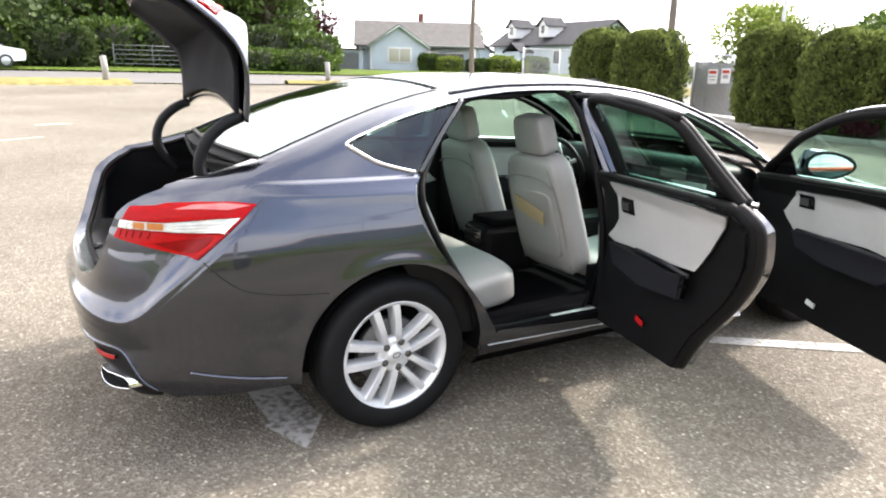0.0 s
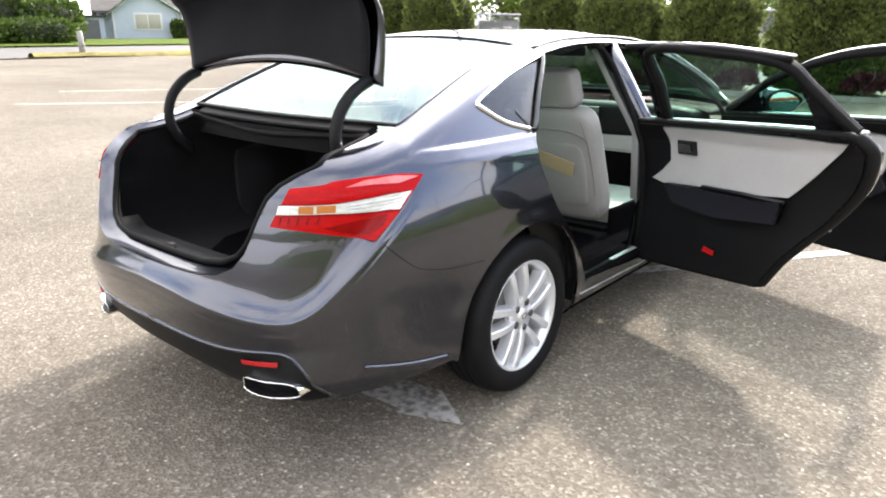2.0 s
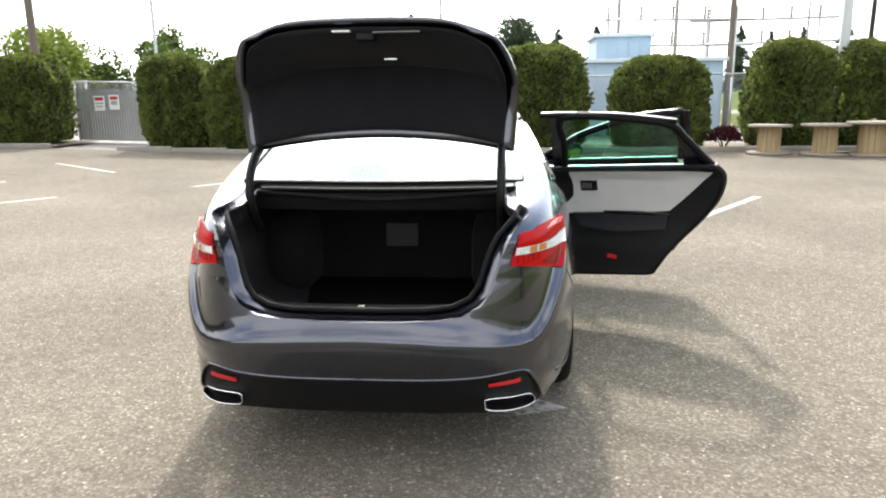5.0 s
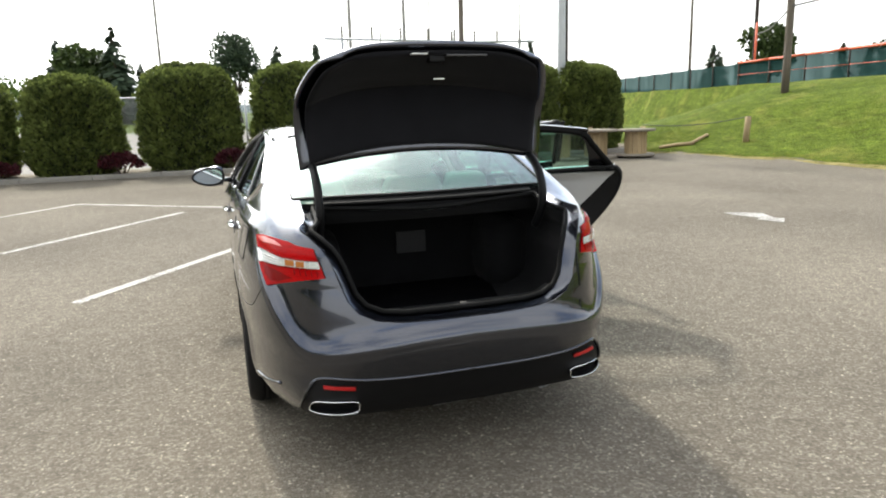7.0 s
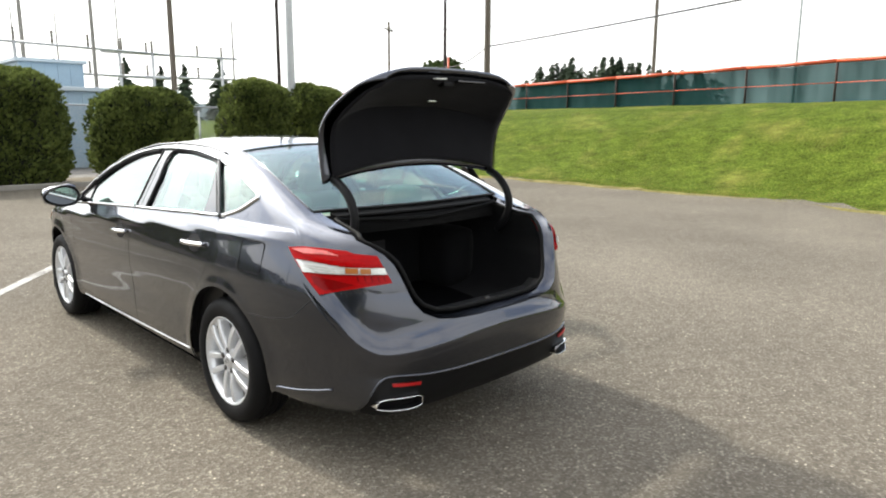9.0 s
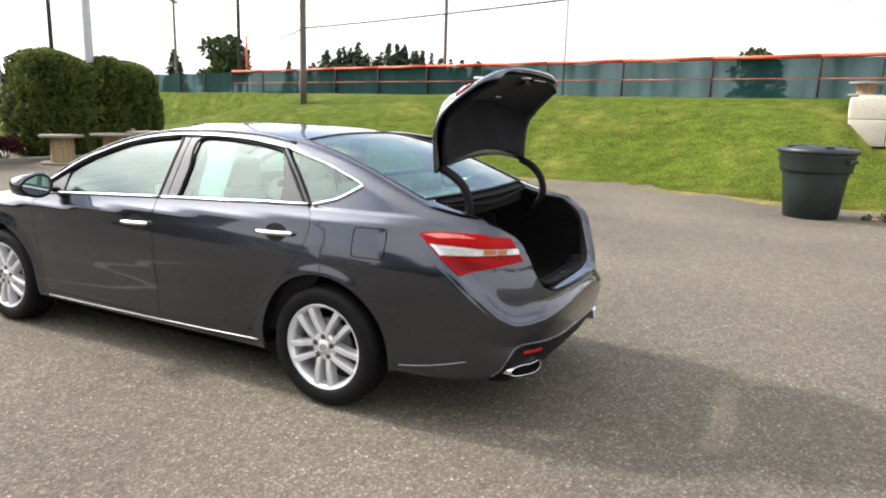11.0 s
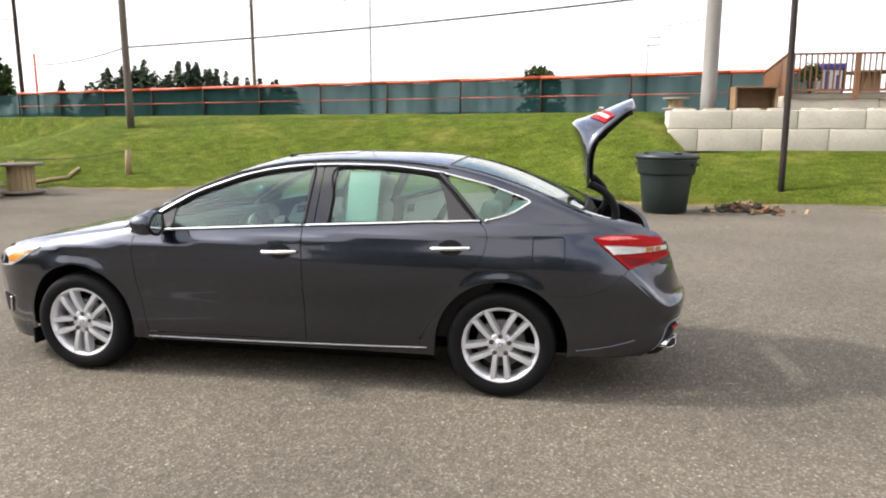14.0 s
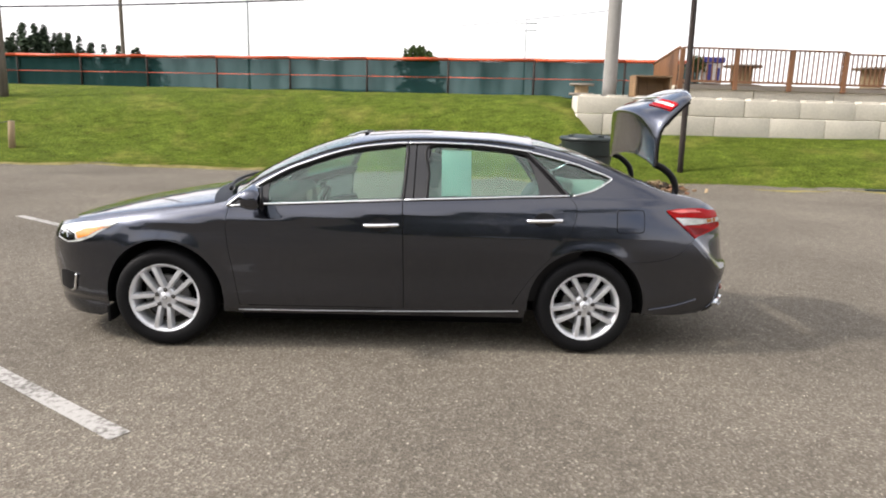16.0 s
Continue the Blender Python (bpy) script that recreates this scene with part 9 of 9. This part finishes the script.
# door apertures: pillars and sills inside the shell
for sg in (-1, 1):
    def shell_pts(pts, depth):
        return [(p.x - depth, p.y, p.z) for p in (side_at(s_of_y(y, z), z) for y, z in pts)]
    strip_tube("pillar_b", shell_pts([(-0.20, 0.30), (-0.215, 0.6), (-0.225, 0.95), (-0.255, 1.18), (-0.275, 1.37)], 0.062 if sg > 0 else 0.11), 0.052, BODY if sg > 0 else BLACK_PLASTIC, car, 10, sg, "painted centre pillar", 1.0)
    strip_tube("pillar_b_trim", shell_pts([(-0.215, 0.6), (-0.225, 0.95), (-0.255, 1.18), (-0.275, 1.37)], 0.115), 0.034, TRIM_GREY, car, 8, sg, "grey pillar trim")
    strip_tube("door_seal", shell_pts(curve([(-0.30, 0.36), (-0.32, 0.9), (-0.35, 1.36), (-0.72, 1.365), (-0.98, 1.335), (-1.22, 1.085), (-1.27, 0.95), (-1.18, 0.74), (-1.04, 0.52), (-0.97, 0.36), (-0.6, 0.345)], 4, True), 0.052), 0.016, RUBBER, car, 6, sg)
    strip_tube("door_seal", shell_pts(curve([(-0.13, 0.36), (-0.14, 0.9), (-0.19, 1.36), (0.10, 1.335), (0.44, 1.24), (0.72, 1.10), (0.90, 0.97), (0.92, 0.7), (0.88, 0.45), (0.85, 0.345), (0.4, 0.345)], 4, True), 0.052), 0.016, RUBBER, car, 6, sg)
    skin("pillar_foot", yz((-0.13, 0.31), (-0.38, 0.31), (-0.315, 0.46), (-0.285, 0.62), (-0.275, 0.95), (-0.20, 0.95), (-0.165, 0.60)), deep_at(0.062), BODY, car, sg, 0.02)
    bm = bmesh.new()
    for k, (a, b) in enumerate([(-0.95, -0.26), (-0.15, 0.86)]):
        box(bm, sg * 0.80, (a + b) / 2, 0.315, 0.17, b - a, 0.075, 0.02)
    part("door_sill", bm, SILL_BLACK, car)
    boxed("sill_plate", sg * 0.845, -0.42, 0.356, 0.022, 0.30, 0.006, ALLOY, car, 0.002, "metal sill scuff strip")
    # rear wheel-house side of the aperture and body inner behind the rear seat
    poly = yz((-1.27, 1.06), (-1.31, 0.95), (-1.28, 0.85), (-1.19, 0.72), (-1.09, 0.60), (-1.02, 0.48), (-0.985, 0.36), (-1.10, 0.36), (-1.40, 0.75), (-1.60, 0.80), (-1.70, 1.05), (-1.54, 1.10))
    skin("quarter_inner", poly, deep_at(0.055), BLACK_PLASTIC, car, sg, 0.01)
# price sheet in the rear window, seen from the street side
bm = bmesh.new()
box(bm, -0.765, -0.52, 1.20, 0.003, 0.20, 0.32, 0.001)
st = part("window_sticker", bm, STICKER, car, "pale paper sheet taped inside the rear side window")
st.matrix_basis = Matrix.Translation((-0.715, -0.52, 1.20)) @ Matrix.Rotation(radians(23), 4, "Y") @ Matrix.Translation((0.765, 0.52, -1.20))
